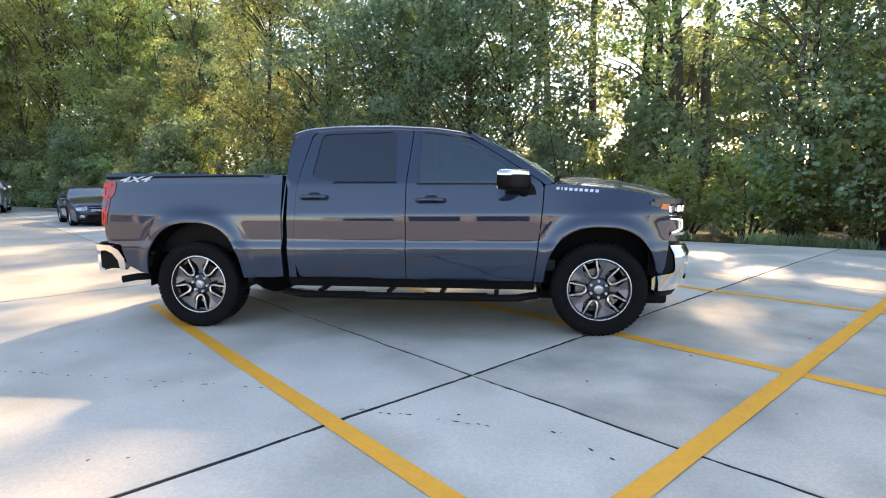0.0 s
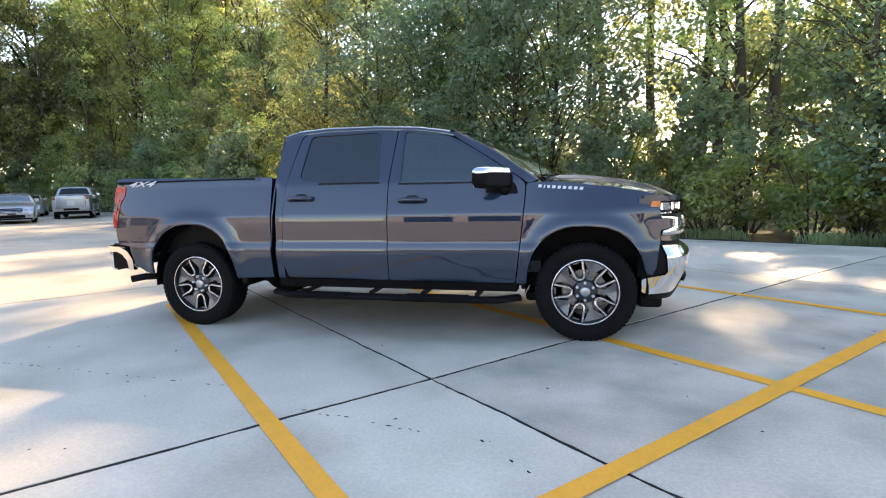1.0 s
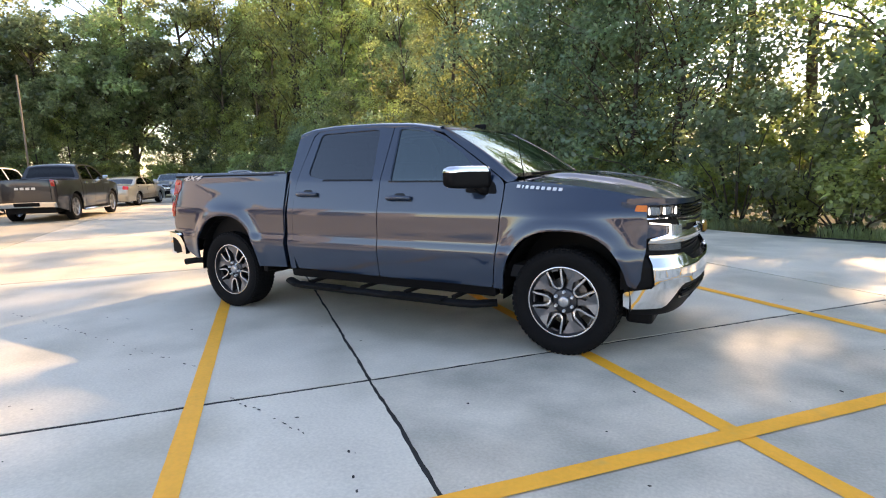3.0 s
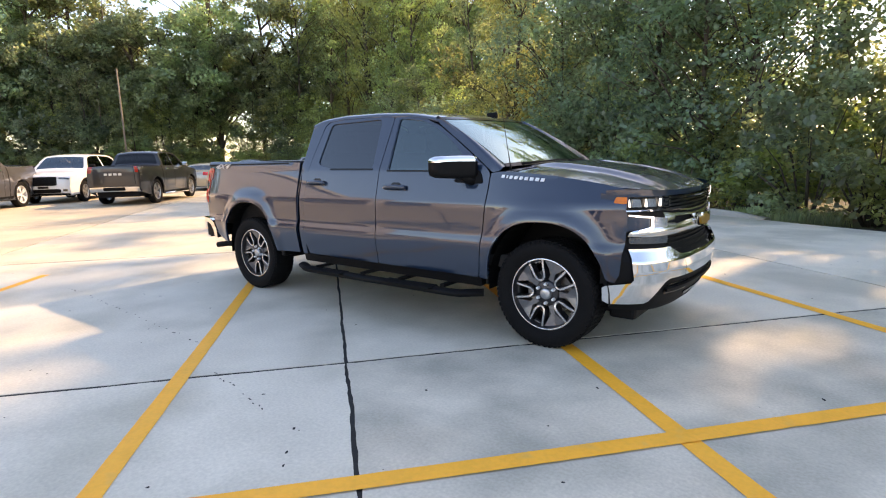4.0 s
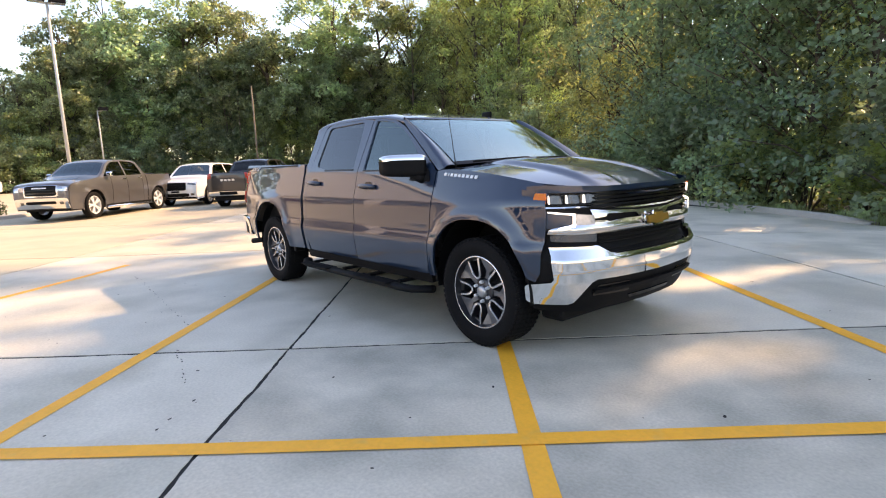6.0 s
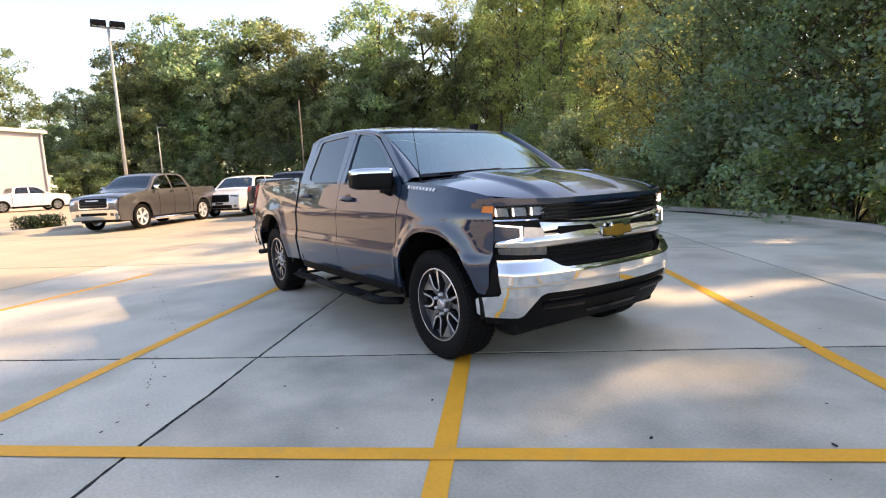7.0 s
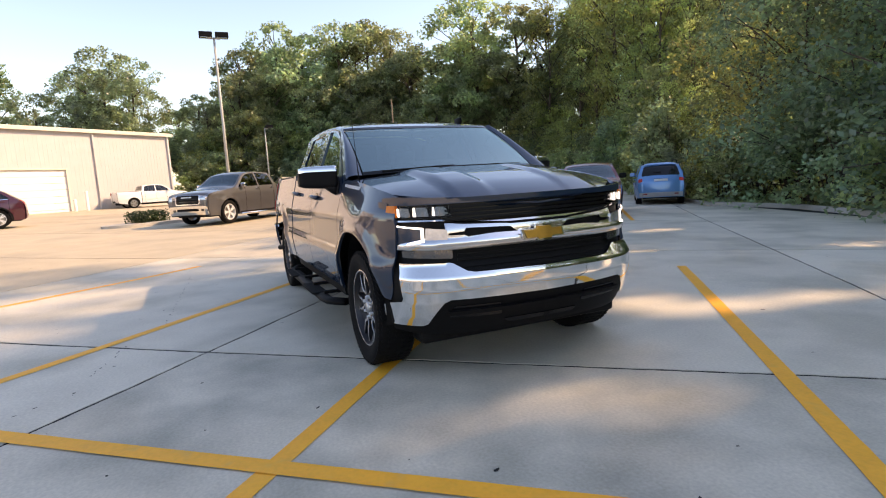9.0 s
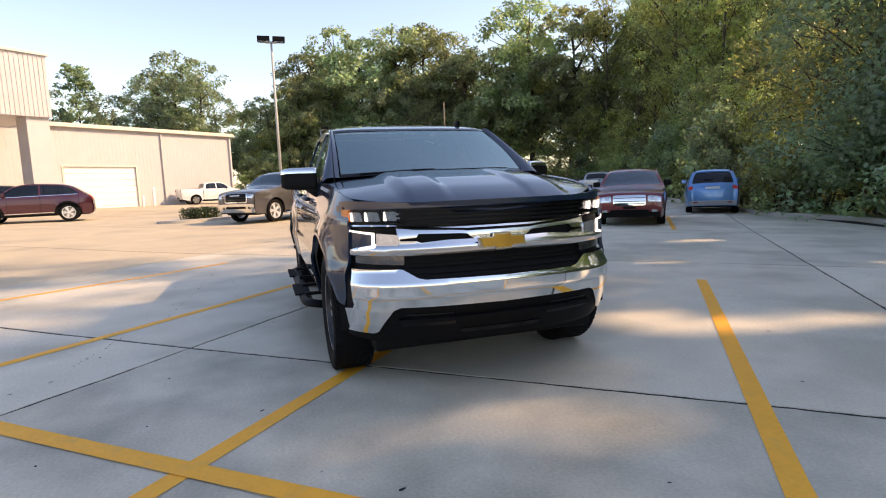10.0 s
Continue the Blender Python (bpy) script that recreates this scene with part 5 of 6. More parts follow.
def planting_bed():
    """A clipped hedge on a small kerbed island."""
    rng = np.random.default_rng(31)
    hedge = holder("low_hedge", "low clipped dark green hedge on a kerbed island", "hedge", m=Matrix.Translation((-20.3, -4.0, gz(-20.3, -4.0))) @ Matrix.Rotation(radians(-47), 4, "Z"))
    c = [(x, y, z) for x in np.arange(-0.6, 0.65, 0.3) for y in (-0.3, 0.0, 0.3) for z in (0.22, 0.42)]
    attach("foliage", leaves_mesh(c, [0.24] * len(c), 130, 0.075, rng, 0.8), LEAF_H, hedge)
    bm = bmesh.new()
    for k, x in enumerate(np.arange(-0.6, 0.65, 0.3)):
        at = len(bm.verts)
        tube(bm, [(x, 0, 0), (x, 0.05, 0.4)], [0.02, 0.01], 5)
        bm.verts.ensure_lookup_table()
        if at:
            bm.faces.new((bm.verts[at], bm.verts[at + 1], bm.verts[at - 5]))
    part("stem", bm, BARK, hedge)
    ring = [(2.0 * math.cos(t), 1.0 * math.sin(t)) for t in np.linspace(0, 2 * math.pi, 28)[:-1]]
    isl = attach("island", sheet_mesh(ring, lambda u, v: (u, v, 0.11), step=0.4, rim=0.2), KERB)
    isl.matrix_basis = hedge.matrix_basis.copy()
    tagged(isl, "low concrete planting island beneath the hedge", "planting bed", kind="structure")


planting_bed()

# ---- the pickup in the middle of the lot ----
GREY = paint("grey_metallic_paint", (0.0105, 0.0245, 0.052), 0.14, 0.28, 1.74, 1.0, 0.1)

_z = np.arange(0.30, 2.0, 0.004)
_y = np.interp(_z, [0.30, 0.44, 0.52, 0.64, 0.755, 0.785, 0.845, 0.90, 1.02, 1.075, 1.10, 1.20, 1.36, 1.40, 1.86, 2.0],
               [0.915, 0.930, 0.948, 0.966, 0.979, 0.976, 0.9610, 0.9600, 0.9572, 0.9550, 0.949, 0.925, 0.887, 0.872, 0.690, 0.63])
_k = np.exp(-np.linspace(-2, 2, 11) ** 2)
_pad = np.r_[[_y[0]] * 5, _y, [_y[-1]] * 5]
_y = np.convolve(_pad, _k / _k.sum(), "valid")
AXF, AXR, WHEEL_R = 1.8725, -1.8725, 0.415


def arch_reach(x, z, c, top):
    """1 on the lip of the wheel arch, growing outwards."""
    return ((abs(x - c) / 0.485) ** 2.5 + (max(0.0, z - 0.40) / (top - 0.40)) ** 2.5) ** 0.4


def side_y(x, z):
    y = float(np.interp(z, _z, _y))
    if z < 1.45:
        for c, top in ((AXF, 0.972), (AXR, 1.015)):
            q = arch_reach(x, z, c, top)
            if q < 1.9:
                y += 0.032 * math.exp(-((max(0, q - 1.0)) / 0.15) ** 2) * (0.45 + 0.55 * min(1.0, max(0.0, (z - 0.5) / 0.35)))
        if x < -0.95 and z > 1.36:
            y = 0.887 - 0.2 * (z - 1.36)
        y -= 0.110 * max(0.0, (x - 1.98) / 0.49) ** 2.5 + 0.035 * max(0.0, (-2.2 - x) / 0.6) ** 2.5
        if z > 1.1 and x > 1.4:
            y -= 0.05 * min(1.0, (x - 1.4) / 0.8) * min(1.0, (z - 1.1) / 0.2)
    return y


def arch_line(c, top, base_r, base_f):
    """The lip of a wheel arch from its rear foot over the top to its front foot."""
    pts = [(c - 0.485, base_r)]
    for a in np.linspace(math.pi, 0, 25):
        ca, sa = math.cos(a), math.sin(a)
        pts.append((c + 0.485 * math.copysign(abs(ca) ** 0.8, ca), 0.40 + (top - 0.40) * sa ** 0.8))
    pts = [p for p in pts if p[1] > max(base_r if p[0] < c else base_f, 0) or p is pts[0]]
    return pts + [(c + 0.485, base_f)]


ROOF_X = [-1.0, -0.93, -0.8, -0.5, 0.0, 0.4, 0.65, 0.82, 1.0]
ROOF_Z = [1.865, 1.89, 1.918, 1.934, 1.924, 1.894, 1.854, 1.815, 1.76]
RAIL_Z = [1.77, 1.80, 1.843, 1.864, 1.860, 1.838, 1.797, 1.752, 1.69]


def roof_at(x, a):
    zb, zr = float(np.interp(x, ROOF_X, RAIL_Z)), float(np.interp(x, ROOF_X, ROOF_Z))
    s, c = math.sin(a * math.pi / 2), math.cos(a * math.pi / 2)
    return (x, float(np.interp(zb, _z, _y)) * math.copysign(abs(s) ** 0.7, s), zb + (zr - zb) * abs(c) ** 0.7)


def screen_at(s, t):
    """The windscreen: s from its foot (0) to its head (1), t across."""
    top = Vector(roof_at(0.82 - 0.13 * t * t, 0.80 * t))
    foot = Vector((1.60 - 0.16 * t * t, 0.765 * t, 1.388 - 0.015 * t * t))
    return foot.lerp(top, s) + Vector((0.03, 0, 0.045)) * (s * (1 - s)) * 2.0


HOOD_X = [1.40, 1.55, 1.83, 2.18, 2.485, 2.62, 2.70, 2.78]
HOOD_Z = [1.398, 1.400, 1.390, 1.342, 1.272, 1.222, 1.172, 1.10]
HOODE_X = [1.40, 1.70, 2.00, 2.30, 2.50, 2.65, 2.78]
HOODE_Z = [1.345, 1.325, 1.292, 1.242, 1.190, 1.14, 1.09]
_hx = np.arange(1.3, 2.85, 0.01)
_hz = np.convolve(np.pad(np.interp(_hx, HOOD_X, HOOD_Z), 6, "edge"), np.ones(13) / 13, "valid")
_he = np.convolve(np.pad(np.interp(_hx, HOODE_X, HOODE_Z), 6, "edge"), np.ones(13) / 13, "valid")


def smooth(a, b, v):
    t = max(0.0, min(1.0, (v - a) / (b - a)))
    return t * t * (3 - 2 * t)


def hood_at(x, t):
    zc, ze = float(np.interp(x, _hx, _hz)), float(np.interp(x, _hx, _he))
    y = t * (side_y(x, min(ze, 1.36)) - 0.006)
    ay = abs(y)
    fore = smooth(1.45, 1.75, x) * (1 - 0.75 * smooth(2.35, 2.7, x))
    z = zc - (zc - ze) * abs(t) ** 3.0 - 0.016 * (1 - abs(t) ** 6)
    z += fore * (0.030 * smooth(0.56, 0.46, ay) - 0.016 * smooth(0.30, 0.22, ay) * smooth(1.6, 1.9, x))
    return (x, y, z)


# plan of the nose: arc length from the centre line to the wheel arch
_plan = np.array([(0.0, 2.725), (0.30, 2.712), (0.50, 2.680), (0.66, 2.625), (0.77, 2.55), (0.835, 2.46), (0.88, 2.36), (0.905, 2.24), (0.915, 2.1)])
for _ in range(4):
    _cut = np.stack([_plan[:-1] * 0.75 + _plan[1:] * 0.25, _plan[:-1] * 0.25 + _plan[1:] * 0.75], 1).reshape(-1, 2)
    _plan = np.vstack([_plan[:1], _cut, _plan[-1:]])
_ty, _tx = _plan[:, 0], _plan[:, 1]
_tu = np.r_[0, np.cumsum(np.hypot(np.diff(_tx), np.diff(_ty)))]
NOSE_Z = [0.28, 0.36, 0.45, 0.56, 0.62, 0.712, 0.795, 0.86, 0.93, 1.05, 1.16]
NOSE_O = [-0.09, -0.035, 0.005, 0.038, 0.050, 0.050, 0.010, 0.008, 0.006, 0.004, 0.010]


def nose_u(y):
    return math.copysign(float(np.interp(abs(y), _ty, _tu)), y)


def nose_at(u, z):
    a = abs(u)
    if a > 0.9:
        a = 0.9 + (a - 0.9) * 0.6
    x, y = float(np.interp(a, _tu, _tx)), float(np.interp(a, _tu, _ty))
    h = 0.02
    dx = float(np.interp(a + h, _tu, _tx) - np.interp(a - h, _tu, _tx))
    dy = float(np.interp(a + h, _tu, _ty) - np.interp(a - h, _tu, _ty))
    l = math.hypot(dx, dy)
    o = float(np.interp(z, NOSE_Z, NOSE_O)) * (1 - 0.75 * smooth(0.80, 1.05, a))
    x, y = x + o * dy / l, y - o * dx / l
    return (x, math.copysign(y, u), z)


def bar_at(u, z):
    """The nose, with the chrome bars leaning back to face the sky."""
    x, y, _ = nose_at(u, z)
    return (x - float(np.interp(z, [0.87, 0.912, 0.945, 0.985, 1.0, 1.04, 1.08], [0.030, 0.0, 0.026, 0.026, 0.030, 0.050, 0.070])), y, z)


def mirrored(points, sg):
    return [(p[0] * sg, *p[1:]) for p in (points if sg > 0 else points[::-1])]


def hero_wheel(truck, x, sg):
    """A wheel of the pickup: treaded tyre, six pairs of machined spokes with dark pockets, cap and nuts."""
    r, h, rim = WHEEL_R, 0.132, 0.276
    hub = part("wheel", bmesh.new(), RUBBER, truck)
    hub.location = (x, sg * 0.815, r)
    hub.rotation_euler = (0, radians(0 if x > 0 else 18), 0 if sg > 0 else math.pi)
    bm = bmesh.new()
    prof = [(rim - 0.01, -h * 0.75), (rim + 0.03, -h * 0.95), (r - 0.06, -h), (r - 0.02, -h * 0.93), (r - 0.005, -h * 0.8), (r - 0.005, 0), (r - 0.005, h * 0.8), (r - 0.02, h * 0.93), (r - 0.045, h * 1.0), (r - 0.085, h * 1.0), (rim + 0.035, h * 0.93), (rim + 0.02, h * 0.90), (rim + 0.012, h * 0.86), (rim - 0.002, h * 0.80)]
    lathe(bm, prof, 72)
    part("tyre", bm, RUBBER, hub, "black all-terrain tyre", smooth=True)
    bm = bmesh.new()
    for k in range(60):
        m = Matrix.Rotation(2 * math.pi * k / 60, 4, "Y")
        for j, yy in enumerate((-0.098, -0.05, 0.0, 0.05, 0.098)):
            box(bm, r - 0.014, r - 0.001, yy - 0.019, yy + 0.019, -0.015, 0.015, m=m @ Matrix.Rotation(0.05 * (j % 2), 4, "Y") @ Matrix.Rotation(0.35, 4, "X"))
        box(bm, r - 0.035, r - 0.014, h * 0.80, h * 0.955, -0.012, 0.012, m=m)
    tagged(part("tread", bm, RUBBER, hub), kind="stuff")
    bm = bmesh.new()
    lathe(bm, [(rim - 0.011, h * 0.85), (rim - 0.020, h * 0.6), (rim - 0.03, h * 0.2), (rim - 0.035, -h * 0.75)], 72)
    part("rim_barrel", bm, DARK_ALLOY, hub, smooth=True)
    bm = bmesh.new()
    lathe(bm, [(rim + 0.002, h * 0.845), (rim - 0.004, h * 0.87), (rim - 0.009, h * 0.855)], 72)
    part("rim_lip", bm, ALLOY, hub, "bright machined rim lip", smooth=True)
    bm = bmesh.new()
    lathe(bm, [(0.001, h * 0.52), (0.085, h * 0.52), (0.10, h * 0.44), (0.10, h * 0.1)], 36)
    part("hub_face", bm, DARK_ALLOY, hub, smooth=True)

    def ribbon(bm, path, w, y_top, y_bot):
        """A bar of width w along a path of (x, z, rise)."""
        pts = [Vector((a, 0, b)) for a, b, _ in path]
        rows = []
        for i, p in enumerate(pts):
            d = (pts[min(i + 1, len(pts) - 1)] - pts[max(0, i - 1)]).normalized()
            n = Vector((-d.z, 0, d.x))
            dy = path[i][2]
            rows.append([bm.verts.new(p + n * w * q + Vector((0, yy + dy, 0))) for q, yy in ((-1.0, y_bot), (-0.85, y_top), (0.85, y_top), (1.0, y_bot))])
        for A, B in zip(rows, rows[1:]):
            for q in range(3):
                bm.faces.new((A[q], B[q], B[q + 1], A[q + 1]))
        return bm

    for k in range(5):
        m = Matrix.Rotation(2 * math.pi * k / 5, 4, "Y")
        u = [((rim - 0.006) * math.cos(0.225), (rim - 0.006) * math.sin(0.225), 0.0), (0.20, 0.047, 0.003), (0.155, 0.041, 0.003), (0.128, 0.033, 0.0), (0.112, 0.018, -0.004), (0.107, 0.0, -0.006)]
        u += [(a, -b, c) for a, b, c in u[-2::-1]]
        bm = ribbon(bmesh.new(), u, 0.0088, h * 0.68, h * 0.665)
        bmesh.ops.transform(bm, matrix=m, verts=bm.verts)
        part("spoke", bm, ALLOY, hub, "bright machined looped spoke")
        bm = ribbon(bmesh.new(), u, 0.0108, h * 0.655, h * 0.15)
        bmesh.ops.transform(bm, matrix=m, verts=bm.verts)
        part("spoke_flank", bm, DARK_ALLOY, hub)
        m2 = Matrix.Rotation(2 * math.pi * (k + 0.5) / 5, 4, "Y")
        bm = bmesh.new()
        q = []
        for rr, aa, yy in ((0.085, 0.30, 0.40), (0.085, -0.30, 0.40), (0.165, -0.10, 0.46), (rim - 0.012, -0.36, 0.60), (rim - 0.008, 0.0, 0.50), (rim - 0.012, 0.36, 0.60), (0.165, 0.10, 0.46)):
            q.append((m2 @ Vector((rr * math.cos(aa), h * yy, rr * math.sin(aa)))))
        top = [bm.verts.new(v) for v in q]
        low = [bm.verts.new(v - Vector((0, h * 0.45, 0))) for v in q]
        for f in ((0, 1, 2, 6), (2, 3, 4), (2, 4, 6), (4, 5, 6)):
            bm.faces.new([top[i] for i in f])
        for i in range(7):
            bm.faces.new((top[i], top[(i + 1) % 7], low[(i + 1) % 7], low[i]))
        bmesh.ops.recalc_face_normals(bm, faces=bm.faces)
        part("spoke_web", bm, WEB_ALLOY, hub, "satin grey spoke")
        bm = bmesh.new()
        box(bm, rim - 0.035, rim - 0.012, h * 0.35, h * 0.50, -0.028, 0.028, m=m)
        part("pocket_insert", bm, WEB_ALLOY, hub)
    for k in range(6):
        bm = bmesh.new()
        a = 2 * math.pi * (k + 0.5) / 6
        lathe(bm, [(0.001, h * 0.74), (0.010, h * 0.74), (0.0135, h * 0.66), (0.0135, h * 0.4)], 6)
        bmesh.ops.translate(bm, verts=bm.verts, vec=(0.074 * math.cos(a), 0, 0.074 * math.sin(a)))
        part("lug_nut", bm, BADGE, hub)
    bm = bmesh.new()
    lathe(bm, [(0.001, h * 0.74), (0.030, h * 0.735), (0.042, h * 0.70), (0.045, h * 0.5)], 28)
    part("hub_cap", bm, SILVER_ALLOY, hub, "silver hub cap", smooth=True)
    bm = bmesh.new()
    lathe(bm, [(0.06, -h * 0.05), (0.175, -h * 0.05), (0.175, -h * 0.3)], 40)
    part("brake_disc", bm, STEEL, hub)
    part("brake_caliper", boxes((0.09, 0.20, -h * 0.45, h * 0.05, -0.09, 0.09), bevel=0.015), STEEL, hub)


def lettering(text, size, f, mat, parent, name, lean=0.3, depth=0.004):
    """Raised lettering laid on f(u, v); u and v in metres from the text's lower left corner."""
    cu = bpy.data.curves.new("lettering", "FONT")
    cu.body, cu.size, cu.shear, cu.extrude, cu.offset = text, size, lean, depth, 0.002
    tmp = bpy.data.objects.new("lettering", cu)
    me = bpy.data.meshes.new_from_object(tmp)
    bpy.data.objects.remove(tmp)
    for v in me.vertices:
        v.co = f(v.co.x, v.co.y, v.co.z)
    me.update()
    return attach(name, me, mat, parent, "raised silver lettering")


def build_pickup():
    truck = holder("pickup_truck", "dark grey metallic crew-cab pickup with chrome bumpers, parked across stall lines", "pickup truck")

    def window_pts(k):
        return ([(-0.655, 1.822), (0.055, 1.832), (0.075, 1.368), (-0.50, 1.376, 0.12), (-0.725, 1.420, 0.06)] if k == 0
                else [(0.285, 1.826), (0.625, 1.784, 0.2), (0.935, 1.606, 0.2), (1.11, 1.456), (1.235, 1.348), (0.280, 1.354)])

    rail = [(x, float(np.interp(x, ROOF_X, RAIL_Z)) - 0.006) for x in np.linspace(-0.86, 0.74, 14)]
    pillar = [(0.785, 1.738), (0.984, 1.614), (1.184, 1.487), (1.362, 1.368), (1.410, 1.333)]
    for sg in (1, -1):
        f = lambda u, v, sg=sg: (u, sg * side_y(u, v), v)
        K = dict(flip=sg > 0, step=0.035)
        # bed side
        bed = [(-1.002, 0.505), (-1.002, 1.446), *[(x, 1.446 + 0.038 * (-0.968 - x) / 1.83) for x in np.linspace(-1.3, -2.70, 6)], (-2.80, 1.478), (-2.825, 1.44), (-2.80, 0.90), (-2.775, 0.815), (-2.62, 0.80), (-2.57, 0.60), (-2.44, 0.535)]
        bed += arch_line(AXR, 1.015, 0.52, 0.49)
        side = sheet("bed_side", bed, f, GREY, truck, rim=0.02, **K)
        hole_r, hole_f = rounded(window_pts(0), 0.05), rounded(window_pts(1), 0.035)
        # doors with their window frames
        rear = [(0.158, 0.495), (0.162, 1.36), (0.21, 1.838), *[p for p in reversed(rail) if -0.69 < p[0] < 0.2], (-0.698, 1.838), (-0.746, 1.802), (-0.825, 1.50), (-0.861, 1.30), (-0.876, 0.90), (-0.876, 0.62), (-0.835, 0.505)]
        d1 = sheet("rear_door", rounded(rear, 0.02, 2), f, GREY, truck, holes=[hole_r], rim=0.03, **K)
        front = [(0.166, 0.495), (1.292, 0.488), (1.310, 0.60), (1.352, 0.95), (1.378, 1.20), (1.385, 1.325), (1.345, 1.370), (1.17, 1.485), (0.97, 1.615), (0.77, 1.735), (0.60, 1.800), *[(x, z) for x, z in reversed(rail) if 0.22 < x < 0.58], (0.218, 1.838), (0.170, 1.36)]
        d2 = sheet("front_door", rounded(front, 0.02, 2), f, GREY, truck, holes=[hole_f], rim=0.03, **K)
        # pillar and rail round the doors
        frame_o = [(-0.945, 0.50), (-0.875, 0.50), (-0.880, 0.90), (-0.863, 1.30), (-0.831, 1.50), (-0.756, 1.808), (-0.702, 1.848), *[(x, z + 0.005) for x, z in rail if x > -0.69], *pillar, (1.47, 1.350), (1.42, 1.400), (1.22, 1.525), (1.02, 1.650), (0.84, 1.760), (0.76, 1.792), *[(x, z + 0.012) for x, z in reversed(rail) if x < 0.74], (-0.93, 1.79), (-0.965, 1.45), (-0.945, 1.30)]
        sheet("cab_frame", [p for p in frame_o], f, GREY, truck, rim=0.02, lift=-0.001, **K)
        sheet("door_jamb", [(-0.94, 0.48), (1.30, 0.48), (1.36, 1.33), (-0.90, 1.33)], f, PLASTIC, truck, lift=-0.035, rim=0, flip=sg > 0, step=0.1)
        for k, (hole, glass, dr) in enumerate(((hole_r, GLASS_TINT, d1), (hole_f, GLASS_SIDE, d2))):
            sheet("window", hole, f, glass, dr, "dark privacy glass" if k == 0 else "tinted side glass", lift=-0.010, rim=0, flip=sg > 0, step=0.08)
        # black window surrounds, centre pillar and belt seal
        edge = lambda pts, w: [(p[0], p[1]) for p in pts]
        sheet("pillar_trim", rounded([(0.185, 1.372), (0.272, 1.362), (0.277, 1.822), (0.226, 1.826)], 0.004), f, GREY, d2, lift=0.003, rim=0.004, flip=sg > 0, step=0.08)
        sheet("belt_seal", [(0.265, 1.346), (1.245, 1.338), (1.245, 1.352), (0.265, 1.360)], f, GLOSSBLACK, d2, lift=0.006, rim=0.008, flip=sg > 0, step=0.08)
        sheet("belt_seal", [(-0.52, 1.364), (0.080, 1.360), (0.080, 1.374), (-0.50, 1.379)], f, GLOSSBLACK, d1, lift=0.006, rim=0.008, flip=sg > 0, step=0.08)
        # wing
        wing = [(1.302, 0.485), (1.322, 0.62), (1.362, 0.95), (1.388, 1.20), (1.396, 1.325), (1.45, 1.338), *[(x, float(np.interp(x, _hx, _he)) + 0.004) for x in np.linspace(1.55, 2.46, 12)], (2.472, 1.175), (2.462, 1.165), (2.455, 1.115), (2.458, 1.06), (2.466, 1.035), (2.458, 0.83), (2.445, 0.76), (2.43, 0.62), (2.40, 0.560)]
        wing += [p for p in reversed(arch_line(AXF, 0.972, 0.485, 0.575))]
        sheet("wing", wing, f, GREY, truck, rim=0.02, **K)
        # sill, running board and its brackets
        sheet("sill", rounded([(-0.95, 0.415), (1.31, 0.405), (1.31, 0.482), (-0.95, 0.49)], 0.02), f, PLASTIC, truck, "black sill", lift=-0.012, rim=0.06, flip=sg > 0, step=0.1)
        bm = bmesh.new()
        yo = sg * 1.03
        tube(bm, [(-0.98, sg * 0.93, 0.375), (-0.80, yo - sg * 0.01, 0.365), (-0.70, yo, 0.362), (1.05, yo, 0.350), (1.16, yo - sg * 0.01, 0.352), (1.33, sg * 0.93, 0.365)], 0.050, 12)
        bmesh.ops.scale(bm, vec=(1, 1, 0.62), space=Matrix.Translation((0, 0, -0.356)), verts=bm.verts)
        board = part("running_board", bm, PLASTIC, truck, "black tubular running board", smooth=True)
        for a in (-0.48, 0.62):
            part("step_pad", boxes((a - 0.28, a + 0.28, yo - 0.085, yo + 0.045, 0.372, 0.388), bevel=0.006), RUBBER, board)
        for a in (-0.62, 0.02, 0.50, 0.98):
            part("bracket", boxes((a - 0.02, a + 0.02, min(sg * 0.80, yo), max(sg * 0.80, yo), 0.385, 0.41), (a - 0.015, a + 0.015, min(sg * 0.80, sg * 0.84), max(sg * 0.80, sg * 0.84), 0.40, 0.52)), PLASTIC, board)
        # door handles
        for x, z, dr in ((0.395, 1.205, d2), (-0.690, 1.238, d1)):
            y = side_y(x, z)
            bm = bmesh.new()
            pts = [(x + a, sg * (y + b), z + 0.012 * (1 - (a / 0.13) ** 2)) for a, b in ((-0.125, 0.004), (-0.105, 0.030), (-0.05, 0.042), (0.05, 0.042), (0.105, 0.030), (0.125, 0.004))]
            tube(bm, pts, 0.019, 10)
            part("door_handle", bm, GREY, dr, "dark door handle", smooth=True)
            # black patch stands for the shade in the cup behind the handle
            sheet("handle_recess", rounded([(x - 0.07, z - 0.012), (x + 0.075, z - 0.015), (x + 0.055, z + 0.045), (x - 0.05, z + 0.045)], 0.03), f, GLOSSBLACK, dr, lift=0.002, rim=0.003, flip=sg > 0, step=0.05)
        # mirror
        my = sg
        bm = bmesh.new()
        tube(bm, [(1.22, my * 0.88, 1.27), (1.20, my * 0.92, 1.285), (1.16, my * 0.97, 1.33)], [0.055, 0.045, 0.045], 10)
        mir = part("wing_mirror", bm, PLASTIC, truck, "black mirror with a chrome cap", smooth=True)
        sheet("mirror_foot", rounded([(1.04, 1.255), (1.33, 1.245), (1.30, 1.335), (1.20, 1.39), (1.08, 1.34)], 0.03), f, PLASTIC, mir, lift=0.008, rim=0.012, flip=sg > 0, step=0.05)

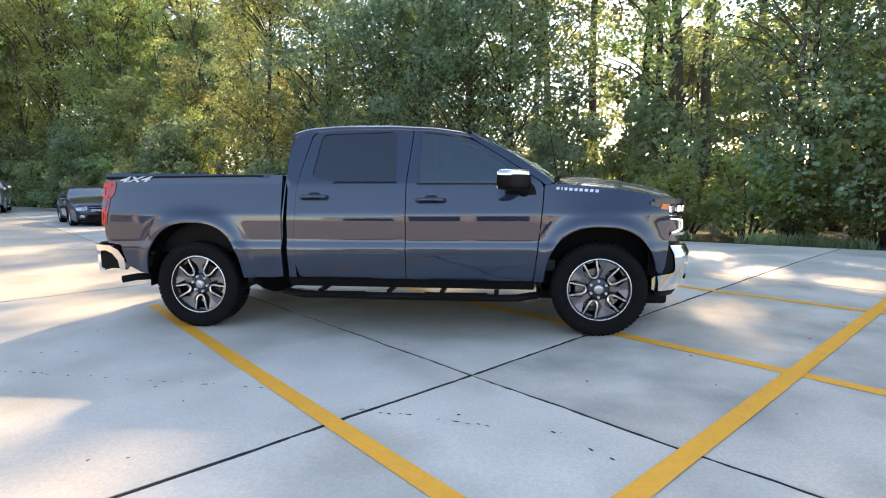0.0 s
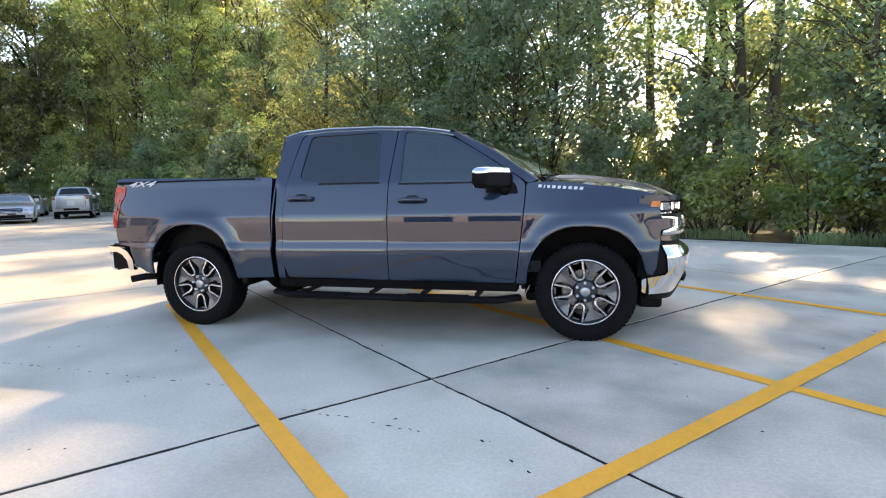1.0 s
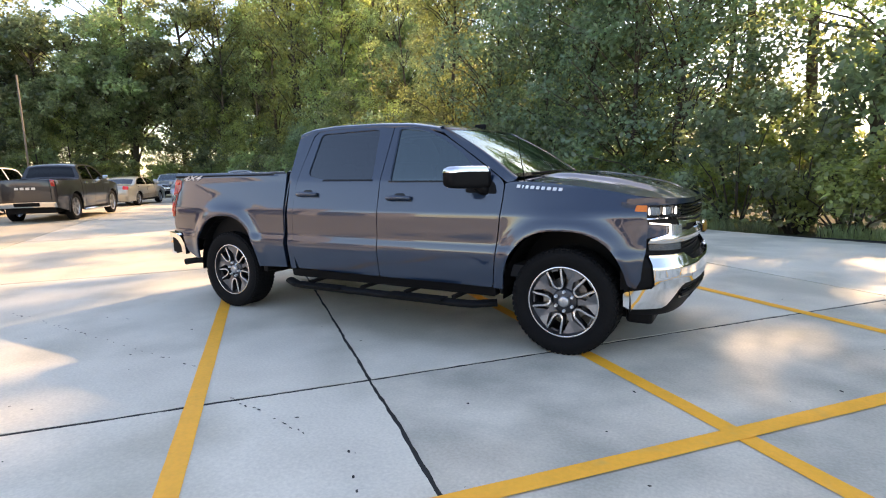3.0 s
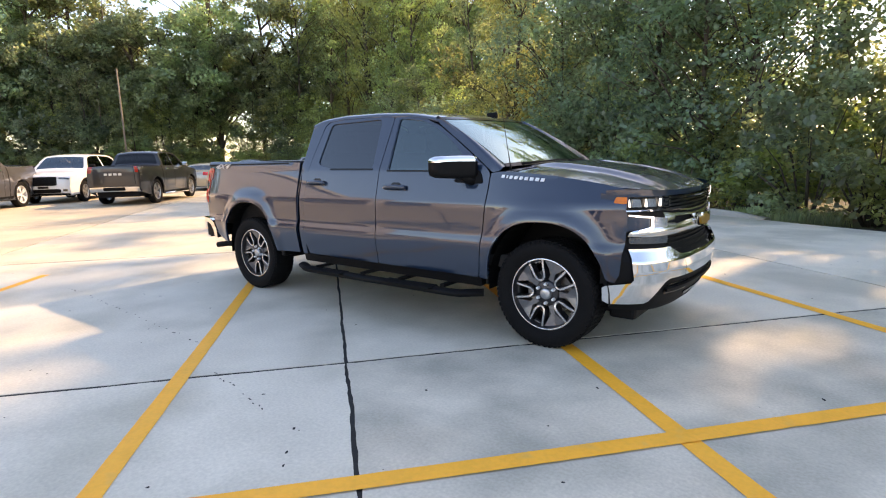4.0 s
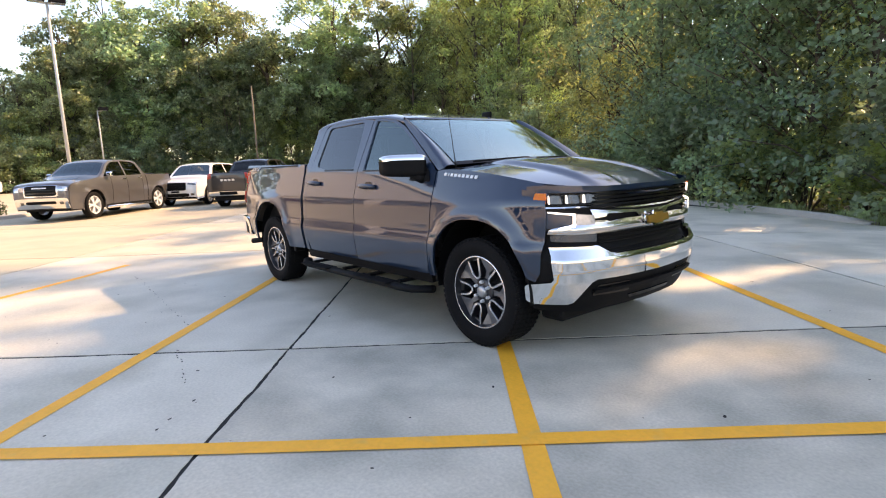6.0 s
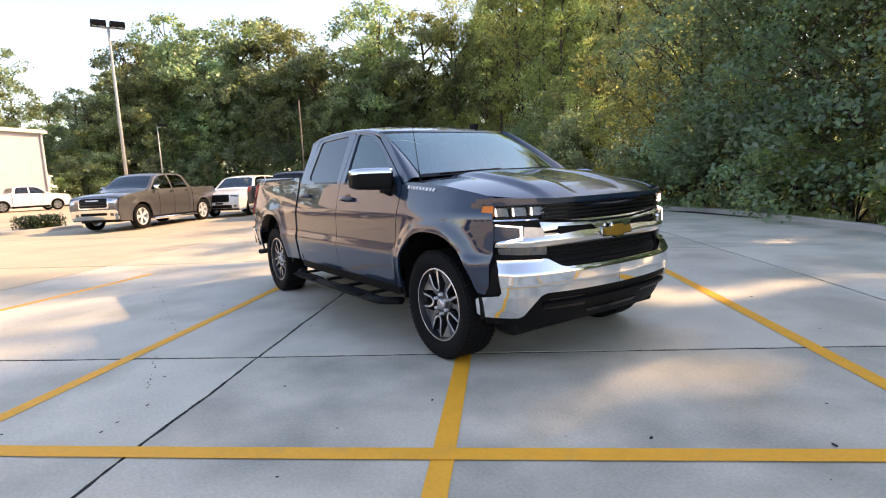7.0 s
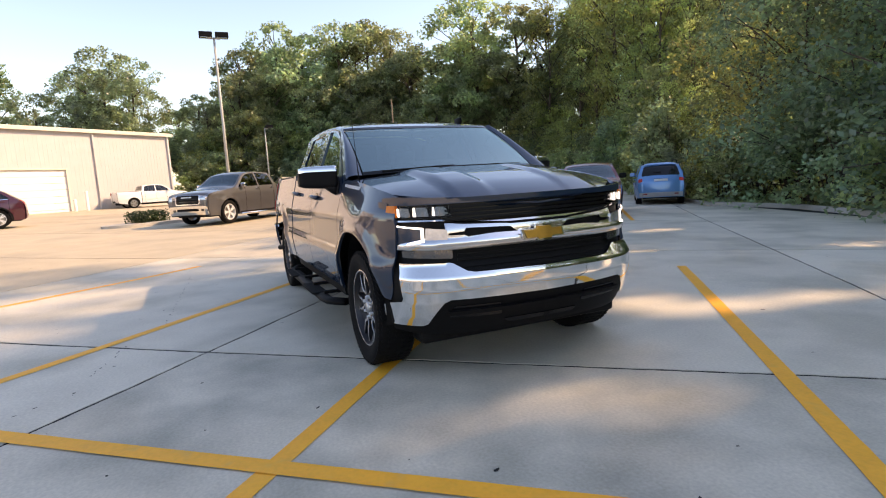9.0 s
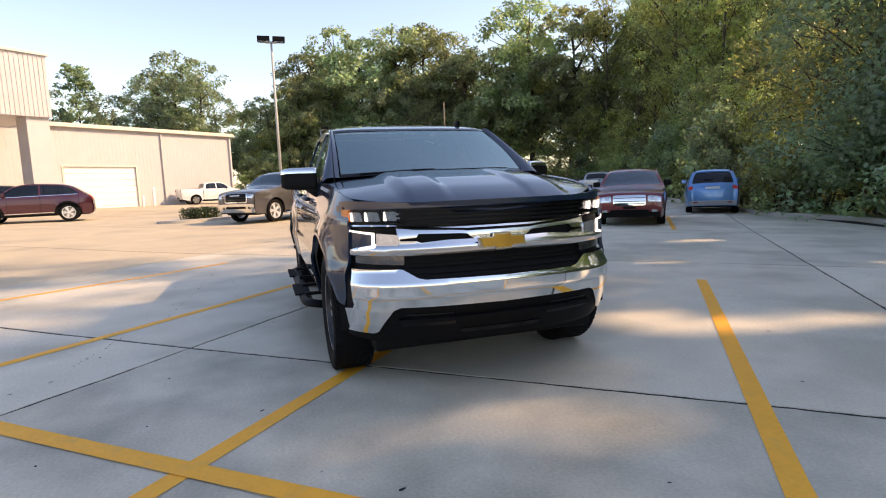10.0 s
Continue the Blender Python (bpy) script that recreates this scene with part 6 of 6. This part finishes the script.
        def shell(u, v, my=my):
            """u round the shell, v from the inner to the outer end."""
            y = 0.905 + 0.245 * v
            k = 1 - 0.10 * v ** 3
            c, s = math.cos(u), math.sin(u)
            ex = lambda q: math.copysign(abs(q) ** 0.45, q)
            return (1.205 - 0.165 * v + 0.070 * ex(c) * k, my * y, 1.378 + 0.092 * ex(s) * k + 0.008 * v)

        def loft(name, u0, u1, mat, label="", grow=1.0):
            bm = bmesh.new()
            rows = []
            for j in range(11):
                v = j / 10
                vv = min(v, 1)
                sh = 1.0
                row = []
                for i in range(25):
                    p = Vector(shell(u0 + (u1 - u0) * i / 24, vv))
                    if j == 10:
                        p = p.lerp(Vector((1.04, p.y, 1.385)), 0.14) + Vector((0, my * 0.012, 0))
                    row.append(bm.verts.new(p))
                rows.append(row)
            for A, B in zip(rows, rows[1:]):
                for i in range(24):
                    bm.faces.new((A[i], A[i + 1], B[i + 1], B[i]))
            bm.faces.new(rows[-1])
            bm.faces.new(rows[0][::-1])
            bmesh.ops.recalc_face_normals(bm, faces=bm.faces)
            return part(name, bm, mat, mir, label, smooth=True)

        loft("mirror_cap", radians(12), radians(168), CHROME, "chrome mirror cap")
        loft("mirror_housing", radians(168), radians(372), PLASTIC)
        bm = boxes((-0.003, 0.003, -0.10, 0.10, 1.305, 1.455), bevel=0.002)
        bmesh.ops.transform(bm, matrix=Matrix.Translation((1.045, my * 1.03, 0)) @ Matrix.Rotation(my * 0.60, 4, "Z"), verts=bm.verts)
        part("mirror_glass", bm, CHROME, mir)
        # wheels, wells, flaps
        for c in (AXF, AXR):
            hero_wheel(truck, c, sg)
            bm = bmesh.new()
            rows = []
            for a in np.linspace(-0.05, math.pi + 0.05, 22):
                px, pz = c + 0.50 * math.cos(a), 0.42 + 0.585 * math.sin(a)
                rows.append([bm.verts.new((px, sg * q, pz)) for q in (0.915, 0.55)])
            for A, B in zip(rows, rows[1:]):
                bm.faces.new((A[0], A[1], B[1], B[0]))
            bm.faces.new([r[1] for r in rows])
            part("wheel_well", bm, PLASTIC, truck)
            part("arch_skirt", boxes((c - 0.53 if c > 0 else c + 0.50, c - 0.50 if c > 0 else c + 0.56, min(sg * 0.80, sg * 0.92), max(sg * 0.80, sg * 0.92), 0.43, 0.54), bevel=0.01), PLASTIC, truck)
        # tail light
        tl = rounded([(-2.69, 1.395), (-2.79, 1.41), (-2.835, 1.39), (-2.83, 0.985), (-2.775, 0.985), (-2.755, 1.15), (-2.745, 1.24), (-2.70, 1.29)], 0.015)
        lamp = sheet("tail_light", tl, f, DARK_RED, truck, "dark red tail light with bright red bands", lift=0.006, rim=0.02, flip=sg > 0, step=0.05)
        for za, zb in ((1.245, 1.375), (1.015, 1.14)):
            band = [(-2.765 - 0.02 * (za < 1.2), za), (-2.822, za), (-2.828, zb), (-2.735 - 0.05 * (za < 1.2), zb), (-2.745 - 0.045 * (za < 1.2), zb - 0.03), (-2.81, zb - 0.03), (-2.805, za + 0.03), (-2.76 - 0.02 * (za < 1.2), za + 0.03)]
            sheet("light_band", band, f, RED_LENS, lamp, "bright red band", lift=0.010, rim=0.006, flip=sg > 0, step=0.05)
        sheet("reversing_lamp", rounded([(-2.782, 1.155), (-2.822, 1.155), (-2.824, 1.225), (-2.768, 1.225)], 0.006), f, FOG, lamp, "smoked reversing lamp", lift=0.010, rim=0.006, flip=sg > 0, step=0.05)
        # badges
        fb = lambda u, v, w, sg=sg: Vector(f(-2.66 + 2.55 * u if sg < 0 else -2.20 - 2.55 * u, 1.396 + v)) + Vector((0, sg * (0.004 + w), 0))
        lettering("4X4", 0.072, fb, SILVER_ALLOY, side, "badge", 0.45)
        for k in range(9):
            widths = (0.027, 0.010, 0.023, 0.028, 0.025, 0.027, 0.029, 0.028, 0.028)
            u0, wd = 1.490 + sum(widths[:k]) + 0.017 * k, widths[k]
            z0 = 1.292 - 0.0035 * k
            g = [(u0, z0), (u0 + wd, z0 - 0.002), (u0 + wd + 0.006, z0 + 0.021), (u0 + 0.006, z0 + 0.023)]
            sheet("badge_bar", g, f, BADGE, truck, lift=0.006, rim=0.005, flip=sg > 0, step=0.02)
    # roof, screen, pillars
    edge = [(-0.935 , a) for a in np.linspace(-1, 1, 15)] + [(0.82 - 0.13 * (a / 0.8) ** 2 if abs(a) < 0.8 else 0.69 + 0.05 * (abs(a) - 0.8) / 0.2, a) for a in np.linspace(1, -1, 21)]
    sheet("roof", edge, roof_at, GREY, truck, flip=False, step=0.05, rim=0.01)
    scr = rounded([(0.02, -0.97), (0.02, 0.97), (0.975, 0.97), (0.975, -0.97)], 0.05)
    sheet("windscreen", scr, screen_at, GLASS_SCREEN, truck, "raked windscreen", flip=True, step=0.08, rim=0, lift=-0.002)
    for nm, pts in (("screen_band", [(0.93, -0.97), (0.93, 0.97), (0.995, 0.985), (0.995, -0.985)]), ("screen_band", [(0.0, -0.985), (0.0, 0.985), (0.05, 0.965), (0.05, -0.965)])):
        sheet(nm, pts, screen_at, GLOSSBLACK, truck, flip=True, step=0.08, rim=0, lift=0.001)
    for sg in (1, -1):
        bm = bmesh.new()
        rows = []
        for k in range(17):
            s = k / 16
            a = Vector(screen_at(s, 0.985 * sg))
            q = (1.475 + (0.745 - 1.475) * s, 1.350 + (1.800 - 1.350) * s + 0.018 * math.sin(math.pi * s))
            b = Vector((q[0], sg * side_y(*q), q[1]))
            row = []
            for j in range(6):
                t = j / 5
                p = a.lerp(b, t)
                out = Vector((0.55, sg * 0.5, 0.6)) * 0.032 * (1 - (2 * t - 1) ** 2) * (0.5 + 0.5 * t)
                row.append(bm.verts.new(p + out))
            rows.append(row)
        for A, B in zip(rows, rows[1:]):
            for j in range(5):
                bm.faces.new((A[j], A[j + 1], B[j + 1], B[j]) if sg < 0 else (A[j], B[j], B[j + 1], A[j + 1]))
        part("front_pillar", bm, GREY, truck, smooth=True)
    # cab back, bed, tailgate, rear bumper
    back = lambda u, v: (-0.945 - 0.05 * (1.9 - v) / 0.5 * 0.6, u * float(np.interp(v, _z, _y)) / 0.9, v)
    hole = rounded([(-0.62, 1.46), (0.62, 1.46), (0.60, 1.78), (-0.60, 1.78)], 0.05)
    sheet("cab_back", [(-0.89, 0.55), (0.89, 0.55), (0.89, 1.80), (0.7, 1.86), (-0.7, 1.86), (-0.89, 1.80)], back, GREY, truck, holes=[hole], flip=True, step=0.08)
    sheet("rear_window", hole, back, GLASS_DARK, truck, flip=True, step=0.1, rim=0)
    for sg in (1, -1):
        part("bed_rail", boxes((-2.80, -1.03, min(sg * 0.80, sg * 0.868), max(sg * 0.80, sg * 0.868), 1.425, 1.449), bevel=0.01), PLASTIC, truck)
        part("bed_wall", boxes((-2.80, -1.03, min(sg * 0.80, sg * 0.83), max(sg * 0.80, sg * 0.83), 0.75, 1.43)), PLASTIC, truck)
    part("bed_floor", boxes((-2.80, -1.03, -0.83, 0.83, 0.72, 0.76)), PLASTIC, truck)
    part("bed_front", boxes((-1.03, -0.995, -0.86, 0.86, 0.55, 1.44)), PLASTIC, truck)
    tg = part("tailgate", boxes((-2.865, -2.80, -0.80, 0.80, 0.80, 1.475), bevel=0.02), GREY, truck)
    part("tailgate_handle", boxes((-2.88, -2.865, -0.14, 0.14, 1.28, 1.36), bevel=0.006), PLASTIC, tg)

    def rear_bumper(u, v):
        a = abs(u)
        if a < 0.86:
            return (-2.945 + 0.03 * (a / 0.86) ** 2, u, v)
        t = (a - 0.86)
        return (-2.915 + 0.02 * min(1, t / 0.1) + max(0, t - 0.09) * 0.98, math.copysign(0.86 + 0.105 * (1 - math.exp(-t / 0.06)), u), v)

    half = [(0.0, 0.54), (0.90, 0.54), (0.925, 0.735), (1.06, 0.745), (1.13, 0.715), (1.185, 0.65), (1.205, 0.555), (1.265, 0.555), (1.255, 0.66), (1.20, 0.745), (1.11, 0.79), (0.95, 0.802), (0.0, 0.802)]
    bump = sheet("rear_bumper", half + [(-a, b) for a, b in half[-2:0:-1]], rear_bumper, CHROME, truck, "chrome rear bumper", flip=True, step=0.04, rim=0.05)
    part("bumper_step", boxes((-2.925, -2.80, -0.86, 0.86, 0.79, 0.815), bevel=0.008), PLASTIC, bump)
    for sg in (1, -1):
        part("corner_step", boxes((-2.88, -2.64, min(sg * 0.70, sg * 0.925), max(sg * 0.70, sg * 0.925), 0.56, 0.735), bevel=0.015), PLASTIC, bump)
    part("tow_hitch", boxes((-3.0, -2.6, -0.04, 0.04, 0.46, 0.54), (-2.7, -2.6, -0.5, 0.5, 0.45, 0.52)), PLASTIC, truck)
    bm = bmesh.new()
    tube(bm, [(-1.2, -0.55, 0.42), (-2.2, -0.6, 0.45), (-2.55, -0.86, 0.47), (-2.66, -0.93, 0.455)], 0.035, 12)
    part("exhaust_pipe", bm, PLASTIC, truck, smooth=True)
    # bonnet and scuttle
    ring = [(1.47 + 0.10 * (1 - (t / 1.0) ** 2), t) for t in np.linspace(-0.995, 0.995, 15)]
    ring += [(min(2.47 + (nose_at(nose_u(min(0.93, abs(t) * 0.90)), 1.15)[0] - 2.47) * 1.0, 2.735), t) for t in np.linspace(0.995, -0.995, 31)]
    sheet("bonnet", ring, hood_at, GREY, truck, "sculpted bonnet with a raised centre", step=0.03, rim=0.03)
    scut = lambda u, v: (1.47 + 0.10 * (1 - v * v) + u, v * 0.82, 1.385 - 0.01 * v * v - 0.25 * max(0, -u) * 0)
    sheet("scuttle", [(-0.10, -1.0), (0.12, -1.0), (0.12, 1.0), (-0.10, 1.0)], lambda u, v: (scut(u, v)[0], scut(u, v)[1], 1.345 + 0.0 * u), PLASTIC, truck, step=0.1, rim=0.01)
    for y0, y1 in ((-0.62, -0.05), (0.02, 0.60)):
        bm = bmesh.new()
        pts = [Vector(screen_at(0.005 + 0.03 * k / 5, y0 / 0.775 + (y1 - y0) / 0.775 * k / 5)) + Vector((0.012, 0, 0.012)) for k in range(6)]
        tube(bm, pts, [0.010, 0.009, 0.008, 0.007, 0.006, 0.004], 6)
        part("wiper", bm, PLASTIC, truck, smooth=True)
    bm = bmesh.new()
    tube(bm, [(1.52, -0.80, 1.335), (1.49, -0.80, 1.50), (1.44, -0.80, 1.80)], [0.006, 0.003, 0.002], 6)
    part("aerial", bm, PLASTIC, truck)
    bm = bmesh.new()
    box(bm, 0.40, 0.53, 0.50, 0.535, 1.86, 1.922, 0.015)
    part("roof_fin", bm, PLASTIC, truck, smooth=True)
    # nose
    back_f = lambda u, v: tuple(Vector(nose_at(u, v)) - Vector((0.045, 0, 0)))
    sheet("nose_backing", [(-1.10, 0.40), (1.10, 0.40), (1.10, 1.15), (-1.10, 1.15)], back_f, PLASTIC, truck, flip=True, step=0.06, rim=0)
    nk = dict(flip=False, step=0.025)
    N = lambda name, pts, mat, label="", parent=truck, on=nose_at, **k: sheet(name, pts, on, mat, parent, label, **{**nk, **k})
    R = lambda u0, u1, z0, z1: [(u0, z0), (u1, z0), (u1, z1), (u0, z1)]
    grille = N("grille", rounded([(-0.62, 1.045), (0.62, 1.045), (0.63, 1.152), (-0.63, 1.152)], 0.01), GLOSSBLACK, "black slatted upper grille", lift=-0.03)
    for z in (1.062, 1.088, 1.114, 1.140):
        N("slat", rounded(R(-0.61, 0.61, z - 0.008, z + 0.006), 0.004), GLOSSBLACK, parent=grille, lift=-0.004, rim=0.03)
    N("chrome_strip", [(-0.95, 1.052), (-0.56, 1.038), (-0.2, 1.011), (0.2, 1.011), (0.56, 1.038), (0.95, 1.052), (0.95, 1.063), (0.56, 1.050), (0.2, 1.023), (-0.2, 1.023), (-0.56, 1.050), (-0.95, 1.063)], SATIN_CHROME, "thin chrome strip", on=bar_at, lift=0.022, rim=0.03)
    half_bar = [(0.90, 0.893), (0.90, 0.912), (0.735, 0.936), (0.600, 0.942), (0.600, 1.030), (0.50, 1.016), (0.20, 0.999), (0.0, 0.999)]
    half_slot = [(0.585, 0.962), (0.585, 0.974), (0.495, 0.980), (0.48, 0.996), (0.20, 0.985), (0.145, 0.942), (0.47, 0.946), (0.49, 0.958)]
    low = N("chrome_bar", [(-0.90, 0.893), (-0.5, 0.886), (0.5, 0.886), *half_bar, *[(-a, b) for a, b in half_bar[-2:0:-1]]], SATIN_CHROME, "chrome grille bar looped round two slots", on=bar_at, lift=0.022, rim=0.04, holes=[half_slot, [(-a, b) for a, b in half_slot[::-1]]])
    N("grille_slot", R(-0.60, 0.60, 0.930, 1.030), PLASTIC, lift=-0.030)
    bow = [(q * 0.80, z) for q, z in ((-0.150, 0.905), (-0.055, 0.905), (-0.050, 0.895), (0.060, 0.895), (0.064, 0.908), (0.165, 0.910), (0.150, 0.958), (0.056, 0.960), (0.052, 0.975), (-0.060, 0.975), (-0.063, 0.957), (-0.172, 0.955))]
    badge = N("badge_frame", [(q[0] * 1.13, 0.934 + (q[1] - 0.934) * 1.30) for q in bow], CHROME, lift=0.034, rim=0.014)
    N("badge_cross", bow, GOLD, "plain gold cross badge", parent=badge, lift=0.044, rim=0.008)
    lower = N("lower_grille", rounded([(-0.50, 0.720), (0.50, 0.720), (0.57, 0.886), (-0.57, 0.886)], 0.02), GLOSSBLACK, "black slatted lower grille", lift=-0.06)
    for z in (0.752, 0.780, 0.808, 0.836, 0.864):
        N("slat", rounded(R(-0.545, 0.545, z - 0.007, z + 0.006), 0.004), PLASTIC, parent=lower, lift=-0.03, rim=0.03)
    N("bonnet_lip", [(-1.16, 1.160), (-0.95, 1.158), (-0.64, 1.154), (0.64, 1.154), (0.95, 1.158), (1.16, 1.160), (1.16, 1.205), (0.95, 1.212), (0.5, 1.19), (-0.5, 1.19), (-0.95, 1.212), (-1.16, 1.205)], GREY, lift=-0.012, rim=0.02)
    # chrome bumper and black valance
    half_top = [(0.0, 0.722), (0.46, 0.728), (0.50, 0.738), (0.58, 0.788), (0.62, 0.796), (0.905, 0.800)]
    half_side = [(0.885, 0.735), (0.868, 0.585), (0.885, 0.562), (1.15, 0.535), (1.185, 0.52), (1.18, 0.425), (1.11, 0.404)]
    half_bot = [(0.78, 0.404), (0.745, 0.418), (0.64, 0.555), (0.60, 0.572), (0.0, 0.566)]
    right = half_top + half_side + half_bot
    ring = right[:-1] + [right[-1]] + [(-a, b) for a, b in right[-2:0:-1]]
    N("front_bumper", ring, CHROME, "chrome front bumper", lift=0.012, rim=0.06)
    half_v = [(0.0, 0.562), (0.60, 0.568), (0.65, 0.548), (0.755, 0.412), (0.79, 0.400), (1.12, 0.400), (1.10, 0.362), (0.80, 0.335), (0.60, 0.325), (0.0, 0.325)]
    N("front_valance", half_v[:-1] + [half_v[-1]] + [(-a, b) for a, b in half_v[-2:0:-1]], PLASTIC, "black lower valance", lift=-0.004, rim=0.08)
    N("air_inlet", rounded([(-0.24, 0.375), (0.24, 0.375), (0.27, 0.402), (-0.27, 0.402)], 0.01), GLOSSBLACK, lift=0.004)
    N("valance_lip", rounded(R(-0.62, 0.62, 0.475, 0.500), 0.01), PLASTIC, lift=0.025, rim=0.03)
    part("air_dam", boxes((2.30, 2.50, -0.74, 0.74, 0.255, 0.42), bevel=0.03), PLASTIC, truck)
    for sg in (1, -1):
        M = lambda name, pts, mat, label="", parent=truck, sg=sg, **k: N(name, mirrored(pts, sg), mat, label, parent, **k)
        M("hook_recess", rounded([(0.29, 0.440), (0.62, 0.450), (0.585, 0.525), (0.30, 0.520)], 0.015), GLOSSBLACK, lift=0.003, rim=0.004)
        part("tow_hook", boxes((2.62, 2.72, min(sg * 0.42, sg * 0.50), max(sg * 0.42, sg * 0.50), 0.468, 0.500), bevel=0.008), PLASTIC, truck)
        M("air_curtain", rounded([(0.880, 0.575), (1.02, 0.560), (1.01, 0.770), (0.925, 0.785), (0.895, 0.735)], 0.015), PLASTIC, lift=0.000, rim=0.03)
        M("vent_backing", [(0.84, 0.545), (1.22, 0.535), (1.22, 0.84), (0.84, 0.84)], PLASTIC, lift=-0.035, rim=0.0)
        M("corner_panel", [(0.60, 0.79), (1.13, 0.77), (1.13, 1.045), (0.60, 1.045)], PLASTIC, lift=-0.03, rim=0.0)
        M("body_corner", rounded([(0.93, 0.905), (1.16, 0.885), (1.16, 1.055), (1.00, 1.050), (0.94, 0.985)], 0.012), GREY, lift=0.006, rim=0.02)
        M("body_wedge", [(0.757, 0.948), (0.93, 0.918), (1.01, 0.905), (1.01, 1.045), (0.93, 1.022), (0.757, 1.003)], GREY, "dark grey panel inside the running light", lift=0.001, rim=0.01)
        head = M("headlight", rounded([(0.560, 1.066), (0.92, 1.070), (1.06, 1.078), (1.085, 1.12), (1.06, 1.166), (0.92, 1.164), (0.575, 1.158)], 0.012), GLOSSBLACK, "black headlight housing with three bright lenses", lift=-0.022, rim=0.02)
        for a, b in ((0.585, 0.675), (0.700, 0.790), (0.815, 0.905)):
            M("headlamp_unit", rounded([(a, 1.084), (b, 1.087), (b - 0.01, 1.142), (a + 0.015, 1.139)], 0.012), REFLECTOR, "clear lens", head, lift=-0.008, rim=0.015)
            M("lamp_divider", [(b - 0.010, 1.086), (b + 0.006, 1.090), (b + 0.004, 1.140), (b - 0.003, 1.140)], LED, "lit white divider", head, lift=0.0, rim=0.01)
        M("turn_marker", rounded([(0.935, 1.082), (1.045, 1.086), (1.075, 1.12), (1.050, 1.160), (0.93, 1.158)], 0.01), AMBER, "amber side marker", head, lift=0.001, rim=0.02)
        M("headlight_cover", rounded([(0.565, 1.068), (0.92, 1.072), (0.915, 1.160), (0.580, 1.154)], 0.012), GLASS_LAMP, "clear cover", head, lift=0.004, rim=0.0)
        M("body_cheek", [(1.05, 1.050), (1.22, 1.045), (1.22, 1.185), (1.05, 1.172), (1.078, 1.12)], GREY, lift=-0.006, rim=0.02)
        M("running_light", [(0.735, 1.018), (0.735, 0.932), (0.89, 0.908), (0.89, 0.917), (0.752, 0.944), (0.752, 1.008), (0.91, 1.027), (0.91, 1.037)], LED, "lit white running light", lift=0.014, rim=0.004)
        M("lamp_block", rounded([(0.60, 0.935), (0.728, 0.932), (0.728, 1.015), (0.60, 1.000)], 0.012), CLEAR, "square clear lamp", lift=0.008, rim=0.02)
        M("fog_lamp", rounded([(0.575, 0.818), (0.895, 0.834), (0.90, 0.876), (0.575, 0.880)], 0.012), FOG, "clear fog lamp strip", lift=-0.012, rim=0.02)
    # underside and cabin
    part("chassis", boxes((-2.7, 2.4, -0.50, 0.50, 0.38, 0.62), (-1.0, 1.3, -0.80, 0.80, 0.45, 0.60)), PLASTIC, truck)
    # plate added low under the nose to deepen the shade on the ground
    part("skid_plate", boxes((1.35, 2.42, -0.66, 0.66, 0.27, 0.36), bevel=0.03), PLASTIC, truck)
    for c in (AXF, AXR):
        bm = bmesh.new()
        tube(bm, [(c, -0.78, 0.415), (c, 0.78, 0.415)], 0.06, 10)
        part("axle", bm, STEEL, truck)
    part("cabin_floor", boxes((-0.93, 1.50, -0.80, 0.80, 0.56, 0.66)), SEAT, truck)
    part("dashboard", boxes((1.02, 1.42, -0.76, 0.76, 0.95, 1.325), bevel=0.05), SEAT, truck)
    part("door_lining", boxes((-0.85, 1.25, -0.80, -0.76, 0.66, 1.30)), SEAT, truck)
    part("door_lining", boxes((-0.85, 1.25, 0.76, 0.80, 0.66, 1.30)), SEAT, truck)
    for sx in (0.25, -0.75):
        for sy in (-0.38, 0.38):
            seat = part("seat", boxes((sx - 0.02, sx + 0.50, sy - 0.26, sy + 0.26, 0.80, 0.98), (sx - 0.14, sx + 0.02, sy - 0.25, sy + 0.25, 0.95, 1.52), bevel=0.05), SEAT, truck, smooth=True)
            part("headrest", boxes((sx - 0.16, sx - 0.05, sy - 0.13, sy + 0.13, 1.50, 1.70), bevel=0.04), SEAT, seat, smooth=True)
    bm = bmesh.new()
    tube(bm, [(0.90 - 0.06 * math.sin(a), 0.38 + 0.19 * math.cos(a), 1.22 + 0.18 * math.sin(a)) for a in np.linspace(0, 2 * math.pi, 25)], 0.016, 8)
    part("steering_wheel", bm, SEAT, truck, smooth=True)
    part("inner_mirror", boxes((0.86, 0.89, -0.13, 0.13, 1.70, 1.76), bevel=0.01), PLASTIC, truck)
    truck.matrix_basis = Matrix.Translation((0, 0.05, 0)) @ Matrix.Diagonal((1, 1.051, 1, 1))
    return truck


build_pickup()
